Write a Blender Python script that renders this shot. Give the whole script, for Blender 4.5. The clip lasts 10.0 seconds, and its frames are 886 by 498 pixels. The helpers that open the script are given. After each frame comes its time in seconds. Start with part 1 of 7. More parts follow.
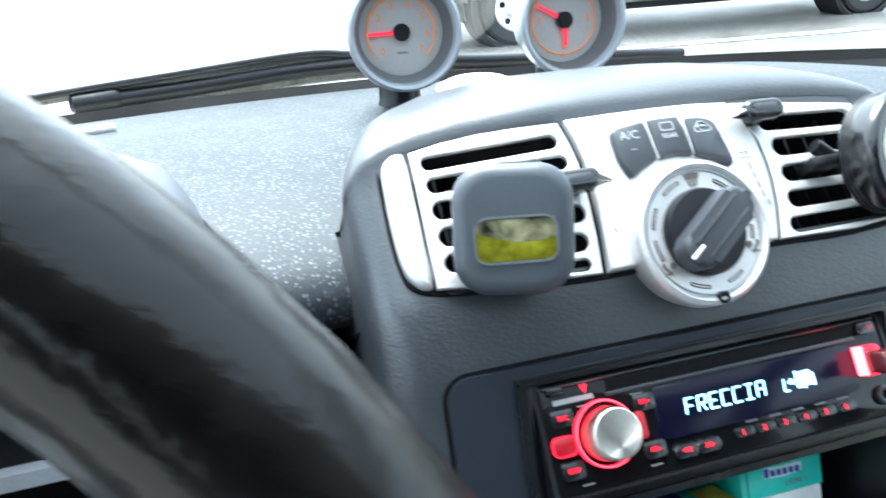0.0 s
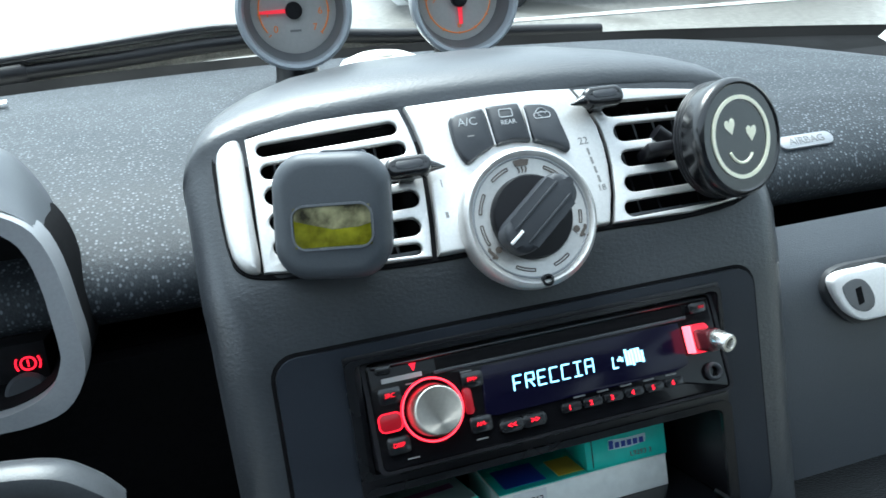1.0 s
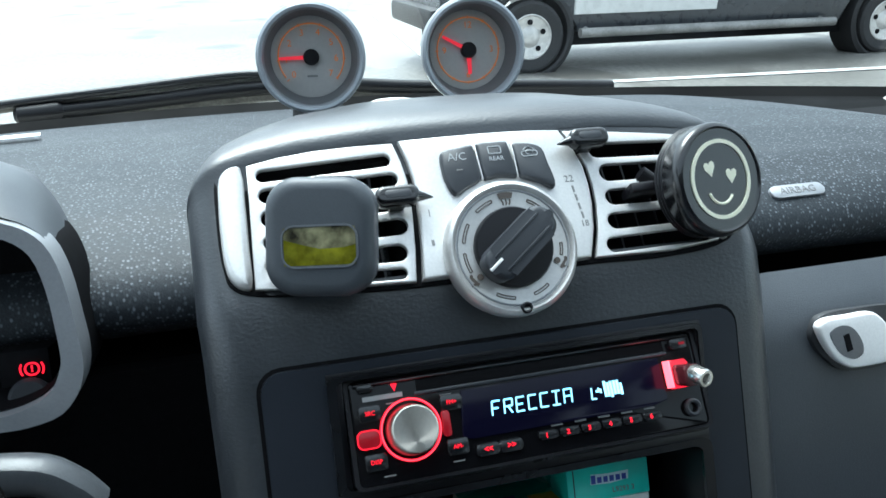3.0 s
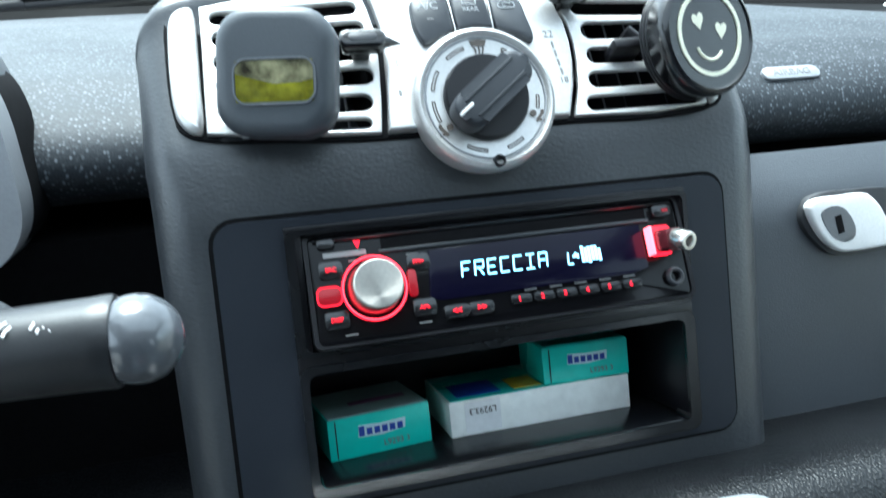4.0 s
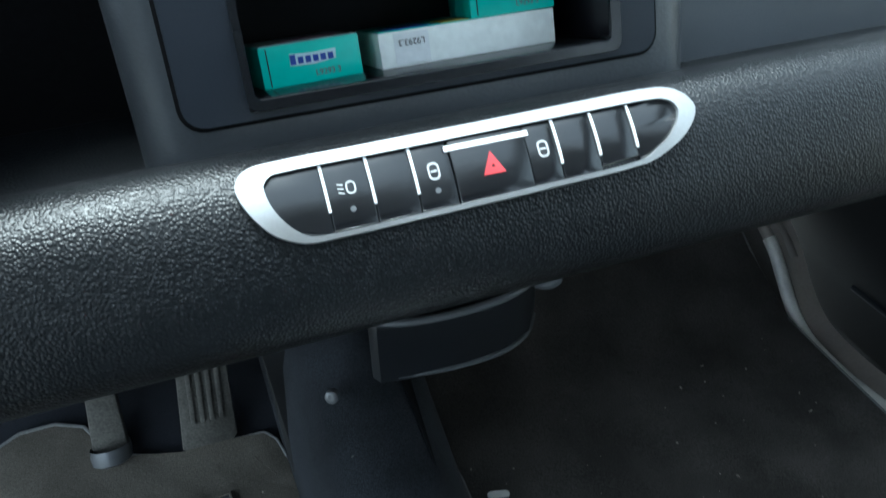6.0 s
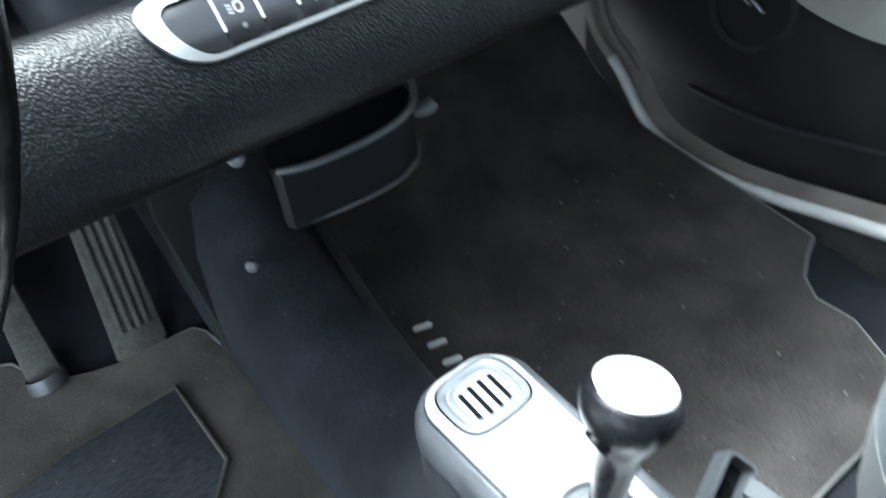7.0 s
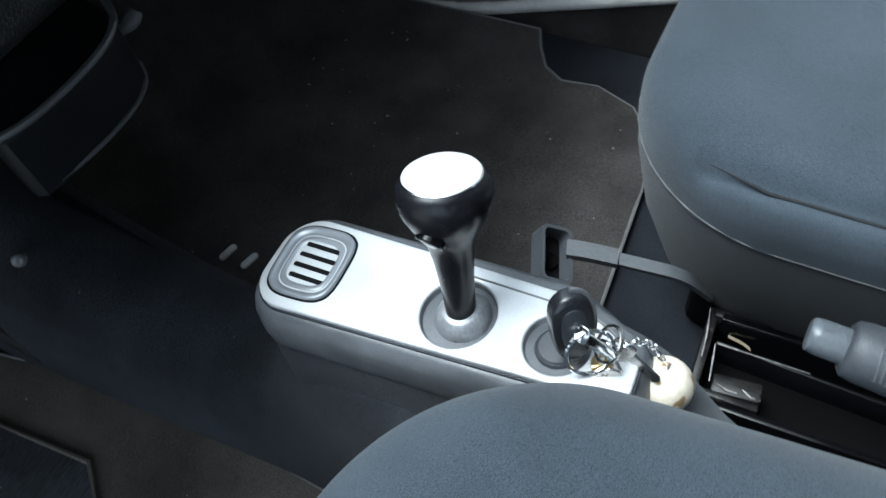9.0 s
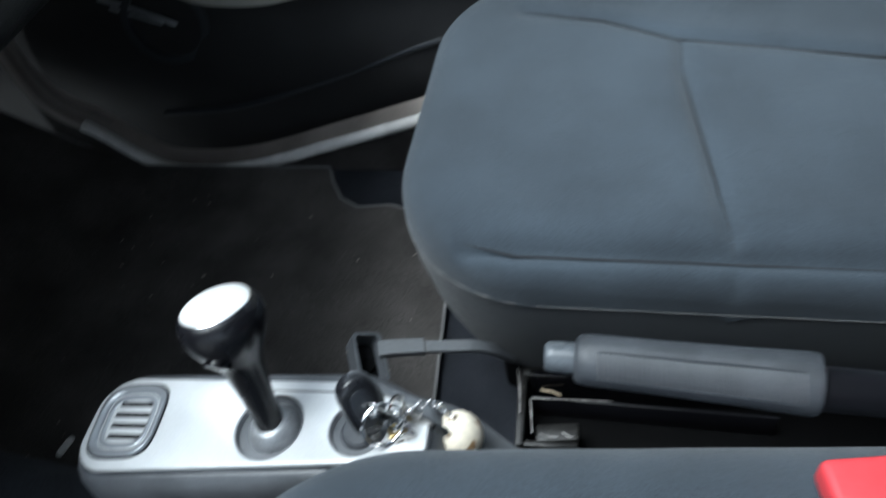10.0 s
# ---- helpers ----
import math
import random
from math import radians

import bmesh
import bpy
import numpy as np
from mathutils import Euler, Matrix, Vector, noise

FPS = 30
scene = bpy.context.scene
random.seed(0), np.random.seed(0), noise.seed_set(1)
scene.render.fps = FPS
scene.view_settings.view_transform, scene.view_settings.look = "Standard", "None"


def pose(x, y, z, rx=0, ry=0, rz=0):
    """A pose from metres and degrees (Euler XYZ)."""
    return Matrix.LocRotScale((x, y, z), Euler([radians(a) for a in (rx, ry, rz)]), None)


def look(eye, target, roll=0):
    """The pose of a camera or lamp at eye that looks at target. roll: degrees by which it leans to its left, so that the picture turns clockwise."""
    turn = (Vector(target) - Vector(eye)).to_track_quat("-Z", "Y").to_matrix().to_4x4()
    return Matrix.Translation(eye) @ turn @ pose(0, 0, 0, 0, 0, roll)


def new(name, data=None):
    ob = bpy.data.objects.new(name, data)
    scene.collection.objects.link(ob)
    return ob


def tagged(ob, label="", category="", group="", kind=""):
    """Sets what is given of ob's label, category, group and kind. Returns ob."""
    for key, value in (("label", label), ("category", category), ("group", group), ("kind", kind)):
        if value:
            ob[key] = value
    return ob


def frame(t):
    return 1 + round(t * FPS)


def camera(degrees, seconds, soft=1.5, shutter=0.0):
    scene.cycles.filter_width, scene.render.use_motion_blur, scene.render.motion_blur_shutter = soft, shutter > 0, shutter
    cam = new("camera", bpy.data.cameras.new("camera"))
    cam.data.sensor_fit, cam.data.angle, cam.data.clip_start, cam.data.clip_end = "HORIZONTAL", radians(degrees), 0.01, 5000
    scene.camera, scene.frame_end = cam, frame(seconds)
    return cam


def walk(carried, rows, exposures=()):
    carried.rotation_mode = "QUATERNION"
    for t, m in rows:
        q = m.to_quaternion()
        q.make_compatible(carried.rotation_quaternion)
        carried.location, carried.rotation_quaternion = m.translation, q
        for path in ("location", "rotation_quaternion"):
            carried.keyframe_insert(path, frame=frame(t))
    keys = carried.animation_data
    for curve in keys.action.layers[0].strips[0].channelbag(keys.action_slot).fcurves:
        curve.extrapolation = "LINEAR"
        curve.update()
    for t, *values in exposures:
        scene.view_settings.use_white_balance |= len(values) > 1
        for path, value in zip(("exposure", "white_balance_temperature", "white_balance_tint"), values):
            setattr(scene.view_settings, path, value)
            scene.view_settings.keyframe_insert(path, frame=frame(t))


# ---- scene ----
cam = camera(60.70, 10.0, shutter=0.5)
PATH = [
    (0.0, -0.2034, 0.0156, 0.8177, 66.30, 2.33, -17.21),
    (0.5, -0.1664, -0.0046, 0.8155, 65.40, 2.83, -17.88),
    (1.0, -0.1399, -0.0123, 0.8279, 63.64, 1.80, -18.13),
    (1.5, -0.1347, -0.0104, 0.8538, 61.61, 1.29, -17.42),
    (1.7, -0.1360, -0.0110, 0.8620, 64.06, 2.25, -15.98),
    (2.0, -0.1346, -0.0114, 0.8621, 66.21, 1.99, -16.04),
    (2.2, -0.1331, -0.0194, 0.8506, 66.80, 1.65, -15.94),
    (3.3, -0.1232, -0.0393, 0.8065, 68.36, 0.54, -15.33),
    (3.5, -0.1218, -0.0388, 0.7919, 68.11, 0.26, -15.53),
    (4.0, -0.1148, -0.0412, 0.7621, 65.90, 0.34, -15.49),
    (4.5, -0.1092, -0.0481, 0.7450, 64.13, -0.03, -15.57),
    (4.8, -0.1120, -0.0650, 0.7320, 61.93, -0.18, -16.61),
    (5.0, -0.1107, -0.0830, 0.7201, 59.68, 1.07, -16.71),
    (5.2, -0.1152, -0.0915, 0.7120, 57.44, 0.74, -18.07),
    (6.3, -0.1279, -0.1034, 0.6887, 49.48, 1.20, -21.90),
    (6.5, -0.1360, -0.1170, 0.6861, 48.13, 2.98, -24.03),
    (6.8, -0.1550, -0.1462, 0.6859, 45.05, 3.38, -30.50),
    (7.0, -0.1704, -0.1662, 0.6872, 43.54, 3.78, -35.12),
    (7.2, -0.1810, -0.1810, 0.6910, 41.59, 4.59, -39.39),
    (7.5, -0.2009, -0.1969, 0.6833, 41.26, 4.91, -45.33),
    (8.0, -0.1969, -0.1952, 0.6719, 39.08, 6.12, -53.37),
    (8.5, -0.1815, -0.1829, 0.6605, 36.85, 6.14, -58.65),
    (9.0, -0.1987, -0.1806, 0.6649, 34.31, 6.23, -63.25),
    (9.5, -0.2074, -0.2107, 0.6807, 38.00, 8.87, -72.48),
    (9.8, -0.2230, -0.2410, 0.6840, 40.02, 7.92, -77.37),
    (10.0, -0.2308, -0.2555, 0.6949, 42.40, 7.58, -80.79),
]
walk(cam, [(t, pose(*p)) for t, *p in PATH], [
    (0.0, 2.85, 5700, 0), (0.5, 2.06, 5700, -2), (1.0, 1.96, 5700, -2), (1.5, 1.88, 5700, -2), (2.0, 1.51, 5700, -2), (3.5, 1.95, 5650, -2), (4.0, 2.35, 5600, -3), (4.5, 2.64, 5420, -6), (5.2, 2.25, 5380, -8),
    (6.5, 2.78, 5600, -2), (7.0, 3.0, 5700, 0), (7.5, 2.62, 5650, 1), (8.0, 2.2, 5620, 1), (8.5, 1.88, 5600, 1), (9.0, 1.5, 5600, 1), (9.5, 1.36, 5620, 1), (10.0, 1.22, 5650, 2)])

# ---- light and world ----
world = bpy.data.worlds.new("overcast_sky")
scene.world = world
world.use_nodes = True
wn, wl = world.node_tree.nodes, world.node_tree.links
sky = wn.new("ShaderNodeTexSky")
sky.sky_type = "NISHITA"
sky.sun_disc = False
sky.sun_elevation, sky.sun_rotation = radians(67), radians(-14)
sky.air_density, sky.dust_density, sky.ozone_density = 1.0, 4.0, 1.0
grey = wn.new("ShaderNodeHueSaturation")
grey.inputs["Saturation"].default_value = 0.3
wl.new(sky.outputs[0], grey.inputs["Color"])
wl.new(grey.outputs[0], wn["Background"].inputs[0])
wn["Background"].inputs[1].default_value = 0.15
sun_data = bpy.data.lights.new("sun", "SUN")
sun_data.energy, sun_data.angle, sun_data.color = 1.35, radians(34), (1.0, 0.97, 0.93)
sun = new("sun", sun_data)
sun.matrix_world = look((-0.5, 2.0, 5.0), (0, 0, 0.3))


# ---- materials ----
def mat(name, col, rough=0.5, metal=0.0, grain=0.0, bump=0.0, var=0.12, stain=0.0, spec=0.5, emit=None, power=0.0, coat=0.0,
        speck=None, speck_at=0.62, speck_scale=0.0, stain_scale=14.0, sheen=0.0, stretch=(1, 1, 1), dots=False, pebble=0.0, height=0.0003):
    """A surface: fine grain, wide stains, relief; speck adds small flecks, on the dash painted glints."""
    m = bpy.data.materials.new(name)
    m.use_nodes = True
    n, k = m.node_tree.nodes, m.node_tree.links
    b = n["Principled BSDF"]
    b.inputs["Roughness"].default_value, b.inputs["Metallic"].default_value = rough, metal
    b.inputs["Specular IOR Level"].default_value, b.inputs["Coat Weight"].default_value = spec, coat
    b.inputs["Sheen Weight"].default_value = sheen
    b.inputs["Base Color"].default_value = (*col, 1)
    if emit:
        b.inputs["Emission Color"].default_value, b.inputs["Emission Strength"].default_value = (*emit, 1), power
    tc = n.new("ShaderNodeTexCoord")
    mp = n.new("ShaderNodeMapping")
    mp.inputs["Scale"].default_value = stretch
    k.new(tc.outputs["Object"], mp.inputs["Vector"])
    last = None
    if grain:
        g = n.new("ShaderNodeTexNoise")
        g.inputs["Scale"].default_value, g.inputs["Detail"].default_value = grain, 4
        k.new(mp.outputs[0], g.inputs["Vector"])
        w = n.new("ShaderNodeTexNoise")
        w.inputs["Scale"].default_value, w.inputs["Detail"].default_value = stain_scale, 6
        k.new(tc.outputs["Object"], w.inputs["Vector"])
        r1 = n.new("ShaderNodeMapRange")
        r1.inputs["From Min"].default_value, r1.inputs["From Max"].default_value = 0.3, 0.7
        r1.inputs["To Min"].default_value, r1.inputs["To Max"].default_value = 1 - var, 1 + var
        k.new(g.outputs[0], r1.inputs[0])
        r2 = n.new("ShaderNodeMapRange")
        r2.inputs["From Min"].default_value, r2.inputs["From Max"].default_value = 0.35, 0.7
        r2.inputs["To Min"].default_value, r2.inputs["To Max"].default_value = 1 - stain * 0.5, 1 + stain
        k.new(w.outputs[0], r2.inputs[0])
        x = n.new("ShaderNodeMath")
        x.operation = "MULTIPLY"
        k.new(r1.outputs[0], x.inputs[0]), k.new(r2.outputs[0], x.inputs[1])
        c = n.new("ShaderNodeVectorMath")
        c.operation = "SCALE"
        c.inputs[0].default_value = col
        k.new(x.outputs[0], c.inputs["Scale"])
        last = c.outputs[0]
        rr1 = n.new("ShaderNodeMapRange")
        rr1.inputs["From Min"].default_value, rr1.inputs["From Max"].default_value = 0.3, 0.7
        rr1.inputs["To Min"].default_value, rr1.inputs["To Max"].default_value = max(rough - 0.07, 0.03), min(rough + 0.07, 1)
        k.new(w.outputs[0], rr1.inputs[0]), k.new(rr1.outputs[0], b.inputs["Roughness"])
        if bump:
            bp = n.new("ShaderNodeBump")
            bp.inputs["Strength"].default_value, bp.inputs["Distance"].default_value = min(bump, 1), 0.0006 * max(bump, 1)
            k.new(g.outputs[0], bp.inputs["Height"]), k.new(bp.outputs[0], b.inputs["Normal"])
    if pebble:
        pv = n.new("ShaderNodeTexVoronoi")
        pv.feature = "SMOOTH_F1"
        pv.inputs["Scale"].default_value, pv.inputs["Smoothness"].default_value = pebble, 0.25
        pr = n.new("ShaderNodeMapRange")
        pr.inputs["From Min"].default_value, pr.inputs["From Max"].default_value = 0.75, 0.15
        pb = n.new("ShaderNodeBump")
        pb.inputs["Strength"].default_value, pb.inputs["Distance"].default_value = 1.0, height
        k.new(mp.outputs[0], pv.inputs["Vector"]), k.new(pv.outputs["Distance"], pr.inputs[0]), k.new(pr.outputs[0], pb.inputs["Height"])
        if grain and bump:
            k.new(bp.outputs[0], pb.inputs["Normal"])
        k.new(pb.outputs[0], b.inputs["Normal"])
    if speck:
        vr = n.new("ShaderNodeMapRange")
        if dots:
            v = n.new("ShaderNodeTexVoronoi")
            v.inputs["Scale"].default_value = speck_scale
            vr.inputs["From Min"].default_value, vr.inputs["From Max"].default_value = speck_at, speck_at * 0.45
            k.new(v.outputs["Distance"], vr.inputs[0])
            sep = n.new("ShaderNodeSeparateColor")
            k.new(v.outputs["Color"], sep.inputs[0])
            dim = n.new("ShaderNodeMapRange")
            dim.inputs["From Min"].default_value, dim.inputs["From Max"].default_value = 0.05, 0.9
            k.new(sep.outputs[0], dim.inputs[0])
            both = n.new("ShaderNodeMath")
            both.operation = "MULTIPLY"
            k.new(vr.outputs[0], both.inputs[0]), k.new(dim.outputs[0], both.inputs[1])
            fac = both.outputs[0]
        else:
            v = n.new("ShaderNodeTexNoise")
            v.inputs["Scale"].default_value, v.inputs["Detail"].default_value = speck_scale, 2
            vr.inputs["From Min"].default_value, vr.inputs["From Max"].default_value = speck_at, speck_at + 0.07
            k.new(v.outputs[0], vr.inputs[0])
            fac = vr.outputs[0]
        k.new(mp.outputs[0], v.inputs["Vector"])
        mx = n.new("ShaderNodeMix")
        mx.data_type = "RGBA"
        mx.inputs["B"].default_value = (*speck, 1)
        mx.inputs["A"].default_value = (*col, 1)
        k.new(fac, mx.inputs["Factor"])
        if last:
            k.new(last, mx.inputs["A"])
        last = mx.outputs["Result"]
    if last:
        k.new(last, b.inputs["Base Color"])
    return m


# The speck colour of PAD and SHELF paints in glints on the pebbles.
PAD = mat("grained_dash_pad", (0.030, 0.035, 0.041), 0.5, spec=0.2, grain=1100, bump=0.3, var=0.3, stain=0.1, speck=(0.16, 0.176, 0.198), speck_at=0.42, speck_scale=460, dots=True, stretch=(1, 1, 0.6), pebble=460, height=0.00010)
# Near-black base: the shade on the shelf's front is put into its colour.
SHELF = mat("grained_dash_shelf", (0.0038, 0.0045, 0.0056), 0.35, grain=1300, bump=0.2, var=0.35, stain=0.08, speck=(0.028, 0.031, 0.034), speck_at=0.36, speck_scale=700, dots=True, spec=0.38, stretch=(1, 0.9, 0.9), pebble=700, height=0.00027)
SOFT = mat("leather_grain_plastic", (0.026, 0.030, 0.036), 0.36, spec=0.9, grain=700, bump=0.38, var=0.1, stain=0.12, stretch=(0.65, 1, 1))
GLOVE = mat("glovebox_plastic", (0.060, 0.067, 0.078), 0.42, grain=1200, bump=0.3, var=0.08, stain=0.1)
INSERT = mat("satin_fascia_plastic", (0.015, 0.0185, 0.026), 0.42, spec=0.35, grain=1500, bump=0.15, var=0.06, stain=0.15)
SILVER = mat("brushed_silver_paint", (0.64, 0.635, 0.625), 0.38, 0.6, grain=700, bump=0.08, var=0.05, stain=0.1)
SILVER_DARK = mat("grey_silver_plastic", (0.34, 0.352, 0.372), 0.4, 0.4, grain=700, bump=0.1, var=0.05, stain=0.12)
TRAY = mat("silver_tray_paint", (0.60, 0.61, 0.62), 0.42, 0.25, grain=800, bump=0.08, var=0.05, stain=0.1)
BLACK = mat("black_plastic", (0.006, 0.006, 0.008), 0.36, spec=0.35, grain=900, bump=0.1, var=0.1, stain=0.15)
GLOSS = mat("gloss_black_plastic", (0.004, 0.004, 0.005), 0.14, spec=0.18, grain=300, var=0.1, stain=0.2, coat=0.1)
RIM_BLACK = mat("glossy_rim_plastic", (0.007, 0.0075, 0.009), 0.22, spec=0.6, grain=900, bump=0.05, var=0.1, stain=0.15)
SEAL = mat("black_seal_rubber", (0.0022, 0.0022, 0.0024), 0.7, spec=0.05, grain=300, var=0.2)
# Black used mostly for holes and gaps, in place of the shade inside.
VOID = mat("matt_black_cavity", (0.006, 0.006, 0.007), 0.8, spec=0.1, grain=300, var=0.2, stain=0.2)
SWITCH = mat("satin_black_switch", (0.006, 0.0065, 0.008), 0.2, spec=0.8, grain=700, bump=0.05, var=0.08, stain=0.1)
BUTTON = mat("dark_grey_button", (0.026, 0.029, 0.035), 0.42, grain=900, bump=0.12, var=0.06, stain=0.1)
WHITE_INK = mat("white_print", (0.8, 0.8, 0.8), 0.5)
GREY_INK = mat("grey_print", (0.2, 0.2, 0.2), 0.5)
BUTTON_INK = mat("dim_button_print", (0.34, 0.355, 0.37), 0.5)
ICON_INK = mat("grey_white_print", (0.5, 0.5, 0.5), 0.5)
DIAL_INK = mat("brown_dial_print", (0.10, 0.082, 0.07), 0.5)
CHROME = mat("chrome", (0.85, 0.85, 0.86), 0.12, 1.0, grain=200, var=0.03, stain=0.05)
STEEL = mat("turned_steel", (0.60, 0.58, 0.55), 0.2, 1.0, grain=600, var=0.06, stain=0.08)
RED_GLOW = mat("red_lit_plastic", (0.3, 0.005, 0.010), 0.5, spec=0.2, emit=(1.0, 0.008, 0.028), power=0.62)
RED_CORE = mat("bright_red_light", (0.4, 0.03, 0.05), 0.5, spec=0.2, emit=(1.0, 0.05, 0.075), power=0.9)
RED_DIM = mat("red_backlight", (0.12, 0.003, 0.006), 0.3, emit=(1.0, 0.006, 0.035), power=0.055)
CYAN = mat("display_segments", (0.4, 0.8, 1.0), 0.4, emit=(0.35, 0.8, 1.0), power=0.62)
VIOLET = mat("display_glass", (0.003, 0.003, 0.008), 0.14, spec=0.2, grain=200, var=0.1, emit=(0.06, 0.04, 0.5), power=0.003)
GAUGE_SHELL = mat("satin_gauge_shell", (0.31, 0.335, 0.365), 0.32, 0.2, grain=900, var=0.05, stain=0.08)
GAUGE_FACE = mat("grey_gauge_dial", (0.44, 0.432, 0.42), 0.5, grain=400, var=0.04, stain=0.06)
GAUGE_RIM = mat("satin_gauge_rim", (0.15, 0.155, 0.165), 0.38, 0.3, grain=900, var=0.05, stain=0.08)
ORANGE = mat("orange_print", (0.58, 0.20, 0.05), 0.5, emit=(1.0, 0.26, 0.03), power=0.06)
NEEDLE = mat("red_needle", (0.8, 0.03, 0.05), 0.4, emit=(1.0, 0.03, 0.06), power=0.15)
CREAM = mat("cream_plastic", (0.85, 0.83, 0.76), 0.5, grain=300, var=0.04, stain=0.05)
PAPER = mat("white_paper", (0.78, 0.8, 0.82), 0.7, grain=300, var=0.04, stain=0.06)
TEAL = mat("teal_card_box", (0.065, 0.62, 0.52), 0.32, grain=160, var=0.05, stain=0.08)
TEAL_PALE = mat("pale_teal_card", (0.90, 0.93, 0.91), 0.42, grain=160, var=0.06, stain=0.12)
TEAL_DULL = mat("grey_teal_card", (0.3, 0.42, 0.4), 0.35, grain=160, var=0.1, stain=0.3)
BLUE_INK = mat("blue_print", (0.02, 0.06, 0.36), 0.4)
PALE_INK = mat("pale_halo_print", (0.62, 0.78, 0.85), 0.4)
YELLOW_INK = mat("yellow_print", (0.65, 0.45, 0.04), 0.45)
PLUM_INK = mat("plum_print", (0.2, 0.06, 0.16), 0.45)
FRESH = mat("slate_freshener_plastic", (0.054, 0.062, 0.073), 0.46, grain=1100, bump=0.1, var=0.05, stain=0.08)
OIL = mat("olive_scent_oil", (0.13, 0.128, 0.008), 0.12, grain=120, var=0.4, stain=0.9, stain_scale=110, coat=0.8)
CLEAR = mat("pale_clear_window", (0.11, 0.105, 0.06), 0.08, grain=60, var=0.5, stain=1.6, coat=1.0, stain_scale=130)
GLOW_PAINT = mat("pale_green_print", (0.85, 0.85, 0.68), 0.6)
CARPET = mat("charcoal_carpet", (0.066, 0.061, 0.058), 0.95, grain=900, bump=1.8, var=0.6, stain=0.5, stain_scale=12, spec=0.1, sheen=0.1)
CARPET_BLUE = mat("blue_grey_carpet", (0.024, 0.0265, 0.032), 0.92, grain=900, bump=1.8, var=0.6, stain=0.55, stain_scale=14, spec=0.1, sheen=0.1, speck=(0.16, 0.16, 0.15), speck_at=0.78, speck_scale=150)
CARPET_DUSTY = mat("dusty_mat", (0.105, 0.095, 0.081), 0.95, grain=1000, bump=1.5, var=0.4, stain=0.7, spec=0.1, stain_scale=7, speck=(0.22, 0.2, 0.17), speck_at=0.76, speck_scale=140)
HEEL = mat("ribbed_heel_pad", (0.06, 0.064, 0.07), 0.75, grain=500, bump=1.0, var=0.4, stain=0.4, spec=0.2, stretch=(0.15, 1, 1))
RUBBER = mat("dusty_rubber", (0.1, 0.095, 0.085), 0.75, grain=400, bump=0.5, var=0.3, stain=0.6, stain_scale=25)
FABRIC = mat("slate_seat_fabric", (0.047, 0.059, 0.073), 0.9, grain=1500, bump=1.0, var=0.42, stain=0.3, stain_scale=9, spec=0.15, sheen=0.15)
# Seat fabric again, darkened for the shade down the cushion's sides.
FABRIC_SHADED = mat("shaded_seat_side", (0.029, 0.034, 0.041), 0.92, grain=1500, bump=1.2, var=0.3, stain=0.12, spec=0.15, sheen=0.2)
EDGE_THREAD = mat("grey_edge_thread", (0.19, 0.19, 0.19), 0.9, grain=900, bump=0.8, var=0.3)
SEAM = mat("dark_seam", (0.02, 0.022, 0.025), 0.95, grain=800, var=0.2)
SILL = mat("sky_lit_sill_paint", (0.86, 0.84, 0.81), 0.3, 0.0, grain=300, var=0.05, stain=0.25)
DOOR = mat("black_door_plastic", (0.022, 0.022, 0.023), 0.5, spec=0.3, grain=900, bump=0.4, var=0.15, stain=0.2)
HOLDER = mat("blue_black_holder", (0.012, 0.0135, 0.017), 0.45, spec=0.3, grain=900, bump=0.2, var=0.12, stain=0.2)
TRIM = mat("pale_grey_trim", (0.4, 0.4, 0.38), 0.6, grain=600, bump=0.2, var=0.06, stain=0.08)
WEBBING = mat("grey_webbing", (0.075, 0.080, 0.088), 0.6, grain=900, bump=0.6, var=0.15, stain=0.1, stretch=(1, 0.2, 1))
WOOD = mat("worn_cream_ball", (0.82, 0.74, 0.60), 0.4, grain=260, bump=0.3, var=0.1, stain=0.12, stain_scale=60, speck=(0.34, 0.22, 0.11), speck_at=0.60, speck_scale=85)
BRASS = mat("brass_key", (0.55, 0.42, 0.2), 0.3, 1.0, grain=300, var=0.1, stain=0.2)
RED_PLASTIC = mat("red_plastic", (0.62, 0.05, 0.06), 0.4, grain=200, var=0.05)
ASPHALT = mat("damp_asphalt", (0.185, 0.180, 0.166), 0.46, spec=0.6, grain=22, bump=1.0, var=0.34, stain=0.35, stain_scale=0.45, speck=(0.105, 0.100, 0.090), speck_at=0.60, speck_scale=1.1, stretch=(1, 0.6, 1))
ROAD_PAINT = mat("worn_road_paint", (0.72, 0.72, 0.7), 0.7, grain=30, var=0.15, stain=0.3, stain_scale=3)
CAR_DARK = mat("dark_car_paint", (0.03, 0.034, 0.04), 0.3, grain=20, var=0.1, stain=0.2, coat=0.5)
CAR_WHITE = mat("white_car_paint", (0.7, 0.7, 0.68), 0.3, grain=20, var=0.03, stain=0.08, coat=0.4)
TYRE = mat("tyre_rubber", (0.025, 0.025, 0.026), 0.8, grain=60, bump=0.5, var=0.2, stain=0.3)
RIM = mat("silver_wheel_rim", (0.6, 0.58, 0.55), 0.4, 0.4, grain=40, var=0.1, stain=0.2)
SCUTTLE = mat("pale_bonnet_paint", (0.55, 0.53, 0.48), 0.4, 0.2, grain=60, var=0.05, stain=0.15)

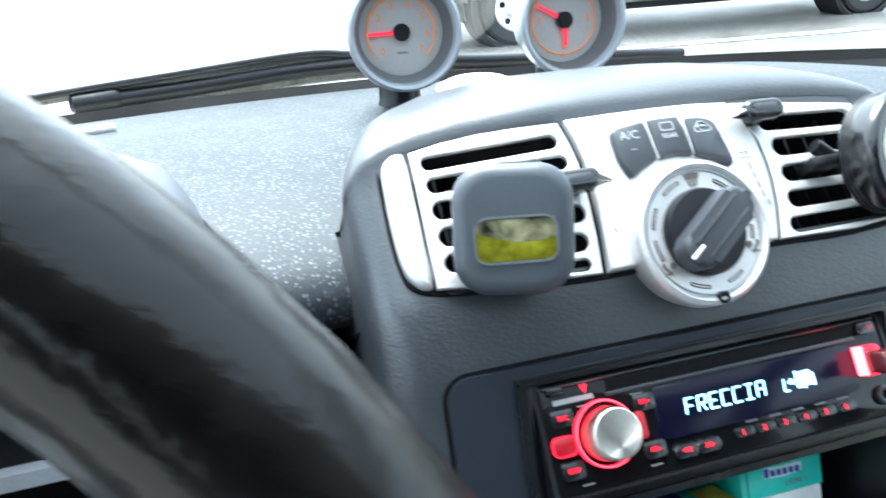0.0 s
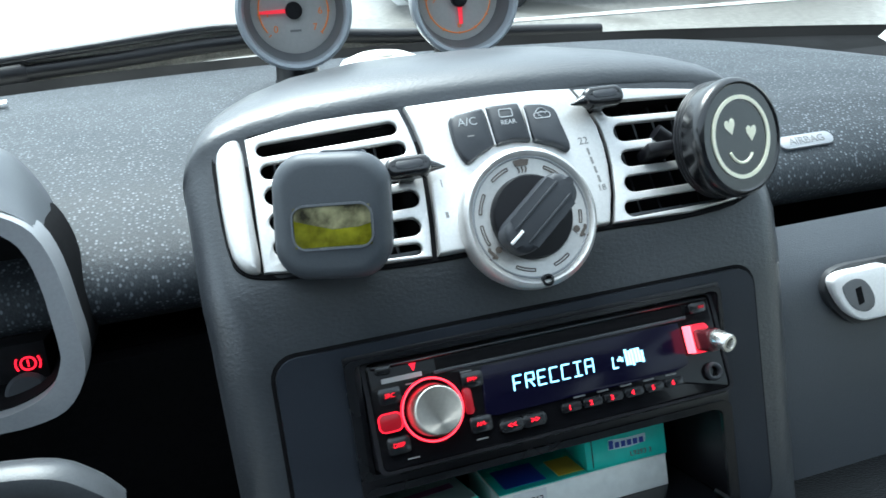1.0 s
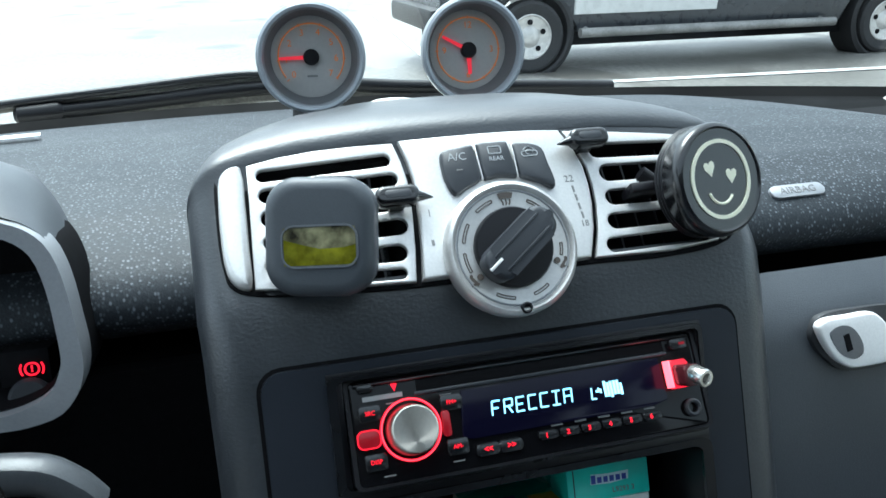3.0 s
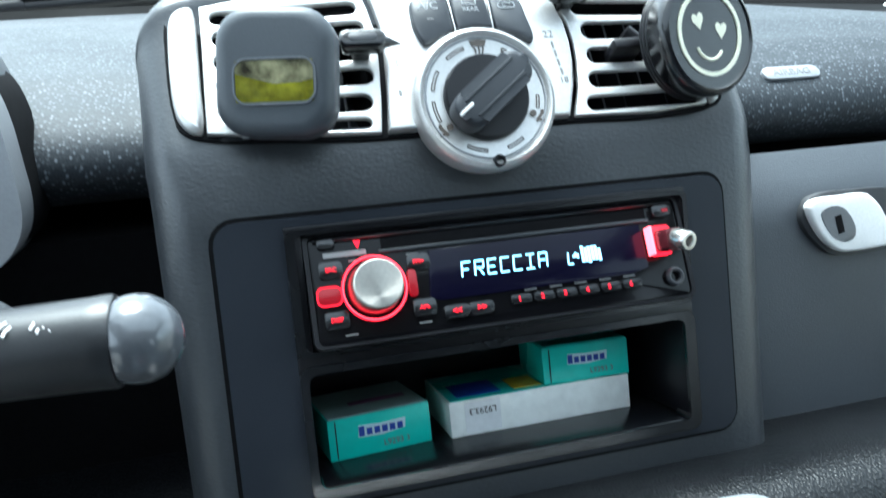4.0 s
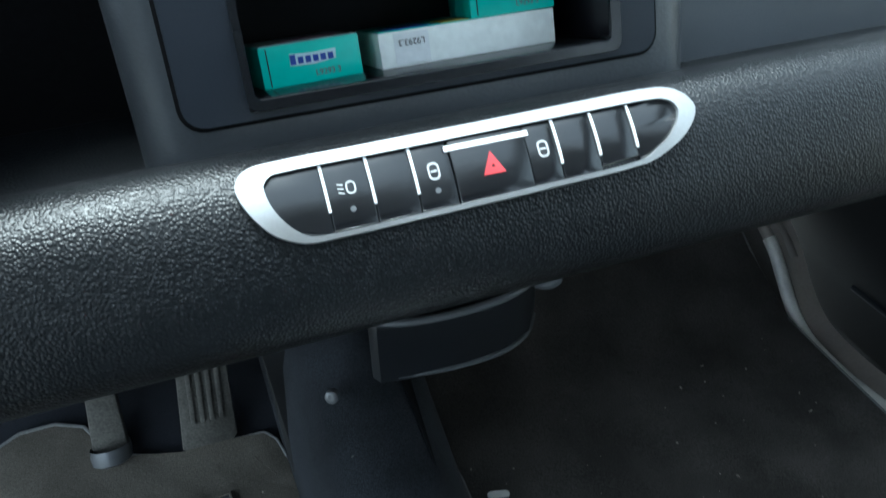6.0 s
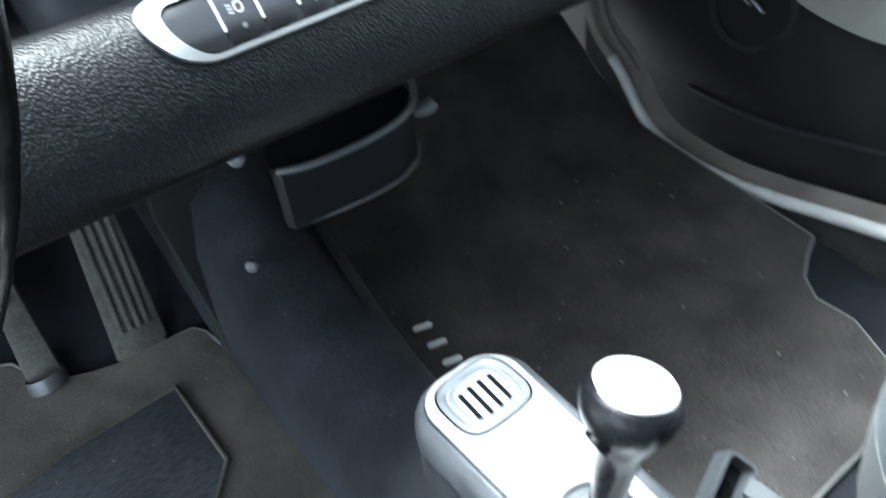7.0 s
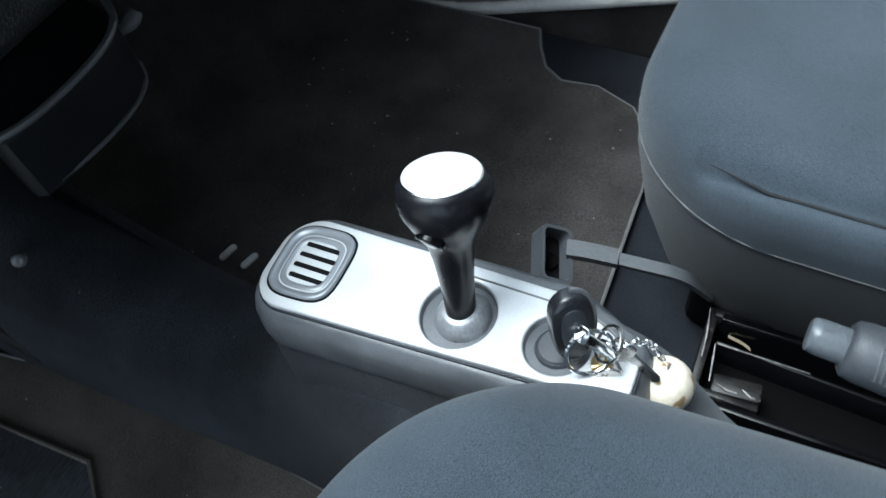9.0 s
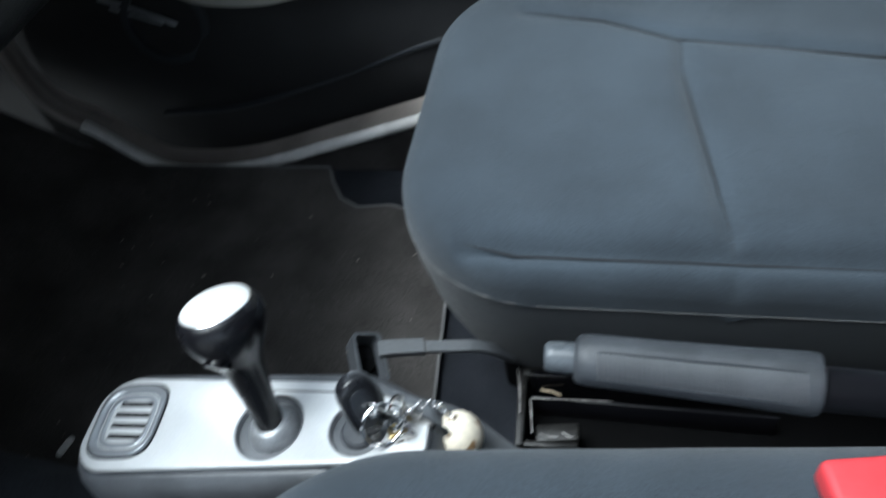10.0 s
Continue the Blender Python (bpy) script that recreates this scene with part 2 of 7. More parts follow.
glass = bpy.data.materials.new("window_glass")
glass.use_nodes = True
gn, gk = glass.node_tree.nodes, glass.node_tree.links
gt, gg, gm = gn.new("ShaderNodeBsdfTransparent"), gn.new("ShaderNodeBsdfGlossy"), gn.new("ShaderNodeMixShader")
gt.inputs[0].default_value, gg.inputs["Roughness"].default_value, gm.inputs[0].default_value = (0.93, 0.95, 0.94, 1), 0.03, 0.05
gk.new(gt.outputs[0], gm.inputs[1]), gk.new(gg.outputs[0], gm.inputs[2]), gk.new(gm.outputs[0], gn["Material Output"].inputs[0])


# ---- mesh helpers ----
ID = Matrix.Identity(4)


def axes_at(o, ux, uy, un):
    """A frame from its origin and its three directions."""
    return Matrix(((ux[0], uy[0], un[0], o[0]), (ux[1], uy[1], un[1], o[1]), (ux[2], uy[2], un[2], o[2]), (0, 0, 0, 1)))


def facing(o, n, up=(0, 0, 1)):
    """A frame whose third axis is n and whose second leans to up."""
    n = Vector(n).normalized()
    x = Vector(up).cross(n).normalized()
    return axes_at(o, x, n.cross(x), n)


def world_of(ob):
    return ob.matrix_basis.copy() if ob.type == "EMPTY" else Matrix.Identity(4)


def part(name, bm, material, parent=None, label="", smooth=38):
    """Links a bmesh, made in world metres, as one mesh under a thing or a part."""
    bmesh.ops.recalc_face_normals(bm, faces=bm.faces)
    me = bpy.data.meshes.new(name)
    bm.to_mesh(me)
    bm.free()
    me.materials.append(material)
    me.polygons.foreach_set("use_smooth", [True] * len(me.polygons))
    me.set_sharp_from_angle(angle=radians(smooth))
    ob = new(name, me)
    if parent is not None:
        ob.parent = parent
        ob.matrix_parent_inverse = world_of(parent).inverted()
    if label:
        tagged(ob, label)
    return ob


def thing(name, base, label, category, group="", kind=""):
    ob = new(name)
    ob.empty_display_size = 0.02
    ob.matrix_basis = Matrix.Translation(base)
    return tagged(ob, label, category, group, kind)


def bevel_sharp(bm, size, seg=2, angle=30):
    if size <= 0:
        return
    es = [e for e in bm.edges if len(e.link_faces) == 2 and e.calc_face_angle(0) > radians(angle)]
    bmesh.ops.bevel(bm, geom=es, offset=size, segments=seg, affect="EDGES", profile=0.5, clamp_overlap=True)


def merged(*bms):
    """Several bmeshes as one."""
    out = bms[0]
    for b in bms[1:]:
        me = bpy.data.meshes.new("merge")
        b.to_mesh(me)
        b.free()
        out.from_mesh(me)
        bpy.data.meshes.remove(me)
    return out


def box(m, x0, x1, y0, y1, z0, z1, bev=0.001, seg=2):
    bm = bmesh.new()
    bmesh.ops.create_cube(bm, size=1)
    for v in bm.verts:
        v.co = ((x0 + x1) / 2 + v.co.x * (x1 - x0), (y0 + y1) / 2 + v.co.y * (y1 - y0), (z0 + z1) / 2 + v.co.z * (z1 - z0))
    bevel_sharp(bm, bev, seg)
    bm.transform(m)
    return bm


def rr(w, h, r, cx=0.0, cy=0.0, n=5):
    """A rounded rectangle's outline."""
    pts = []
    for sx, sy, a0 in ((1, 1, 0), (-1, 1, 90), (-1, -1, 180), (1, -1, 270)):
        for i in range(n + 1):
            a = radians(a0 + 90 * i / n)
            pts.append((cx + sx * (w / 2 - r) + r * math.cos(a), cy + sy * (h / 2 - r) + r * math.sin(a)))
    return pts


def prism(m, outline, z0, z1, bev=0.0006, seg=2):
    """An outline given thickness, with softened rims."""
    bm = bmesh.new()
    lo = [bm.verts.new((x, y, z0)) for x, y in outline]
    hi = [bm.verts.new((x, y, z1)) for x, y in outline]
    n = len(outline)
    bm.faces.new(lo[::-1])
    top = bm.faces.new(hi)
    for i in range(n):
        bm.faces.new((lo[i], lo[(i + 1) % n], hi[(i + 1) % n], hi[i]))
    if bev > 0:
        bmesh.ops.bevel(bm, geom=list(top.edges), offset=bev, segments=seg, affect="EDGES", profile=0.5, clamp_overlap=True)
    bm.transform(m)
    return bm


def ring(m, outer, inner, z0, z1, bev=0.0):
    """A flat frame between two outlines of the same count."""
    bm = bmesh.new()
    n = len(outer)
    a = [bm.verts.new((x, y, z0)) for x, y in outer]
    b = [bm.verts.new((x, y, z1)) for x, y in outer]
    c = [bm.verts.new((x, y, z1)) for x, y in inner]
    d = [bm.verts.new((x, y, z0)) for x, y in inner]
    for i in range(n):
        j = (i + 1) % n
        for p, q in ((a, b), (b, c), (c, d), (d, a)):
            bm.faces.new((p[i], p[j], q[j], q[i]))
    bevel_sharp(bm, bev, 2, 50)
    bm.transform(m)
    return bm


def lathe(m, prof, n=32, close=False):
    """A turned form from (radius, height) pairs."""
    bm = bmesh.new()
    rows = []
    for r, z in prof:
        if r < 1e-6:
            rows.append([bm.verts.new((0, 0, z))])
        else:
            rows.append([bm.verts.new((r * math.cos(2 * math.pi * i / n), r * math.sin(2 * math.pi * i / n), z)) for i in range(n)])
    for p, q in zip(rows, rows[1:]):
        for i in range(n):
            j = (i + 1) % n
            f = [p[i % len(p)], p[j % len(p)], q[j % len(q)], q[i % len(q)]]
            f = list(dict.fromkeys(f))
            if len(f) > 2:
                bm.faces.new(f)
    bm.transform(m)
    return bm


def tube(pts, r, n=10, closed=False, flat=1.0):
    """A round bar along points; r one radius or one for each point."""
    bm = bmesh.new()
    pts = [Vector(p) for p in pts]
    rs = r if isinstance(r, (list, tuple)) else [r] * len(pts)
    rows, last = [], None
    for i, p in enumerate(pts):
        a, b = pts[i - 1] if i or closed else p, pts[(i + 1) % len(pts)] if i + 1 < len(pts) or closed else p
        d = (b - a).normalized()
        if last is None:
            last = d.orthogonal().normalized()
        u = (last - d * last.dot(d)).normalized()
        last = u
        w = d.cross(u)
        rows.append([bm.verts.new(p + rs[i] * (math.cos(2 * math.pi * k / n) * u + flat * math.sin(2 * math.pi * k / n) * w)) for k in range(n)])
    pairs = list(zip(rows, rows[1:])) + ([(rows[-1], rows[0])] if closed else [])
    for p, q in pairs:
        for k in range(n):
            bm.faces.new((p[k], p[(k + 1) % n], q[(k + 1) % n], q[k]))
    if not closed:
        bm.faces.new(rows[0][::-1]), bm.faces.new(rows[-1])
    return bm


def sheet(fn, us, vs, skip=None):
    """A surface fn(u, v) over two lists of values."""
    bm = bmesh.new()
    g = [[bm.verts.new(fn(u, v)) for v in vs] for u in us]
    for i in range(len(us) - 1):
        for j in range(len(vs) - 1):
            if skip and skip((us[i] + us[i + 1]) / 2, (vs[j] + vs[j + 1]) / 2):
                continue
            bm.faces.new((g[i][j], g[i + 1][j], g[i + 1][j + 1], g[i][j + 1]))
    return bm


def thick(bm, t, inside):
    """Gives an open sheet a thickness towards a point on its hidden side."""
    bmesh.ops.recalc_face_normals(bm, faces=bm.faces)
    bm.normal_update()
    inside = Vector(inside)
    side = sum(f.normal.dot(inside - f.calc_center_median()) for f in bm.faces)
    k = t if side > 0 else -t
    faces, edges = list(bm.faces), [e for e in bm.edges if e.is_boundary]
    low = {v: bm.verts.new(v.co + v.normal * k) for v in list(bm.verts)}
    for f in faces:
        bm.faces.new([low[v] for v in reversed(f.verts)])
    for e in edges:
        a, b = e.verts
        bm.faces.new((a, b, low[b], low[a]))
    return bm


def smooth_path(pts, per=6):
    """Points along a smooth curve through the given ones."""
    ps = [Vector(p) for p in pts]
    out = []
    for i in range(len(ps) - 1):
        p0, p1, p2, p3 = ps[max(i - 1, 0)], ps[i], ps[i + 1], ps[min(i + 2, len(ps) - 1)]
        for k in range(per):
            t = k / per
            out.append(0.5 * (2 * p1 + (p2 - p0) * t + (2 * p0 - 5 * p1 + 4 * p2 - p3) * t * t + (3 * p1 - p0 - 3 * p2 + p3) * t ** 3))
    return out + [ps[-1]]


def words(s, m, size, material, parent, name="lettering", depth=0.00015, align="CENTER", wide=1.0, bold=0.0):
    """Letters in the built-in font, lying in the frame m."""
    cu = bpy.data.curves.new(name, "FONT")
    cu.body, cu.size, cu.extrude, cu.align_x, cu.align_y, cu.offset = s, size, depth, align, "CENTER", bold
    cu.resolution_u = 3
    tmp = bpy.data.objects.new(name, cu)
    scene.collection.objects.link(tmp)
    me = bpy.data.meshes.new_from_object(tmp.evaluated_get(bpy.context.evaluated_depsgraph_get()))
    bpy.data.objects.remove(tmp)
    bm = bmesh.new()
    bm.from_mesh(me)
    bpy.data.meshes.remove(me)
    bm.transform(m @ Matrix.Diagonal((wide, 1, 1, 1)))
    return part(name, bm, material, parent)


def loft(m, loops, cap=True):
    """Walls through outlines of one count at rising heights, closed on top."""
    bm = bmesh.new()
    rows = [[bm.verts.new((x, y, z)) for x, y in pts] for pts, z in loops]
    for p, q in zip(rows, rows[1:]):
        for i in range(len(p)):
            j = (i + 1) % len(p)
            bm.faces.new((p[i], p[j], q[j], q[i]))
    if cap:
        bm.faces.new(rows[-1])
    bm.transform(m)
    return bm


def plate(m, outer, holes, z0, z1, bev=0.0006):
    """A plate with openings through it and softened rims."""
    cu = bpy.data.curves.new("plate", "CURVE")
    cu.dimensions, cu.fill_mode = "2D", "BOTH"
    cu.extrude, cu.bevel_depth, cu.bevel_resolution, cu.offset = (z1 - z0) / 2 - bev, bev, 2, -bev
    for pts in [outer] + list(holes):
        sp = cu.splines.new("POLY")
        sp.points.add(len(pts) - 1)
        for q, (x, y) in zip(sp.points, pts):
            q.co = (x, y, 0, 1)
        sp.use_cyclic_u = True
    tmp = bpy.data.objects.new("plate", cu)
    scene.collection.objects.link(tmp)
    me = bpy.data.meshes.new_from_object(tmp.evaluated_get(bpy.context.evaluated_depsgraph_get()))
    bpy.data.objects.remove(tmp)
    bm = bmesh.new()
    bm.from_mesh(me)
    bpy.data.meshes.remove(me)
    bmesh.ops.remove_doubles(bm, verts=bm.verts, dist=1e-5)
    bm.transform(m @ Matrix.Translation((0, 0, (z0 + z1) / 2)))
    return bm


def round_loop(pts, per=4):
    """A closed smooth outline through flat points."""
    n, out = len(pts), []
    for i in range(n):
        p0, p1, p2, p3 = (Vector(pts[(i + k) % n]) for k in (-1, 0, 1, 2))
        d0, d1, d2 = (p1 - p0).length, (p2 - p1).length, (p3 - p2).length
        m1, m2 = (p2 - p0) * (d1 / (d0 + d1)), (p3 - p1) * (d1 / (d1 + d2))
        for k in range(per):
            t = k / per
            v = p1 * (2 * t ** 3 - 3 * t * t + 1) + m1 * (t ** 3 - 2 * t * t + t) + p2 * (3 * t * t - 2 * t ** 3) + m2 * (t ** 3 - t * t)
            out.append((v.x, v.y))
    return out


def poly_round(corners, n=7):
    """A closed outline from (x, y, radius) corners, each rounded."""
    out, k = [], len(corners)
    for i in range(k):
        p0, p1, p2 = (Vector(corners[(i + q) % k][:2]) for q in (-1, 0, 1))
        r = corners[i][2]
        a, b = (p0 - p1).normalized(), (p2 - p1).normalized()
        half = a.angle(b) / 2
        reach = r / math.tan(half)
        mid = p1 + (a + b).normalized() * (r / math.sin(half))
        s0, s1 = p1 + a * reach - mid, p1 + b * reach - mid
        for q in range(n + 1):
            d = s0.lerp(s1, q / n).normalized() * r
            out.append(((mid + d).x, (mid + d).y))
    return out


def disc(r, cx=0.0, cy=0.0, n=40):
    return [(cx + r * math.cos(2 * math.pi * i / n), cy + r * math.sin(2 * math.pi * i / n)) for i in range(n)]


def even(pts, n):
    """A closed outline walked in n even steps."""
    ps = [Vector(p) for p in pts]
    ps.append(ps[0])
    total = sum((b - a).length for a, b in zip(ps, ps[1:]))
    out, i, gone = [], 0, 0.0
    for k in range(n):
        want = total * k / n
        while gone + (ps[i + 1] - ps[i]).length < want:
            gone += (ps[i + 1] - ps[i]).length
            i += 1
        p = ps[i].lerp(ps[i + 1], (want - gone) / max((ps[i + 1] - ps[i]).length, 1e-9))
        out.append((p.x, p.y))
    return out


def puffy(m, pts, z0, z1, soft=0.0012):
    """A thick outline whose upper rim is rounded towards its middle."""
    cx, cy = sum(p[0] for p in pts) / len(pts), sum(p[1] for p in pts) / len(pts)
    size = max(max(abs(x - cx), abs(y - cy)) for x, y in pts)

    def shrink(d):
        k = 1 - d / size
        return [(cx + (x - cx) * k, cy + (y - cy) * k) for x, y in pts]
    return loft(m, [(pts, z0), (pts, z1 - soft), (shrink(soft * 0.3), z1 - soft * 0.35), (shrink(soft), z1)])


def soft_slab(m, w, h, r, z0, z1, soft, cy=0.0):
    """A rounded square with a full soft rim."""
    loops = [(rr(w - 2 * soft * 0.4, h - 2 * soft * 0.4, r - soft * 0.4, 0, cy, 8), z0), (rr(w, h, r, 0, cy, 8), z0 + soft * 0.5)]
    for k in range(1, 7):
        a = radians(15 * k)
        g = soft * (1 - math.cos(a))
        loops.append((rr(w - 2 * g, h - 2 * g, r - g * 0.6, 0, cy, 8), z1 - soft + soft * math.sin(a)))
    return loft(m, loops)


def at(m, x, y, z=0.0, turn=0.0):
    return m @ pose(x, y, z, 0, 0, turn)


def lerp_rows(rows, s):
    """Linear values out of a small table whose first column is s."""
    for a, b in zip(rows, rows[1:]):
        if s <= b[0]:
            t = max(0.0, (s - a[0]) / (b[0] - a[0]))
            return [p + (q - p) * t for p, q in zip(a[1:], b[1:])]
    return list(rows[-1][1:])


# ---- cabin shell ----
XC = -0.0085                      # middle of the centre stack
LEAN_LOW, LEAN_TOP = radians(20.1), radians(43.2)
LOW = axes_at((0, 0.2489, 0.58), (1, 0, 0), (0, math.sin(LEAN_LOW), math.cos(LEAN_LOW)), (0, -math.cos(LEAN_LOW), math.sin(LEAN_LOW)))
TOP = axes_at((0, 0.3085, 0.697), (1, 0, 0), (0, math.sin(LEAN_TOP), math.cos(LEAN_TOP)), (0, -math.cos(LEAN_TOP), math.sin(LEAN_TOP)))


def dash_back(x):
    """Where the dash meets the windscreen."""
    return 0.655 - 0.42 * (x + 0.08) ** 2


def pad_back(x):
    """The far edge of the dash pad, which turns in before the pillar."""
    return dash_back(x) - min(5.0 * max(0.0, x - 0.24) ** 2, 0.17)


def arange(a, b, n):
    return [a + (b - a) * i / (n - 1) for i in range(n)]


# floor with its toe board
def floor_z(y):
    return 0.0 if y < 0.42 else 0.75 * (y - 0.42) ** 1.15


floor = part("floor", thick(sheet(lambda x, y: (x, y, floor_z(y) - 0.006), arange(-0.66, 0.538, 24), arange(-1.0, 0.95, 40)), 0.02, (0, 0, -3)), mat("blue_black_carpet", (0.024, 0.026, 0.032), 0.95, grain=1300, bump=1.5, var=0.4, stain=0.3, spec=0.1))
tagged(floor, "dark charcoal carpeted footwell floor with a rising toe board", "floor", kind="structure")

fire = part("wall_front", box(ID, -0.68, 0.68, 0.90, 0.95, -0.02, 0.44, 0.0), VOID)
tagged(fire, "black firewall behind the dashboard", "wall", kind="structure")
back = part("wall_rear", box(ID, -0.70, 0.70, -1.05, -1.0, -0.1, 1.2, 0.0), DOOR)
tagged(back, "black rear bulkhead", "wall", kind="structure")
def roof_z(x, y):
    return 1.17 - 0.06 * (x / 0.66) ** 2 - 0.17 * max(0, y) ** 2


# Out of view; the opening is sized for the light it lets onto the seats.
roof = part("ceiling", thick(sheet(lambda x, y: (x, y, roof_z(x, y)), arange(-0.70, 0.70, 29), arange(-1.05, 0.22, 40), lambda x, y: abs(x) < 0.56 and -0.30 < y < 0.19), 0.03, (0, 0, 9)), TRIM)
tagged(roof, "pale grey headliner round a glass roof panel", "ceiling", kind="structure")
skylight = part("roof_glass", sheet(lambda x, y: (x, y, roof_z(x, y) + 0.012), arange(-0.60, 0.60, 12), arange(-0.36, 0.20, 8)), glass)
skylight.visible_shadow = False
tagged(skylight, "clear glass roof panel", "window", kind="structure")
for side, nm in ((-1, "wall_west"), (1, "wall_east")):
    w = box(ID, min(side * 0.66, side * 0.70), max(side * 0.66, side * 0.70), -1.05, 0.92, -0.12, 0.60, 0.0)
    rail = box(ID, min(side * 0.66, side * 0.70), max(side * 0.66, side * 0.70), -1.05, 0.24, 1.06, 1.16, 0.0)
    post = box(ID, min(side * 0.66, side * 0.70), max(side * 0.66, side * 0.70), -0.72, -0.46, 0.595, 1.065, 0.0)
    # The unseen driver's side is left open so that light reaches the footwells.
    if side < 0:
        w.free()
        w = merged(box(ID, -0.70, -0.66, 0.50, 0.92, -0.12, 0.60, 0.0), box(ID, -0.70, -0.66, -1.05, -0.62, -0.12, 0.60, 0.0), box(ID, -0.70, -0.66, -0.62, 0.50, -0.12, -0.02, 0.0))
    o = part(nm, merged(w, rail, post), DOOR)
    tagged(o, "black body side below a side window" if side > 0 else "black body side, out of view, left open to let light in", "wall", kind="structure")
    pil = part("trim", tube(smooth_path([(side * 0.665, 0.24, 1.10), (side * 0.63, 0.37, 0.95), (side * 0.56, 0.455, 0.81), (side * 0.49, 0.505, 0.71), (side * 0.45, 0.525, 0.66)], 5), [0.03] * 20 + [0.04], 10, flat=0.6), TRIM)
    tagged(pil, "pale grey windscreen pillar trim", "trim", kind="structure")
    if side < 0:
        continue
    pane = part("window_1", box(ID, side * 0.68 - 0.002, side * 0.68 + 0.002, -0.46, 0.24, 0.60, 1.06, 0.0), glass)
    pane.visible_shadow = False
    tagged(pane, "clear side window glass", "window", kind="structure")

# windscreen, its black lower band, scuttle and bonnet
ws = part("windscreen", sheet(lambda x, s: (x, dash_back(x * (1 - 0.12 * s)) + 0.035 - 0.50 * s, 0.672 + 0.46 * s), arange(-0.62, 0.62, 20), arange(0, 1, 6)), glass)
ws.visible_shadow = False
tagged(ws, "clear curved windscreen glass", "window", kind="structure")
band = part("windscreen_seal", thick(sheet(lambda x, s: (x, dash_back(x) + 0.004 + 0.017 * s, 0.682 + 0.008 * s), arange(-0.62, 0.62, 30), [0, 0.5, 1]), 0.004, (0, 0.6, -3)), SEAL)
tagged(band, "black rubber seal at the foot of the windscreen", "trim", kind="structure")
corner = part("windscreen_corner", thick(sheet(lambda x, f: (x, pad_back(x) - 0.004 + (dash_back(x) - pad_back(x) + 0.012) * f, 0.679 + 0.004 * f), arange(0.15, 0.62, 24), [0, 0.5, 1]), 0.004, (0.4, 0.5, -3)), SEAL)
tagged(corner, "black cover between the dash pad and the pillar", "trim", kind="structure")
cowl = part("bonnet", thick(sheet(lambda x, s: (x, dash_back(x) + 0.024 + 0.386 * s, 0.677 + 0.010 * s - 0.40 * s ** 2.2), arange(-0.72, 0.72, 24), arange(0, 1, 12)), 0.01, (0, 0.5, -3)), SCUTTLE)
tagged(cowl, "pale painted short bonnet in front of the windscreen", "bonnet", kind="structure")

# ---- dashboard ----
PAD_ROWS = [(0.0, 1.0, 0.686), (0.25, 0.72, 0.690), (0.5, 0.42, 0.688), (0.65, 0.22, 0.682), (0.75, 0.09, 0.672), (0.80, 0.02, 0.660), (0.85, 0.0, 0.647), (0.89, 0.025, 0.635), (0.93, 0.08, 0.625), (0.97, 0.16, 0.617), (1.0, 0.28, 0.612)]


def pad_point(x, s):
    f, z = lerp_rows(PAD_ROWS, s)
    front = 0.335
    yb = pad_back(x)
    return (x, front + (yb - front) * f, z - 0.02 * max(0.0, abs(x) - 0.3) ** 2)


dash = thing("dashboard", (0, 0.45, 0.5), "dark grained two-level dashboard of a small car", "dashboard")
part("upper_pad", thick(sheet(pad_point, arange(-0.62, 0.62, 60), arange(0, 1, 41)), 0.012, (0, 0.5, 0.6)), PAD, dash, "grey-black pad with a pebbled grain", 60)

SHELF_ROWS = [(0.36, 0.470), (0.30, 0.480), (0.25, 0.493), (0.223, 0.5060), (0.20, 0.5180), (0.183, 0.5235), (0.170, 0.5215), (0.158, 0.5125), (0.147, 0.4985), (0.139, 0.484), (0.136, 0.468), (0.140, 0.455), (0.152, 0.445), (0.175, 0.438), (0.22, 0.436), (0.30, 0.44), (0.45, 0.45), (0.60, 0.45)]
shelf_curve = smooth_path([(0, y, z) for y, z in SHELF_ROWS], 3)
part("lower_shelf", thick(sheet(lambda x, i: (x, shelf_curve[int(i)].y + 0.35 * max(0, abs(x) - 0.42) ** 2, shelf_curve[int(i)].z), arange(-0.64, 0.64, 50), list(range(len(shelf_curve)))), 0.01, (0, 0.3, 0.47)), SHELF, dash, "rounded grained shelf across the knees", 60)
part("glovebox_panel", thick(sheet(lambda x, v: (x, 0.288 + 0.30 * (v - 0.596) + 0.018 * max(0, (v - 0.600) / 0.03) ** 2 * (v > 0.6) + 0.5 * max(0, x - 0.4) ** 2, v), arange(0.125, 0.64, 30), arange(0.487, 0.632, 14)), 0.01, (0.3, 0.9, 0.5)), GLOVE, dash, "smooth grey glovebox panel", 60)
# Black sheets behind the gap under the pad stand for the shadow there.
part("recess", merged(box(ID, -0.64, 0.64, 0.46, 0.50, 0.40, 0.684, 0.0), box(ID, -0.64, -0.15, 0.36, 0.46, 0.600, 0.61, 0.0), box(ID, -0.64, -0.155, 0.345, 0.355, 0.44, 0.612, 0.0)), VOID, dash)

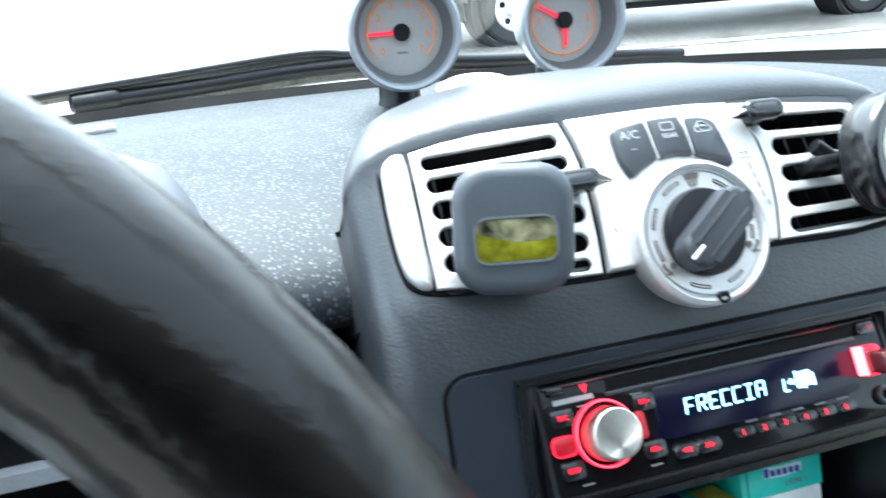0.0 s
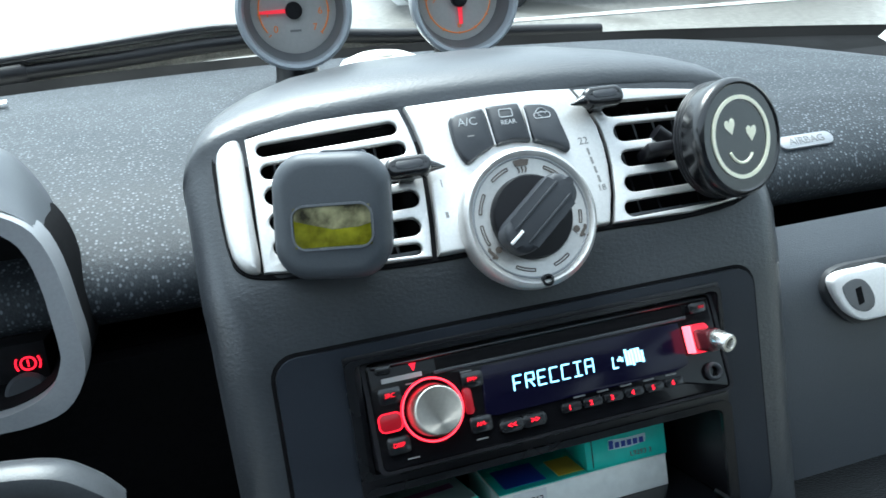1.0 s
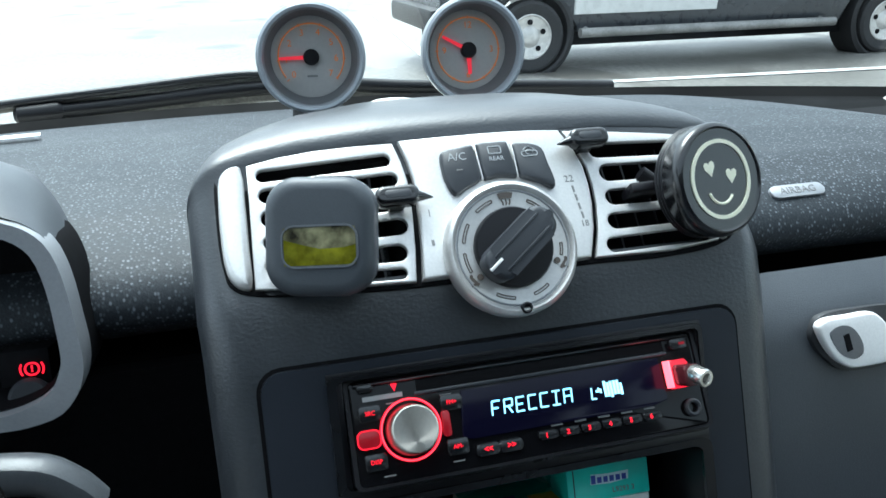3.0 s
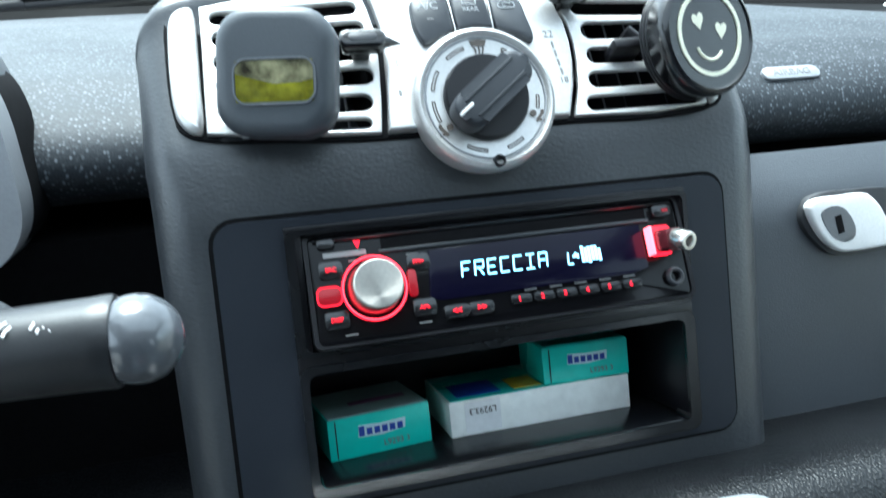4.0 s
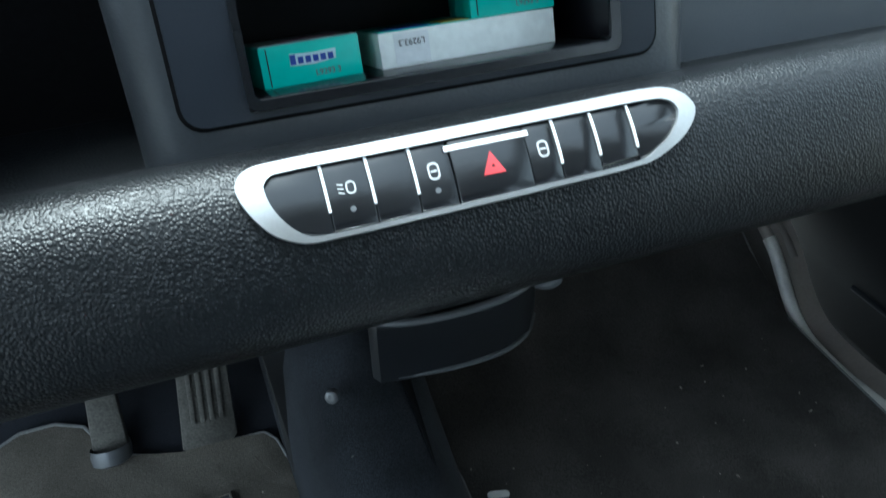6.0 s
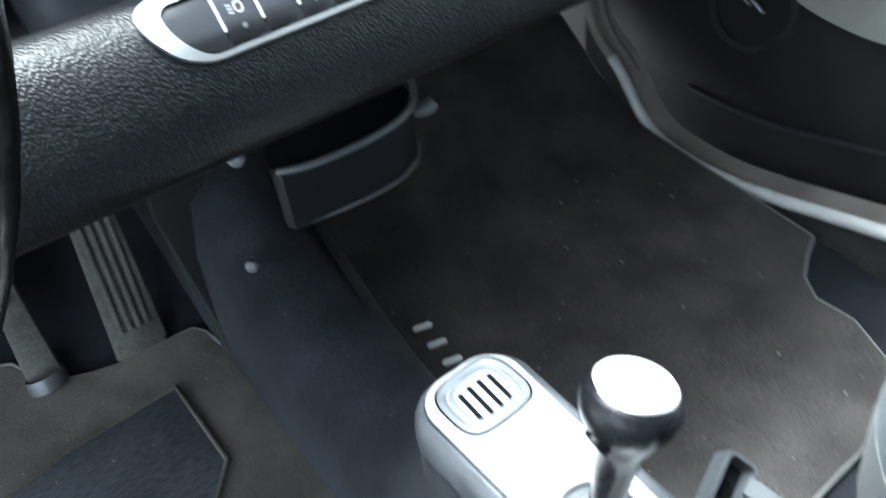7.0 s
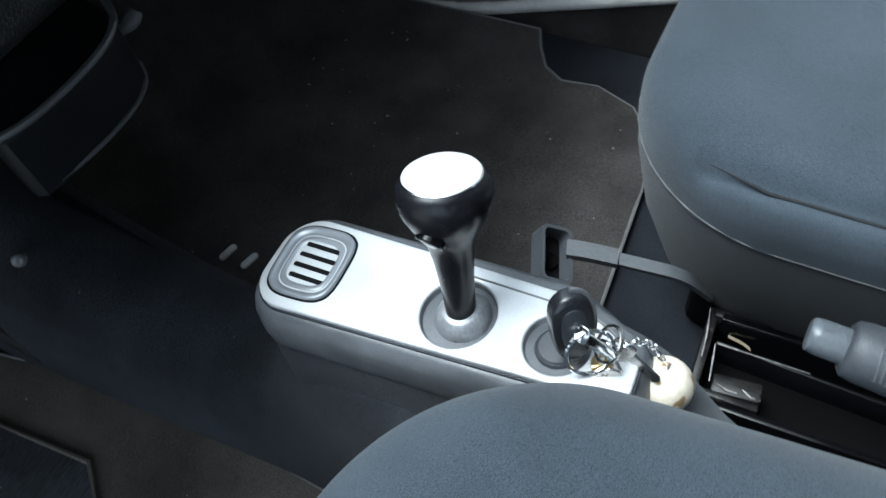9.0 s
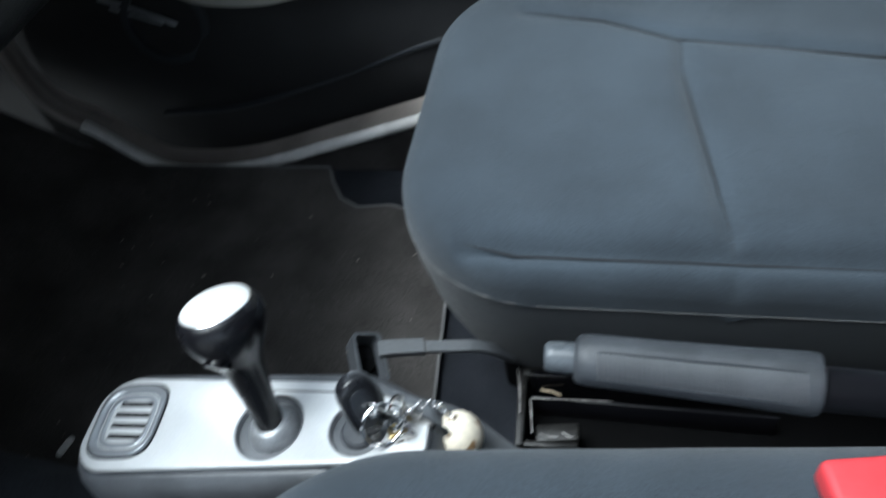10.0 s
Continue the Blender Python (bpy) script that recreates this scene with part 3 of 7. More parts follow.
# lock of the glovebox
latch_m = facing((0.2205, 0.2845, 0.5955), (0, -1, 0.30))
# No real dip: a darker plate paints the shade of the finger hollow.
hollow = part("latch_recess", prism(latch_m, round_loop([(-0.030, 0.019), (0.0, 0.0205), (0.022, 0.0195), (0.036, 0.016), (0.040, 0.0), (0.036, -0.013), (0.02, -0.0165), (-0.012, -0.0165), (-0.024, -0.010), (-0.036, 0.006)], 4), -0.004, 0.0006, 0.0005), mat("shaded_hollow_plastic", (0.03, 0.032, 0.036), 0.5, grain=900, bump=0.1, var=0.06), dash, "finger hollow drawn as a dark, shaded plate")
# Lighter copy of the silver: the light on the latch is painted in.
latch = part("latch_plate", plate(latch_m, round_loop([(-0.0356, 0.0131), (-0.0342, 0.0164), (-0.0279, 0.0184), (-0.0131, 0.0184), (0.0001, 0.0186), (0.0051, 0.0169), (0.0118, 0.0106), (0.0171, 0.0015), (0.0204, -0.0079), (0.0194, -0.012), (0.0143, -0.0134), (-0.0108, -0.0138), (-0.0172, -0.0119), (-0.0248, -0.0061), (-0.0315, 0.0034)], 3), [], 0.0, 0.0068, 0.0018), mat("lit_latch_silver", (0.92, 0.915, 0.905), 0.42, 0.0, grain=700, bump=0.05, var=0.04, stain=0.08), dash, "silver latch plate in a lit, near-white tone", 50)
part("key_barrel", prism(latch_m, round_loop([(-0.029, 0.0094), (-0.0242, 0.0128), (-0.0175, 0.0130), (-0.0118, 0.0098), (-0.0064, 0.0011), (-0.0063, -0.0053), (-0.0128, -0.0078), (-0.0222, -0.0028)], 4), 0.0055, 0.0072, 0.0003), GAUGE_RIM, latch, "grey key barrel")
part("keyhole", box(at(latch_m, -0.0168, 0.0028, 0.0072, 14), -0.0020, 0.0020, -0.0052, 0.0052, -0.0004, 0.0004, 0.0), VOID, latch)

# airbag badge
badge_m = facing((0.2165, 0.3545, 0.6695), (0, -0.55, 0.83))
badge = part("badge", prism(badge_m, rr(0.040, 0.0095, 0.004), -0.003, 0.0012, 0.0005), SILVER_DARK, dash, "grey embossed badge")
words("AIRBAG", at(badge_m, 0, 0, 0.0013), 0.0074, GREY_INK, badge, wide=1.05)

# ---- centre stack ----
stack = thing("centre_stack", (XC, 0.35, 0.5), "dark leather-grained centre stack with silver vents", "console")
STACK_ROWS = [(0.194, 0.440, 0.149), (0.2105, 0.475, 0.149), (0.2275, 0.5215, 0.149), (0.2489, 0.58, 0.15), (0.2694, 0.636, 0.151), (0.2735, 0.648, 0.151), (0.279, 0.658, 0.1515), (0.2825, 0.6655, 0.152), (0.2885, 0.6735, 0.152),
              (0.300, 0.685, 0.152), (0.3203, 0.7096, 0.152)]
# the arched roof: y, z, half width, height of the arch, slant of its front
ROOF_ROWS = [(0.3362, 0.7278, 0.152, 0.0182, 0.94), (0.3375, 0.7318, 0.1522, 0.0215, 0.814), (0.3415, 0.7350, 0.1522, 0.0245, 0.776), (0.347, 0.7375, 0.1518, 0.0275, 0.745), (0.356, 0.7392, 0.1508, 0.0305, 0.738), (0.368, 0.7396, 0.149, 0.034, 0.72), (0.385, 0.7386, 0.146, 0.0385, 0.66),
             (0.405, 0.7362, 0.142, 0.042, 0.62), (0.425, 0.7325, 0.138, 0.0455, 0.527), (0.445, 0.7278, 0.1335, 0.048, 0.437), (0.465, 0.7215, 0.128, 0.050, 0.34), (0.485, 0.7142, 0.121, 0.046, 0.217), (0.505, 0.7060, 0.112, 0.040, 0.1), (0.525, 0.6965, 0.099, 0.031, 0.0), (0.545, 0.6850, 0.079, 0.020, 0.0), (0.562, 0.673, 0.051, 0.01, 0.0)]
HOLE_X = (-0.1015, 0.0925)
xs_in = sorted({HOLE_X[0], HOLE_X[1], -0.125, -0.053, 0.039, 0.112, -0.06, -0.03, 0.0, 0.02, 0.06})
N_EDGE = [(0.0, 0.11), (0.0, 0.045)] + [(0.019 * (1 - math.cos(radians(b))), 0.019 * (1 - math.sin(radians(b)))) for b in (0, 12, 24, 36, 48, 60, 70, 80, 90)]


XS = -0.0065                      # middle of the stack between its flanks


def stack_mesh():
    """The console: a flat front with rounded flanks that turns into an arched roof."""
    bm = bmesh.new()
    rows = []
    n = len(STACK_ROWS)
    for i, (y, z, hw) in enumerate(STACK_ROWS):
        y0, z0, _ = STACK_ROWS[max(i - 1, 0)]
        y1, z1, _ = STACK_ROWS[min(i + 1, n - 1)]
        d = Vector((0, y1 - y0, z1 - z0)).normalized()
        inward = Vector((0, d.z, -d.y))
        flat = [[Vector((XS + side * (hw - 0.0018 - e), y, z)) + inward * k for e, k in N_EDGE] for side in (-1, 1)]
        rows.append(flat[0] + [Vector((x, y, z)) for x in xs_in] + flat[1][::-1])
    for y, z, hw, h, slant in ROOF_ROWS:
        hw -= 0.0018
        down = Vector((0, 0.729, -0.684)).lerp(Vector((0, 0.0, -1.0)), 1 - slant / 0.94).normalized()

        def over(x, k=0.0):
            low = h * (1 - max(0.0, 1 - (abs(x) / hw) ** 2.7) ** (1 / 2.7))
            p = Vector((XS + x, y - slant * low, z - low)) + down * k
            p.z = max(p.z, 0.662)
            return p

        pts = [over(-(hw - e), k) for e, k in N_EDGE] + [over((x - XS) * hw / 0.1502) for x in xs_in] + [over(hw - e, k) for e, k in N_EDGE[::-1]]
        rows.append(pts)
    rows = [[bm.verts.new(p) for p in r] for r in rows]
    for i in range(len(rows) - 1):
        for j in range(len(rows[0]) - 1):
            a, b, c, d = rows[i][j], rows[i][j + 1], rows[i + 1][j + 1], rows[i + 1][j]
            cx, cz = (a.co.x + b.co.x) / 2, (a.co.z + d.co.z) / 2
            low = 0.5215 < cz < 0.636 and HOLE_X[0] < cx < HOLE_X[1]
            vent = 0.6735 < cz and i < n and (-0.125 < cx < -0.053 or 0.039 < cx < 0.112)
            if not (low or vent):
                bm.faces.new((a, b, c, d))
    return bm


part("body", stack_mesh(), SOFT, stack, "", 75)

# fascia insert round the radio and the tray below it
part("fascia", ring(LOW, rr(0.2455, 0.1295, 0.010, XC, 0.0, 5), rr(0.1945, 0.1215, 0.003, -0.0045, -0.0005, 5), -0.004, 0.0022, 0.0008), INSERT, stack, "satin blue-black fascia frame")
part("fascia_joint", ring(LOW, rr(0.2495, 0.1335, 0.0115, XC, 0.0, 5), rr(0.2457, 0.1297, 0.0101, XC, 0.0, 5), -0.004, 0.0004, 0.0), VOID, stack)
for nm, x0, x1, v0, v1, z0, z1, bv in (("cage_bar", -0.1018, 0.0928, 0.0575, 0.0605, -0.09, 0.003, 0.0008), ("cage_side", -0.1018, -0.0945, 0.0037, 0.0573, -0.09, 0.0028, 0.0008), ("cage_side", 0.0895, 0.0928, 0.0037, 0.0573, -0.09, 0.0028, 0.0008),
                                       ("cage_bar", -0.1018, 0.0928, -0.0052, 0.0035, -0.09, 0.003, 0.001), ("tray_side", -0.1018, -0.0985, -0.0553, -0.0054, -0.09, 0.0026, 0.0008), ("tray_side", 0.0868, 0.0928, -0.0553, -0.0054, -0.09, 0.0026, 0.0008),
                                       ("tray_floor", -0.1018, 0.0928, -0.0612, -0.0555, -0.09, 0.0028, 0.0012), ("tray_back", -0.1018, 0.0928, -0.0612, 0.0605, -0.095, -0.0902, 0.0)):
    part(nm, box(LOW, x0, x1, v0, v1, z0, z1, bv), RIM_BLACK if nm == "tray_floor" else BLACK, stack)

part("radio_bezel", ring(LOW, rr(0.1945, 0.0560, 0.0040, -0.0045, 0.0308, 5), rr(0.1880, 0.0515, 0.0030, -0.0035, 0.0308, 5), -0.006, 0.0044, 0.0010), RIM_BLACK, stack, "glossy black cage rim")
part("tray_bezel", ring(LOW, rr(0.1945, 0.0600, 0.0055, -0.0045, -0.0312, 5), rr(0.1850, 0.0515, 0.0040, -0.0055, -0.0305, 5), -0.008, 0.0046, 0.0012), RIM_BLACK, stack, "black tray rim with rounded corners")

# vents and climate panel: one silver band cut by narrow joints
JOIN_L = [(-0.0519, 0.0391), (-0.0493, 0.029), (-0.0477, 0.018), (-0.0478, 0.006), (-0.0487, -0.0054), (-0.0502, -0.02), (-0.0526, -0.0362)]
JOIN_R = [(0.0386, 0.0383), (0.0440, 0.027), (0.0469, 0.0162), (0.0473, 0.005), (0.0464, -0.0058), (0.0435, -0.02), (0.0379, -0.0352)]


def shifted(line, d):
    return [(x + d, y) for x, y in line]


def slot_hole(xl, xr, vl, vr, tl, tr):
    """A long opening with rounded ends."""
    tl, tr = tl + 0.0012, tr + 0.0012
    pts = []
    for cx, cy, t, a0 in ((xr, vr, tr, -90), (xl, vl, tl, 90)):
        r = t / 2
        for k in range(9):
            a = radians(a0 + 180 * k / 8)
            pts.append((cx + (-r if a0 < 0 else r) + r * math.cos(a), cy + r * math.sin(a)))
    return pts


left_out = [(-0.1262, 0.0330), (-0.110, 0.0362), (-0.0933, 0.0382), (-0.074, 0.0390)] + shifted(JOIN_L, -0.0012) + [(-0.075, -0.0352), (-0.10, -0.0335), (-0.1282, -0.0305), (-0.1275, -0.01), (-0.1267, 0.012)]
left_slots = [slot_hole(*r) for r in ((-0.1222, -0.0555, 0.0268, 0.0298, 0.0056, 0.0060), (-0.1220, -0.0535, 0.0160, 0.0188, 0.0064, 0.0062), (-0.1222, -0.0525, 0.0040, 0.0062, 0.0078, 0.0078),
                                      (-0.1222, -0.0530, -0.0085, -0.0068, 0.0076, 0.0078), (-0.1225, -0.0555, -0.0205, -0.0205, 0.0070, 0.0076), (-0.115, -0.0575, -0.0290, -0.0312, 0.0046, 0.0046))]
right_out = [(0.0398, 0.0383), (0.057, 0.0370), (0.0745, 0.0348), (0.0930, 0.0325), (0.1105, 0.0300), (0.1125, 0.010), (0.1128, -0.012), (0.1110, -0.0335), (0.083, -0.0362)] + shifted(JOIN_R, 0.0014)[::-1][:-1]
right_slots = [slot_hole(*r) for r in ((0.0520, 0.1075, 0.0250, 0.0228, 0.0078, 0.0076), (0.0545, 0.1085, 0.0112, 0.0100, 0.0088, 0.0084), (0.0540, 0.1090, -0.0032, -0.0038, 0.0078, 0.0078), (0.0515, 0.1090, -0.0167, -0.0170, 0.0078, 0.0078), (0.0472, 0.1075, -0.0296, -0.0292, 0.0072, 0.0068))]


def vent(outline, holes, x0, x1):
    v = part("vent_grille", plate(TOP, outline, holes, -0.0002, 0.0030, 0.0007), SILVER, stack, "silver vent grille with dark slots", 50)
    part("duct", merged(box(TOP, x0 + 0.001, x0 + 0.0025, -0.033, 0.033, -0.06, -0.0035, 0.0), box(TOP, x1 - 0.0025, x1 - 0.001, -0.033, 0.033, -0.06, -0.0035, 0.0), box(TOP, x0 + 0.001, x1 - 0.001, 0.0325, 0.0345, -0.06, -0.0035, 0.0),
         box(TOP, x0 + 0.001, x1 - 0.001, -0.0345, -0.0325, -0.06, -0.0035, 0.0), box(TOP, x0, x1, -0.034, 0.034, -0.065, -0.06, 0.0)), VOID, v)
    for k in range(5):
        x = x0 + 0.013 + k * (x1 - x0 - 0.026) / 4
        part("vane", box(TOP, x - 0.0006, x + 0.0006, -0.030, 0.030, -0.035, -0.012, 0.0), BLACK, v)
    return v


band_out = round_loop([(-0.1425, 0.015), (-0.1405, 0.0305), (-0.1330, 0.0352), (-0.0933, 0.0393), (-0.0519, 0.0404), (-0.0051, 0.0410), (0.0390, 0.0394), (0.0745, 0.0359), (0.1105, 0.0311), (0.1215, 0.026), (0.1250, 0.012), (0.1245, -0.02), (0.1190, -0.033), (0.083, -0.0380), (0.0380, -0.0370), (-0.0528, -0.0380), (-0.1021, -0.0352), (-0.132, -0.0315), (-0.1405, -0.024)], 4)
part("band_gap", plate(TOP, band_out, [rr(0.072, 0.0665, 0.004, -0.0889, 0), rr(0.069, 0.0655, 0.004, 0.0757, 0)], -0.003, 0.0002, 0.0002), VOID, stack, "dark joint round the silver band")
part("brow", plate(TOP, [(-0.1255, 0.0350), (-0.0933, 0.0392), (-0.074, 0.0400), (-0.0525, 0.0403), (-0.0525, 0.0470), (-0.1255, 0.0430)], [], -0.0040, 0.0006, 0.0004), SOFT, stack)
part("brow", plate(TOP, [(0.0385, 0.0392), (0.057, 0.0382), (0.0745, 0.0360), (0.0930, 0.0337), (0.1125, 0.0308), (0.1125, 0.0400), (0.0385, 0.0460)], [], -0.0040, 0.0006, 0.0004), SOFT, stack)
part("end_cap", plate(TOP, round_loop([(-0.1408, 0.015), (-0.1393, 0.0280), (-0.1345, 0.0328), (-0.1290, 0.0326), (-0.1284, 0.012), (-0.1288, -0.01), (-0.1296, -0.0295), (-0.1355, -0.0285), (-0.1400, -0.021), (-0.1412, -0.004)], 3), [], -0.0030, 0.0050, 0.0036), SILVER, stack, "silver end piece", 50)
part("end_cap", plate(TOP, round_loop([(0.1135, 0.0290), (0.1190, 0.0255), (0.1232, 0.012), (0.1230, -0.016), (0.1180, -0.0315), (0.1130, -0.0325), (0.1142, -0.012), (0.1140, 0.010)], 3), [], -0.003, 0.0032, 0.0014), SILVER, stack, "", 50)
vent(left_out, left_slots, -0.1272, -0.0525)
vent(right_out, right_slots, 0.0395, 0.1125)
clim_out = shifted(JOIN_L, 0.0016)[::-1] + [(-0.028, 0.0397), (-0.0051, 0.0400), (0.018, 0.0396)] + shifted(JOIN_R, -0.0016)
climate = part("climate_panel", plate(TOP, clim_out, [], -0.003, 0.0052, 0.0014), SILVER, stack, "silver climate panel", 50)

# climate buttons: three caps that curve over the dial
DIAL = facing((-0.0065, 0.2805, 0.6845), (0, -0.855, 0.52))


def cap_button(pts):
    return part("button", puffy(TOP, round_loop(pts, 3), 0.004, 0.0088, 0.0014), BUTTON, climate, "", 60)


b1 = cap_button([(-0.0310, 0.0270), (-0.0295, 0.0292), (-0.022, 0.0305), (-0.0138, 0.0316), (-0.0131, 0.0308), (-0.0124, 0.020), (-0.0122, 0.0128), (-0.0135, 0.0110), (-0.0207, 0.0075), (-0.0250, 0.0050), (-0.0278, 0.0052), (-0.0309, 0.0135), (-0.0313, 0.020)])
b2 = cap_button([(-0.0114, 0.0313), (-0.0108, 0.0321), (-0.003, 0.0323), (0.0048, 0.0322), (0.0057, 0.0314), (0.0068, 0.021), (0.0073, 0.0122), (0.0064, 0.0116), (-0.0015, 0.0128), (-0.0096, 0.0118), (-0.0103, 0.0124), (-0.0110, 0.021)])
b3 = cap_button([(0.0076, 0.0298), (0.0086, 0.0306), (0.0130, 0.0305), (0.0185, 0.0296), (0.0236, 0.0266), (0.0250, 0.018), (0.0264, 0.0078), (0.0258, 0.0042), (0.0238, 0.0038), (0.0185, 0.0075), (0.0100, 0.0108), (0.0088, 0.0120), (0.0082, 0.021)])
for x, a in ((-0.0118, 1.5), (0.0076, -2.5)):
    part("button_divider", box(at(TOP, x, 0.0215, 0.0052, a), -0.0004, 0.0004, -0.0098, 0.0098, -0.0005, 0.0030, 0.0002), SILVER, climate)
words("A/C", at(TOP, -0.0228, 0.0248, 0.0089), 0.0060, BUTTON_INK, b1)
part("ac_bar", box(at(TOP, -0.0228, 0.0175, 0.0089), -0.0016, 0.0016, -0.0003, 0.0003, 0, 0.0002, 0.0), GREY_INK, b1)
words("REAR", at(TOP, -0.0022, 0.0222, 0.0089), 0.0034, BUTTON_INK, b2)
part("screen_icon", ring(at(TOP, -0.0024, 0.0272, 0.0089), rr(0.0072, 0.0046, 0.001), rr(0.0062, 0.0036, 0.0006), 0, 0.00015), BUTTON_INK, b2)
part("car_icon", merged(ring(at(TOP, 0.0160, 0.0236, 0.0089), rr(0.0090, 0.0034, 0.0014), rr(0.0080, 0.0024, 0.001), 0, 0.00015), tube([at(TOP, 0.0128 + 0.0064 * q / 5, 0.0254 + 0.0022 * math.sin(math.pi * q / 5), 0.0090).translation for q in range(6)], 0.0003, 5),
     tube([at(TOP, 0.0160 + 0.0020 * math.cos(q * 0.9), 0.0242 + 0.0014 * math.sin(q * 0.9), 0.0090).translation for q in range(6)], 0.00025, 5)), BUTTON_INK, b3)
words("22", at(TOP, 0.0352, 0.0085, 0.0053), 0.0054, GREY_INK, climate)
for q in range(4):
    part("scale_mark", box(at(TOP, 0.0362 + 0.0004 * q, 0.0026 - 0.0050 * q, 0.0053, 4), -0.0005, 0.0005, -0.0018, 0.0018, -0.0002, 0.0002, 0.0), GREY_INK, climate)
words("18", at(TOP, 0.0374, -0.0172, 0.0053), 0.0046, GREY_INK, climate)
words("1", at(TOP, -0.0418, -0.0030, 0.0053), 0.0056, GREY_INK, climate)
part("scale_mark", box(at(TOP, -0.0428, -0.0185, 0.0053), -0.0007, 0.0007, -0.0014, 0.0014, -0.0002, 0.0002, 0.0), GREY_INK, climate)
# rotary dial
hub = part("dial_housing", lathe(DIAL, [(0.0275, -0.030), (0.0318, -0.012), (0.0334, -0.004), (0.0332, 0.001), (0.0322, 0.0032), (0.0308, 0.0042), (0.0296, 0.0036), (0.0288, 0.0022), (0.0205, 0.0014), (0.0, 0.0014)], 56), SILVER, stack, "raised round silver dial housing")
part("dial_groove", lathe(DIAL, [(0.0285, 0.0024), (0.0280, 0.0027), (0.0275, 0.0023)], 48), SILVER_DARK, hub)
for a, w in ((118, 22), (158, 22), (192, 22), (252, 22), (296, 20), (52, 24), (352, 14)):
    arc = [(0.0245 * math.cos(radians(a + w * (t / 7 - 0.5))), 0.0245 * math.sin(radians(a + w * (t / 7 - 0.5)))) for t in range(8)]
    part("scale_arc", merged(*[tube([DIAL @ Vector((x * k, y * k, 0.0020)) for x, y in arc], 0.00032, 5) for k in (0.975, 1.025)], *[tube([DIAL @ Vector((x * 0.975, y * 0.975, 0.0018)), DIAL @ Vector((x * 1.025, y * 1.025, 0.0018))], 0.00032, 5) for x, y in (arc[0], arc[-1])]), DIAL_INK, hub)
part("demist_icon", merged(prism(at(DIAL, 0, 0.0245, 0.0021), [(-0.0040, 0.0022), (0.0, 0.0028), (0.0040, 0.0022), (0.0030, -0.0004), (-0.0030, -0.0004)], 0, 0.0003, 0.0), *[tube([at(DIAL, x, 0.0238, 0.0018).translation, at(DIAL, x * 0.8 + 0.0004, 0.0222, 0.0018).translation, at(DIAL, x * 0.7, 0.0210, 0.0018).translation], 0.0004, 5) for x in (-0.0022, 0.0, 0.0022)]), DIAL_INK, hub)
for x, y, side in ((0.0228, -0.0095, 1), (-0.0205, -0.0130, -1)):
    part("airflow_icon", merged(lathe(at(DIAL, x - 0.0018 * side, y + 0.0006, 0.0021), [(0.0016, 0.0), (0.0016, 0.0003), (0, 0.0003)], 12), box(at(DIAL, x + 0.0012 * side, y - 0.0010, 0.0021, 50 * side), -0.0028, 0.0028, -0.0007, 0.0007, 0, 0.0003, 0.0), box(at(DIAL, x + 0.0022 * side, y - 0.0030, 0.0021, -20 * side), -0.0020, 0.0020, -0.0006, 0.0006, 0, 0.0003, 0.0), lathe(at(DIAL, x + 0.0026 * side, y + 0.0014, 0.0021), [(0.0008, 0.0), (0.0008, 0.0003), (0, 0.0003)], 10)), DIAL_INK, hub)
part("dial_pin_hole", lathe(at(DIAL, 0.0010, -0.0298, 0), [(0.0028, 0.0), (0.0028, 0.0050), (0.0020, 0.0053), (0.0018, 0.0036), (0, 0.0036)], 18), BLACK, hub)
knob = part("dial_knob", lathe(DIAL, [(0.0198, 0.001), (0.0196, 0.0045), (0.0188, 0.0058), (0.0, 0.0062)], 40), BLACK, hub, "black rotary knob")
turn = DIAL @ pose(0, 0, 0, 0, 0, -52)
part("knob_bar", prism(turn, rr(0.0175, 0.042, 0.0075, 0, 0, 6), 0.005, 0.0165, 0.003, 3), BUTTON, knob, "dark finger bar")
part("bar_ridge", merged(box(at(turn, 0.0042, 0, 0.0165), -0.0006, 0.0006, -0.015, 0.015, -0.0005, 0.0006, 0.0003), box(at(turn, -0.0042, 0, 0.0165), -0.0006, 0.0006, -0.015, 0.015, -0.0005, 0.0006, 0.0003)), BUTTON, knob)
part("pointer", box(at(turn, -0.0015, -0.0165, 0.0168), -0.0007, 0.0007, -0.0045, 0.0035, -0.001, 0.0004, 0.0002), WHITE_INK, knob, "white pointer line")

# slide tabs on the vents
for x, v, s in ((-0.0575, 0.0045, 1), (0.0485, 0.0275, -1)):
    tab = part("slide_tab", merged(soft_slab(at(TOP, x, v, 0), 0.0215, 0.0098, 0.0042, 0.0085, 0.0165, 0.0024), box(at(TOP, x, v - 0.0005, 0.004), -0.004, 0.004, -0.003, 0.003, -0.003, 0.007, 0.001),
         tube([at(TOP, x + s * 0.010, v - 0.0008, 0.0125).translation, at(TOP, x + s * 0.0135, v - 0.0012, 0.0122).translation, at(TOP, x + s * 0.0175, v - 0.0018, 0.0118).translation], [0.0030, 0.0018, 0.0004], 8)), SWITCH, stack, "black rubbery slide tab", 60)
    part("tab_dish", prism(at(TOP, x, v, 0.0165), rr(0.0130, 0.0040, 0.0019, 0, 0, 5), -0.0006, 0.0003, 0.0002), BUTTON, tab)


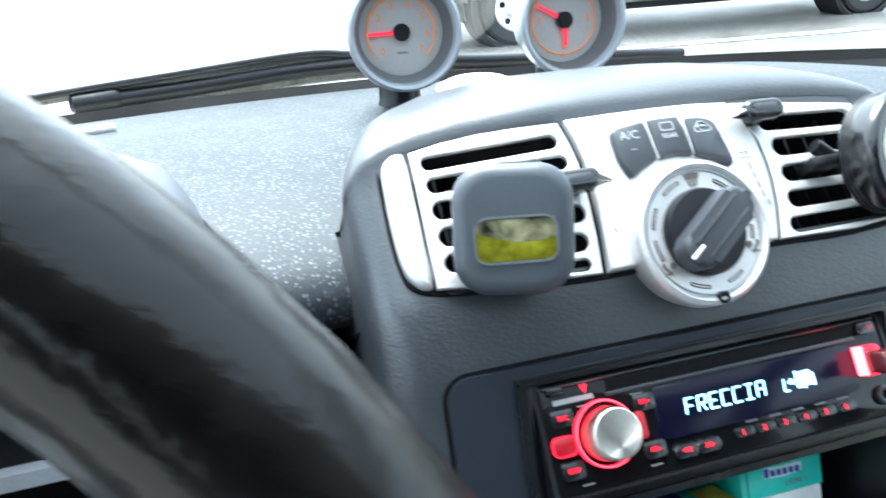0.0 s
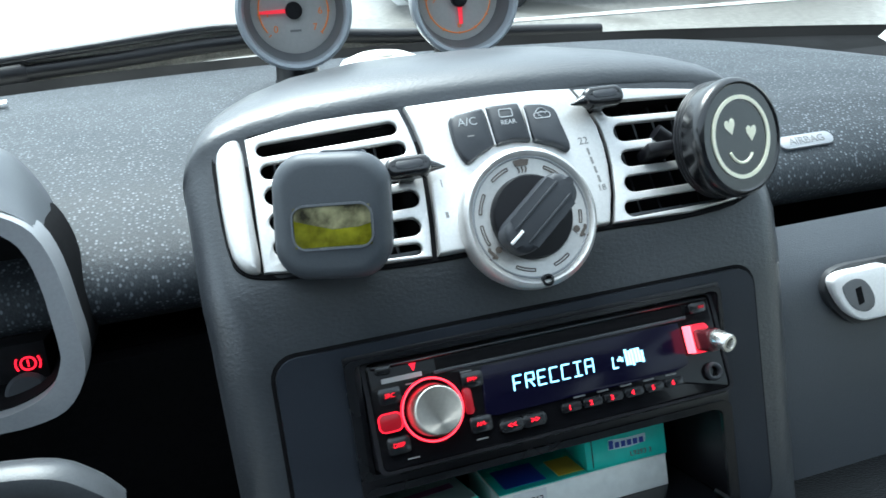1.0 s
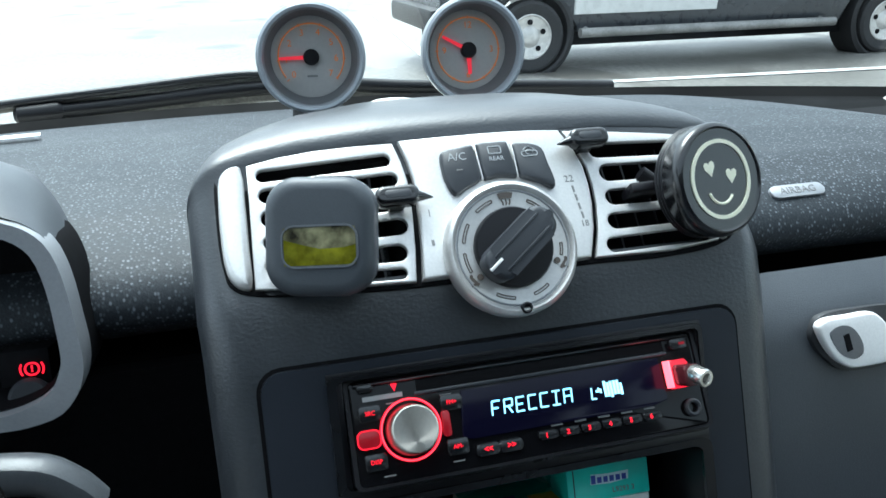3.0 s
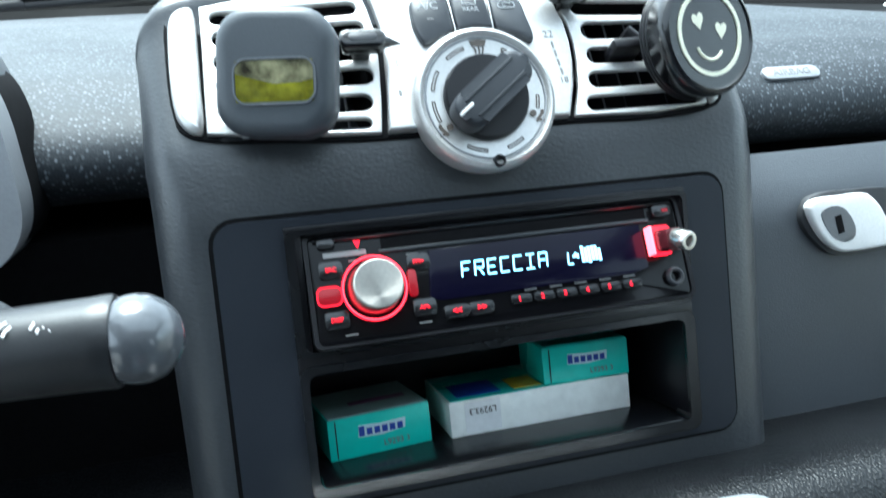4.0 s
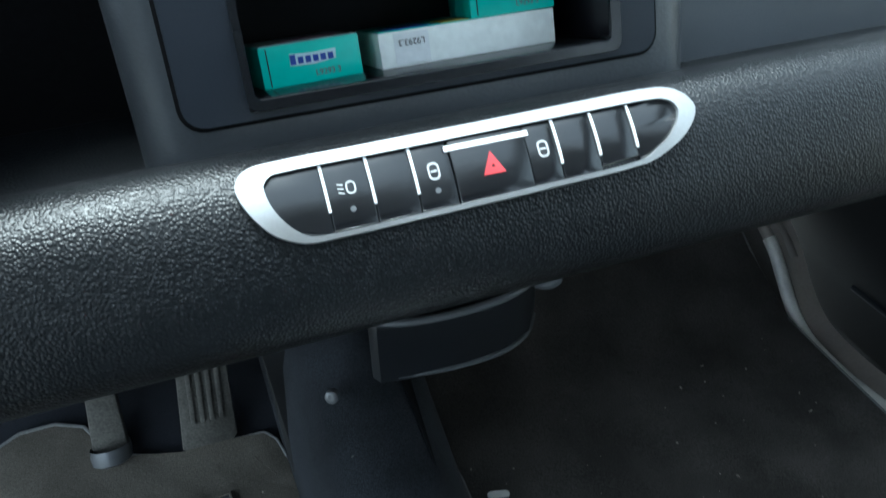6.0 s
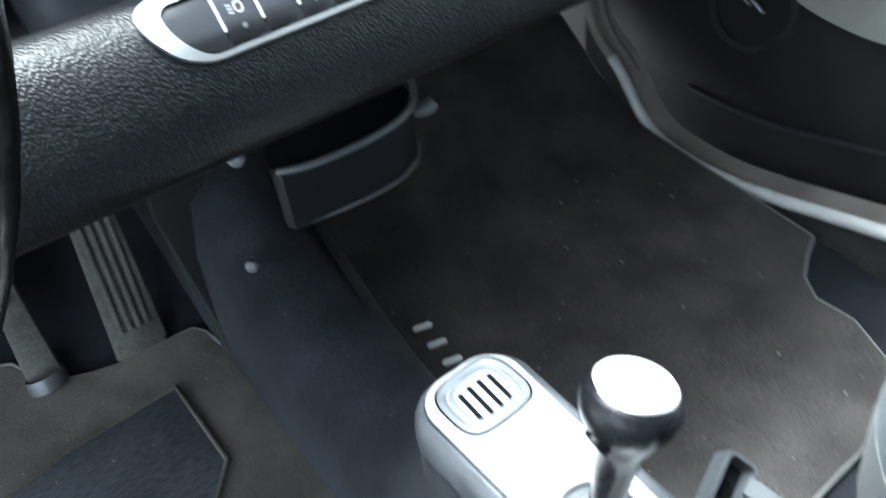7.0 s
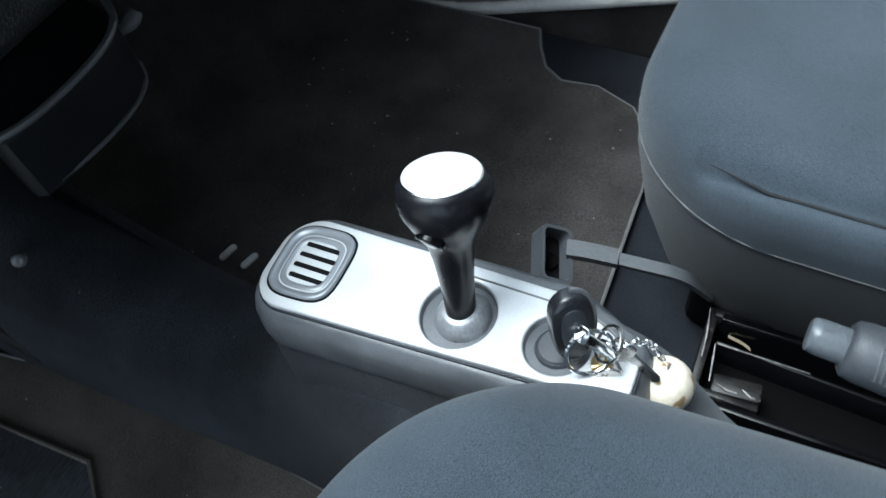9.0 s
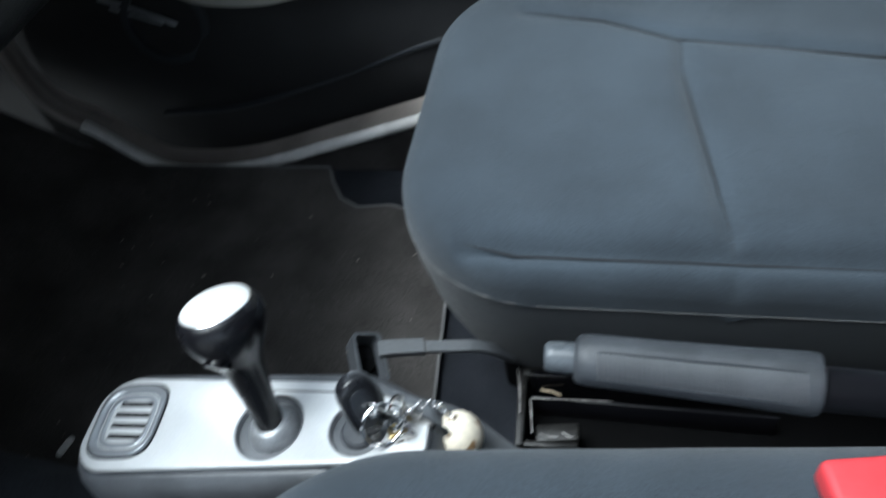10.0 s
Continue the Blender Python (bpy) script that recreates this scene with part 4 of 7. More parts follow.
# ---- car radio ----
RF = LOW @ pose(0, 0.0317, 0.0065, -15, 0, 0)
radio = thing("car_radio", (-0.002, 0.26, 0.6), "black car radio with red lights and a blue-white display", "radio")
face = part("faceplate", merged(prism(RF, rr(0.180, 0.0485, 0.003, -0.0025, 0.0, 4), -0.012, 0.0, 0.0012), box(LOW, -0.093, 0.088, 0.008, 0.056, -0.08, -0.004, 0.0)), GLOSS, radio)
part("rim", ring(RF, rr(0.1835, 0.0515, 0.0035, -0.0025, 0.0005, 4), rr(0.1795, 0.048, 0.0028, -0.0025, 0.0, 4), -0.012, 0.0006, 0.0004), BLACK, radio)
part("upper_lip", box(RF @ pose(0, 0.0226, 0.0004, -38, 0, 0), -0.0900, 0.0850, -0.0017, 0.0017, -0.001, 0.0009, 0.0005), RIM_BLACK, face, "glossy upper edge")
part("disc_slot", box(RF, -0.060, 0.0705, 0.0155, 0.0205, -0.0006, 0.0005, 0.0002), VOID, face, "black disc slot")
part("slot_lip", box(RF, -0.0615, 0.0715, 0.0135, 0.0153, -0.0005, 0.0014, 0.0006), BUTTON, face)
screen = part("display", prism(RF, [(-0.0415, -0.0095), (-0.039, 0.0125), (0.066, 0.0128), (0.0668, -0.0085), (0.058, -0.0105), (-0.036, -0.0108)], -0.0006, 0.0012, 0.0005), VIOLET, face, "dark violet display glass")
SEG = {"F": "atelgh", "R": "atbpgqrelh", "E": "adelgh", "C": "adel", "I": "admn", "A": "abctelgh", "L": "del"}
# segment letters of the display: strokes in a unit cell
STROKE = {"a": (0, 1, 1, 1), "d": (0, 0, 1, 0), "t": (0, 1, 1, 1), "g": (0, 0.5, 0.8, 0.5), "h": (0, 0.5, 0.8, 0.5), "e": (0, 0, 0, 0.5), "l": (0, 0.5, 0, 1), "b": (1, 0.5, 1, 1), "c": (1, 0, 1, 0.5), "p": (0, 0.5, 1, 0.5), "q": (0.45, 0.5, 1, 0), "r": (0.45, 0.5, 1, 0), "m": (0.5, 0, 0.5, 0.5), "n": (0.5, 0.5, 0.5, 1)}


def segment_letter(ch, x, q, w=0.0040, h=0.0066, t=0.00042):
    bms = []
    for s in dict.fromkeys(SEG[ch]):
        x0, y0, x1, y1 = STROKE[s]
        a, b = RF @ Vector((x + x0 * w + y0 * 0.0006, q + y0 * h, 0.0014)), RF @ Vector((x + x1 * w + y1 * 0.0006, q + y1 * h, 0.0014))
        bms.append(tube([a, b], t, 5))
    return part("display_letter", merged(*bms), CYAN, screen)


for i, ch in enumerate("FRECCIA"):
    segment_letter(ch, -0.0255 + i * 0.0062, -0.0018)
segment_letter("L", 0.0262, -0.0022, 0.0026, 0.0055)
for i, (w, h) in enumerate(((0.0032, 0.0022), (0.005, 0.0078), (0.0052, 0.0068))):
    for k in (-1, 0, 1):
        part("display_block", box(at(RF, 0.0305 + i * 0.0052 + k * w / 3, 0.0018 - 0.0006 * (k == 1), 0.0014), -w / 8, w / 8, -h / 2, h / 2 - 0.0010 * (k == i - 1), -0.0002, 0.0003, 0.0), CYAN, screen)
knob_steel = mat("turned_knob_steel", (0.50, 0.48, 0.44), 0.38, 1.0, grain=600, var=0.06, stain=0.05)
turned = knob_steel.node_tree.nodes.new("ShaderNodeTangent")
turned.direction_type, turned.axis = "RADIAL", "Y"
knob_steel.node_tree.links.new(turned.outputs[0], knob_steel.node_tree.nodes["Principled BSDF"].inputs["Tangent"])
knob_steel.node_tree.nodes["Principled BSDF"].inputs["Anisotropic"].default_value = 0.9
vol = at(RF, -0.0655, -0.0015, 0)
halo = part("knob_ring", lathe(vol, [(0.0146, -0.001), (0.0146, 0.0020), (0.0142, 0.0026), (0.0137, 0.0026), (0.0134, 0.0012)], 44), RED_GLOW, radio, "glowing red ring")
# Extra glowing edge that imitates the bloom round the lit ring.
part("ring_bloom", lathe(vol, [(0.0143, 0.0024), (0.0142, 0.0029), (0.0138, 0.0029), (0.0137, 0.0024)], 44), RED_CORE, halo, "pinker glowing edge painting the ring's bloom")
part("volume_knob", lathe(vol, [(0.0120, 0.0), (0.0112, 0.012), (0.0108, 0.0136)] + [(0.0103 - 0.00032 * q, 0.01420 + 0.00007 * (q % 2)) for q in range(32)] + [(0.0, 0.0142)], 56), knob_steel, radio, "turned steel volume knob")
part("ring_tab", prism(at(vol, 0.0170, 0.0, 0), rr(0.0038, 0.012, 0.0015), 0, 0.0026, 0.0006), RED_DIM, radio, "red translucent tab")
tabl = part("ring_tab", prism(at(vol, -0.0200, -0.0015, 0), rr(0.0110, 0.0085, 0.0030), 0, 0.0020, 0.0006), RED_DIM, radio, "red-lit tab with a bright outline")
part("tab_outline", ring(at(vol, -0.0200, -0.0015, 0.0019), rr(0.0112, 0.0087, 0.0030), rr(0.0100, 0.0075, 0.0025), 0, 0.0004), RED_GLOW, tabl)
for s, x, q in (("SRC", -0.0835, 0.0085), ("DISP", -0.0835, -0.0135), ("FM+", -0.0445, 0.0078), ("AM-", -0.0445, -0.0128)):
    key = part("key", prism(RF, rr(0.0105, 0.0075, 0.0015, x, q), -0.0005, 0.0015, 0.0006), SWITCH, face)
    words(s, at(RF, x, q, 0.0017), 0.0028, RED_GLOW, key, bold=0.0)
for i in range(2):
    x = -0.0305 + 0.0115 * i
    key = part("key", prism(RF, rr(0.0118, 0.0058, 0.0018, x, -0.0165), -0.0005, 0.0026, 0.001), RIM_BLACK, face)
    words("<<" if i == 0 else ">>", at(RF, x, -0.0165, 0.0028), 0.0038, RED_GLOW, key, bold=0.0001)
for i in range(6):
    x = 0.0005 + 0.0112 * i
    key = part("key", prism(RF, rr(0.0102, 0.0042, 0.0012, x, -0.0150), -0.0005, 0.0016, 0.0007), RIM_BLACK, face)
    words(str(i + 1), at(RF, x - 0.001, -0.0152, 0.0018), 0.0031, RED_GLOW, key, bold=0.0001)
for i in range(5):
    part("key_print", box(at(RF, 0.006 + 0.0125 * i, -0.0112, 0.0002), -0.003, 0.003, -0.0004, 0.0004, -0.0002, 0.0001, 0.0), GREY_INK, face)
part("brand_bar", box(at(RF, -0.0765, 0.0152, 0.0002), -0.0095, 0.0095, -0.0011, 0.0011, -0.0002, 0.0003, 0.0), mat("mid_grey_print", (0.32, 0.32, 0.32), 0.5), face, "pale maker's mark")
part("brand_wedge", prism(at(RF, -0.0705, 0.0188, 0.0002), [(-0.0016, 0.0018), (0.0016, 0.0018), (0.0, -0.0018)], -0.0002, 0.0003, 0.0), RED_GLOW, face)
part("release_key", prism(RF, rr(0.0075, 0.0036, 0.001, -0.0845, 0.0202), -0.0005, 0.002, 0.0008), SWITCH, face)
part("eject_key", prism(RF, rr(0.0095, 0.0052, 0.0012, 0.0785, 0.0182), -0.0005, 0.0022, 0.0008), SWITCH, face)
part("eject_light", box(at(RF, 0.0805, 0.0182, 0.0022), -0.0016, 0.0016, -0.0007, 0.0007, 0, 0.0003, 0.0), RED_DIM, face)
part("aux_socket", lathe(at(RF, 0.0795, -0.0145, 0), [(0.0046, 0), (0.0046, 0.0016), (0.0036, 0.0022), (0.0026, 0.0018), (0.0024, -0.003), (0, -0.003)], 22), BUTTON, face, "headphone socket")
for q, x in ((0.0118, -0.0725), (0.0118, -0.0465), (-0.0205, -0.078), (-0.0195, -0.045)):
    part("key_print", box(at(RF, x, q, 0.0002), -0.0028, 0.0028, -0.0003, 0.0003, -0.0002, 0.0001, 0.0), GREY_INK, face)

usb = thing("usb_stick", (0.0705, 0.25, 0.614), "red-lit memory stick with steel end plugged into the radio", "memory stick")
um = at(RF, 0.0735, 0.0035, 0)
part("body", prism(um @ pose(0.0004, 0.0, 0.0, 8, 4, 0), rr(0.0094, 0.0105, 0.002), 0.006, 0.0160, 0.0014), mat("smoky_red_plastic", (0.07, 0.012, 0.016), 0.18, grain=200, var=0.2, stain=0.2, coat=0.3), usb, "smoky translucent plastic")
part("lit_base", prism(um, rr(0.0105, 0.0135, 0.002), 0.0, 0.0066, 0.0008), mat("red_stick_light", (0.25, 0.003, 0.008), 0.3, emit=(1.0, 0.008, 0.035), power=0.32), usb, "glowing red plastic")
part("lit_edge", box(um, -0.0058, -0.0046, -0.0068, 0.0068, 0.001, 0.0072, 0.0003), mat("bright_red_edge", (0.4, 0.05, 0.06), 0.4, emit=(1.0, 0.10, 0.13), power=1.2), usb, "bright lit edge")
part("lit_edge", box(um, -0.0040, 0.0040, -0.0074, -0.0064, 0.001, 0.0062, 0.0003), RED_GLOW, usb)
part("steel_end", lathe(um @ pose(0.0022, -0.0010, 0.0145, 26, 14, 0), [(0.0034, 0.0), (0.0044, 0.0002), (0.0046, 0.0010), (0.0046, 0.0085), (0.0041, 0.0093), (0.0028, 0.0094), (0.0024, 0.0085), (0.0022, 0.0040), (0, 0.0040)], 28), mat("bright_stick_steel", (0.70, 0.69, 0.66), 0.22, 0.9, grain=300, var=0.04), usb)

# ---- chewing gum boxes in the tray ----
def gum_box(m, w, h, d, label, front, top, kind):
    """A small card box: m stands at the lower front left corner; w across, h up, d back."""
    t = thing("gum_box", m.translation, label, "box", group="gum boxes in the dashboard tray")
    part("card", box(m, 0, w, 0, h, -d, 0, 0.0007), front, t)
    part("top_flap", box(m, 0.001, w - 0.001, h, h + 0.0004, -d + 0.002, -0.001, 0.0), top, t)
    if kind == "teal":
        part("brand_patch", prism(m, [(w * 0.28, h * 0.47), (w * 0.52, h * 0.44), (w * 0.74, h * 0.5), (w * 0.75, h * 0.74), (w * 0.5, h * 0.72), (w * 0.29, h * 0.76)], 0, 0.0003, 0.0), PALE_INK, t)
        for i in range(6):
            x = w * (0.315 + 0.075 * i)
            part("brand_bar", box(m, x - w * 0.026, x + w * 0.026, h * (0.50 if i else 0.49), h * (0.66 if i else 0.73), 0.0003, 0.0006, 0.0), BLUE_INK, t)
        part("flap_line", box(m, 0.0035, 0.0041, 0.001, h - 0.001, 0, 0.0002, 0.0), INSERT, t)
    return t


gA = gum_box(LOW @ pose(-0.0905, -0.0555, -0.0255, 0, 7, 0), 0.0525, 0.0205, 0.052, "teal chewing gum box lying in the black tray", TEAL, TEAL_DULL, "teal")
mA = LOW @ pose(-0.0905, -0.0555, -0.0255, 0, 7, 0)
part("top_print", box(mA, 0.016, 0.046, 0.0205, 0.0211, -0.024, -0.018, 0.0), PLUM_INK, gA)
words("L9293 3", mA @ pose(0.034, 0.0045, 0.0003), 0.0042, GREY_INK, gA)
mB = LOW @ pose(-0.029, -0.0555, -0.0285, 0, 0, 0)
gB = gum_box(mB, 0.100, 0.0185, 0.055, "pale card box with a printed code lying in the tray", TEAL_PALE, TEAL, "pale")
part("label_patch", box(mB, 0.008, 0.027, 0.0015, 0.0175, 0, 0.0003, 0.0), PAPER, gB)
words("L9293.3", mB @ pose(0.0175, 0.0125, 0.0004, 0, 0, 180), 0.0046, BLACK, gB)
part("top_print", box(mB, 0.006, 0.030, 0.0185, 0.0192, -0.03, -0.006, 0.0), BLUE_INK, gB)
part("top_print", box(mB, 0.037, 0.052, 0.0185, 0.0193, -0.026, -0.005, 0.0), YELLOW_INK, gB)
mC = LOW @ pose(0.0235, -0.0365, -0.0300, 0, -4, 0)
gC = gum_box(mC, 0.0475, 0.0195, 0.045, "teal chewing gum box standing on a pale card box", TEAL, TEAL, "teal")
words("L9293 3", mC @ pose(0.032, 0.0045, 0.0003), 0.0040, GREY_INK, gC)

# ---- vent air freshener ----
FR = facing((-0.0985, 0.2745, 0.7025), (-0.27, -0.90, 0.34))
fresh = thing("air_freshener", (-0.0985, 0.285, 0.69), "slate plastic air freshener with olive oil window on a vent", "air freshener")
part("shell", soft_slab(FR, 0.049, 0.053, 0.0145, -0.016, 0.0025, 0.006, 0.0005), FRESH, fresh, "", 60)
part("clip", merged(prism(at(FR, 0.004, 0.0258, -0.0125), rr(0.020, 0.004, 0.0018), -0.006, 0.0, 0.0010), box(FR, -0.004, 0.004, -0.006, 0.006, -0.045, -0.014, 0.001)), FRESH, fresh)
wm = at(FR, 0.0005, -0.0035, 0.0026, 2)
win = part("window_frame", ring(wm, rr(0.0338, 0.0190, 0.0060, 0, 0, 6), rr(0.0322, 0.0172, 0.0050, 0, 0, 6), -0.0015, 0.0006, 0.0004), mat("slate_window_frame", (0.13, 0.14, 0.155), 0.3, grain=700, var=0.05), fresh)
part("oil", prism(wm, [(-0.0158, -0.0083), (0.0158, -0.0083), (0.0158, 0.0005), (0.0105, -0.0008), (0.0, -0.0012), (-0.009, 0.0012), (-0.0158, 0.0032)], -0.001, 0.0002, 0.0), OIL, win, "olive-green scent oil")
part("pane", prism(wm, [(-0.0158, 0.0033), (-0.009, 0.0013), (0.0, -0.0011), (0.0105, -0.0007), (0.0158, 0.0006), (0.0158, 0.0083), (-0.0158, 0.0083)], -0.001, 0.0002, 0.0), CLEAR, win)

# ---- magnetic phone holder with a printed face ----
PH = facing((0.1065, 0.2825, 0.708), (0.22, -0.905, 0.36))
hold = thing("phone_holder", (0.1, 0.3, 0.69), "round black phone holder with pale smile print on a vent", "phone holder")
part("puck", lathe(PH, [(0.0, -0.020), (0.024, -0.020), (0.0275, -0.0185), (0.0292, -0.016), (0.0292, -0.006), (0.0296, -0.0045), (0.0296, -0.0015), (0.0285, 0.0005), (0.0268, 0.0013), (0.0258, 0.0004), (0.0, 0.0004)], 60), SWITCH, hold)
part("edge_band", lathe(PH, [(0.0290, -0.0165), (0.0296, -0.0155), (0.0290, -0.0145), (0.0296, -0.0135), (0.0290, -0.0125), (0.0294, -0.0115), (0.0290, -0.0105)], 60), BLACK, hold, "fine grooves round the edge")
part("arm", merged(tube([PH @ Vector((0, 0, -0.018)), PH @ Vector((-0.012, 0.0, -0.030)), (0.077, 0.312, 0.7055)], [0.006, 0.005, 0.0045], 12), box(at(TOP, 0.0745, -0.003, 0.003), -0.010, 0.006, -0.0028, 0.0028, -0.004, 0.010, 0.0015)), BLACK, hold, "black clip arm")
part("ring_print", ring(at(PH, -0.0005, 0.0, 0.0005), rr(0.0410, 0.0410, 0.02048, 0, 0, 10), rr(0.0370, 0.0370, 0.0184, 0, 0, 10), -0.0004, 0.0006, 0.0), GLOW_PAINT, hold)
heart = [(0, -0.0042), (0.0034, 0.0002), (0.0036, 0.0024), (0.0022, 0.0036), (0.0006, 0.0030), (0, 0.0018), (-0.0006, 0.0030), (-0.0022, 0.0036), (-0.0036, 0.0024), (-0.0034, 0.0002)]
for x, y, a in ((-0.0072, 0.0062, 8), (0.0070, 0.0008, -6)):
    part("heart_print", prism(at(PH, x, y, 0.0005, a), heart, 0, 0.0002, 0.0), GLOW_PAINT, hold)
part("smile_print", tube([PH @ Vector((-0.0015 + 0.0105 * math.cos(radians(a)) * 0.85, -0.003 + 0.0095 * math.sin(radians(a)), 0.0006)) for a in range(200, 325, 12)], 0.0008, 6), GLOW_PAINT, hold)

# ---- gauges on the dash ----
def gauge(c, n, label, clock):
    g = thing("gauge", (c[0], c[1] + 0.01, 0.69), label, "gauge", group="twin gauges on the dashboard")
    m = facing(c, n) @ Matrix.Diagonal((0.955, 0.955, 1, 1))
    part("shell", lathe(m, [(0.0, -0.052), (0.014, -0.050), (0.027, -0.042), (0.036, -0.028), (0.041, -0.008), (0.0428, 0.006), (0.0422, 0.0105), (0.0402, 0.0122), (0.0380, 0.0114), (0.0366, 0.0070), (0.0345, -0.004), (0.0325, -0.0125)], 60), GAUGE_SHELL, g, "satin blue-grey round shell")
    dial = part("dial", lathe(m, [(0.0328, -0.0126), (0.030, -0.0120), (0.0, -0.0120)], 48), GAUGE_FACE, g, "pale grey dial")
    # Darker than the shell, to put the shade inside it into the colour.
    part("inner_wall", lathe(m, [(0.0362, 0.0066), (0.0342, -0.004), (0.0322, -0.0122)], 48), GAUGE_RIM, g)
    lo, hi = (0, 360) if clock else (-42, 222)
    part("scale_arc", tube([m @ Vector((0.0262 * math.cos(radians(a)), 0.0262 * math.sin(radians(a)), -0.0116)) for a in range(lo, hi, 6)], 0.00050, 5, closed=clock), ORANGE, dial)
    ticks = range(0, 360, 30) if clock else [222 - 37.7 * i for i in range(8)]
    for a in ticks:
        part("tick", box(m @ pose(0, 0, -0.0116, 0, 0, a), 0.0250, 0.0276, -0.0003, 0.0003, -0.0002, 0.0004, 0.0), ORANGE, dial)
    marks = [("12", 90), ("3", 0), ("6", 270), ("9", 180)] if clock else [(str(i), 222 - 37.7 * i) for i in range(8)]
    for s, a in marks:
        words(s, at(m, 0.0200 * math.cos(radians(a)), 0.0200 * math.sin(radians(a)), -0.0117), 0.0074, ORANGE, dial)
    for a, ln, w in (((152, 0.0245, 0.0016), (273, 0.0195, 0.0020)) if clock else ((181, 0.0255, 0.0016),)):
        part("needle", prism(m @ pose(0, 0, 0, 0, 0, a), [(0.004, -w), (ln, -w * 0.7), (ln, w * 0.7), (0.004, w)], -0.0100, -0.0090, 0.0), NEEDLE, dial)
    part("needle_cap", lathe(m, [(0.0064, -0.012), (0.0064, -0.0075), (0.005, -0.0063), (0.0, -0.0060)], 26), BLACK, dial)
    if not clock:
        part("unit_bar", box(at(m, 0, -0.0150, -0.0118), -0.0042, 0.0042, -0.0008, 0.0008, -0.0002, 0.0004, 0.0), GREY_INK, dial)
    part("stalk", merged(tube([(c[0], c[1] + 0.020, 0.676), (c[0], c[1] + 0.020, 0.692), (c[0], c[1] + 0.022, 0.708)], [0.024, 0.0165, 0.0155], 18), lathe(pose(c[0], c[1] + 0.020, 0.674), [(0.028, 0.0), (0.0275, 0.010), (0.024, 0.013), (0, 0.013)], 24)), BLACK, g, "black foot")
    return g


gauge((-0.0695, 0.553, 0.7437), (-0.10, -1, 0.10), "round rev counter with an orange scale on a dashboard stalk", False)
gauge((0.0535, 0.541, 0.7445), (-0.07, -1, 0.10), "round clock with red needles on a dashboard stalk", True)

dome = thing("sensor_cover", (0.007, 0.612, 0.686), "cream round cover lying on the dash behind the gauges", "cover")
part("cap", lathe(pose(0.005, 0.606, 0.674), [(0.040, -0.006), (0.0395, 0.008), (0.034, 0.0165), (0.022, 0.0215), (0.0, 0.023)], 36), CREAM, dome)
part("button", lathe(pose(0.005, 0.600, 0.6955), [(0.008, -0.002), (0.0078, 0.0025), (0.006, 0.0035), (0, 0.0035)], 18), CREAM, dome)
slip = part("paper_slip", box(pose(-0.300, 0.588, 0.6915, 0, 0, 8), -0.035, 0.025, -0.006, 0.006, 0, 0.0006, 0.0), PAPER)
tagged(slip, "small white paper slip on the dash pad", "paper")
# Flat white patch in the plane of the windscreen.
stk = part("white_patch", box(axes_at((-0.0412, 0.5851, 0.7861), (0.9637, 0.1955, 0.1816), (-0.2668, 0.7052, 0.6569), (0.0, -0.6816, 0.7317)), 0.0, 0.0573, 0.0, 0.05, 0.0, 0.0006, 0.0), PAPER)
tagged(stk, "flat white patch at the windscreen glass", "sticker")

# ---- wipers outside ----
def wiper(pts, r, label):
    w = thing("wiper", pts[0], label, "wiper", group="windscreen wipers")
    path = smooth_path(pts, 5)
    part("arm", tube(path, r, 10), BLACK, w)
    part("blade", tube([p + Vector((0.0, 0.004, -r * 1.4)) for p in path], r * 0.6, 6, flat=1.6), RUBBER, w)
    end = (Vector(pts[-1]) - Vector(pts[-2])).normalized()
    part("end_cap", tube([Vector(pts[-1]) - end * 0.030, Vector(pts[-1]) - end * 0.026, Vector(pts[-1]) + end * 0.008, Vector(pts[-1]) + end * 0.012], [r * 1.05, r * 1.45, r * 1.35, r * 0.8], 10), BLACK, w)


wiper([(0.259, 0.7, 0.6786), (0.1714, 0.705, 0.6836), (0.0492, 0.715, 0.6887), (-0.0365, 0.715, 0.696), (-0.1221, 0.715, 0.6963), (-0.2189, 0.715, 0.6899), (-0.3099, 0.715, 0.6853)], 0.0068, "thick black wiper blade lying along the windscreen foot")
wiper([(-0.0249, 0.715, 0.7026), (-0.0788, 0.715, 0.7061), (-0.1254, 0.715, 0.71), (-0.2261, 0.715, 0.7032), (-0.3256, 0.715, 0.6958), (-0.3757, 0.715, 0.6908)], 0.0038, "thin black wiper arm lying over the blade")

# ---- instrument cluster ----
CL = facing((-0.350, 0.302, 0.666), (0, -1, 0.18))
clus = thing("instrument_cluster", (-0.343, 0.36, 0.62), "driver's instrument pod with a silver-grey rim and a red warning light", "instrument cluster")
def pod(pts):
    """The pod's outline: full at the top, drawn in to the lower corners."""
    return round_loop(pts + [(-x, y) for x, y in pts[::-1] if x > 0.001], 3)


POD_OUT = pod([(0.0, -0.0485), (0.06, -0.0480), (0.1025, -0.0474), (0.116, -0.047), (0.1305, -0.0429), (0.1398, -0.0313), (0.1426, -0.0185), (0.1418, -0.0024), (0.1395, 0.0209), (0.1343, 0.0365), (0.1238, 0.0453), (0.10, 0.0525), (0.06, 0.058), (0.0, 0.060)])
POD_IN = pod([(0.0, -0.0415), (0.06, -0.0412), (0.104, -0.0404), (0.1182, -0.0371), (0.1275, -0.0311), (0.1325, -0.0215), (0.1336, -0.0165), (0.1334, -0.003), (0.1322, 0.0156), (0.1282, 0.0315), (0.1195, 0.0395), (0.098, 0.0462), (0.06, 0.0515), (0.0, 0.0535)])
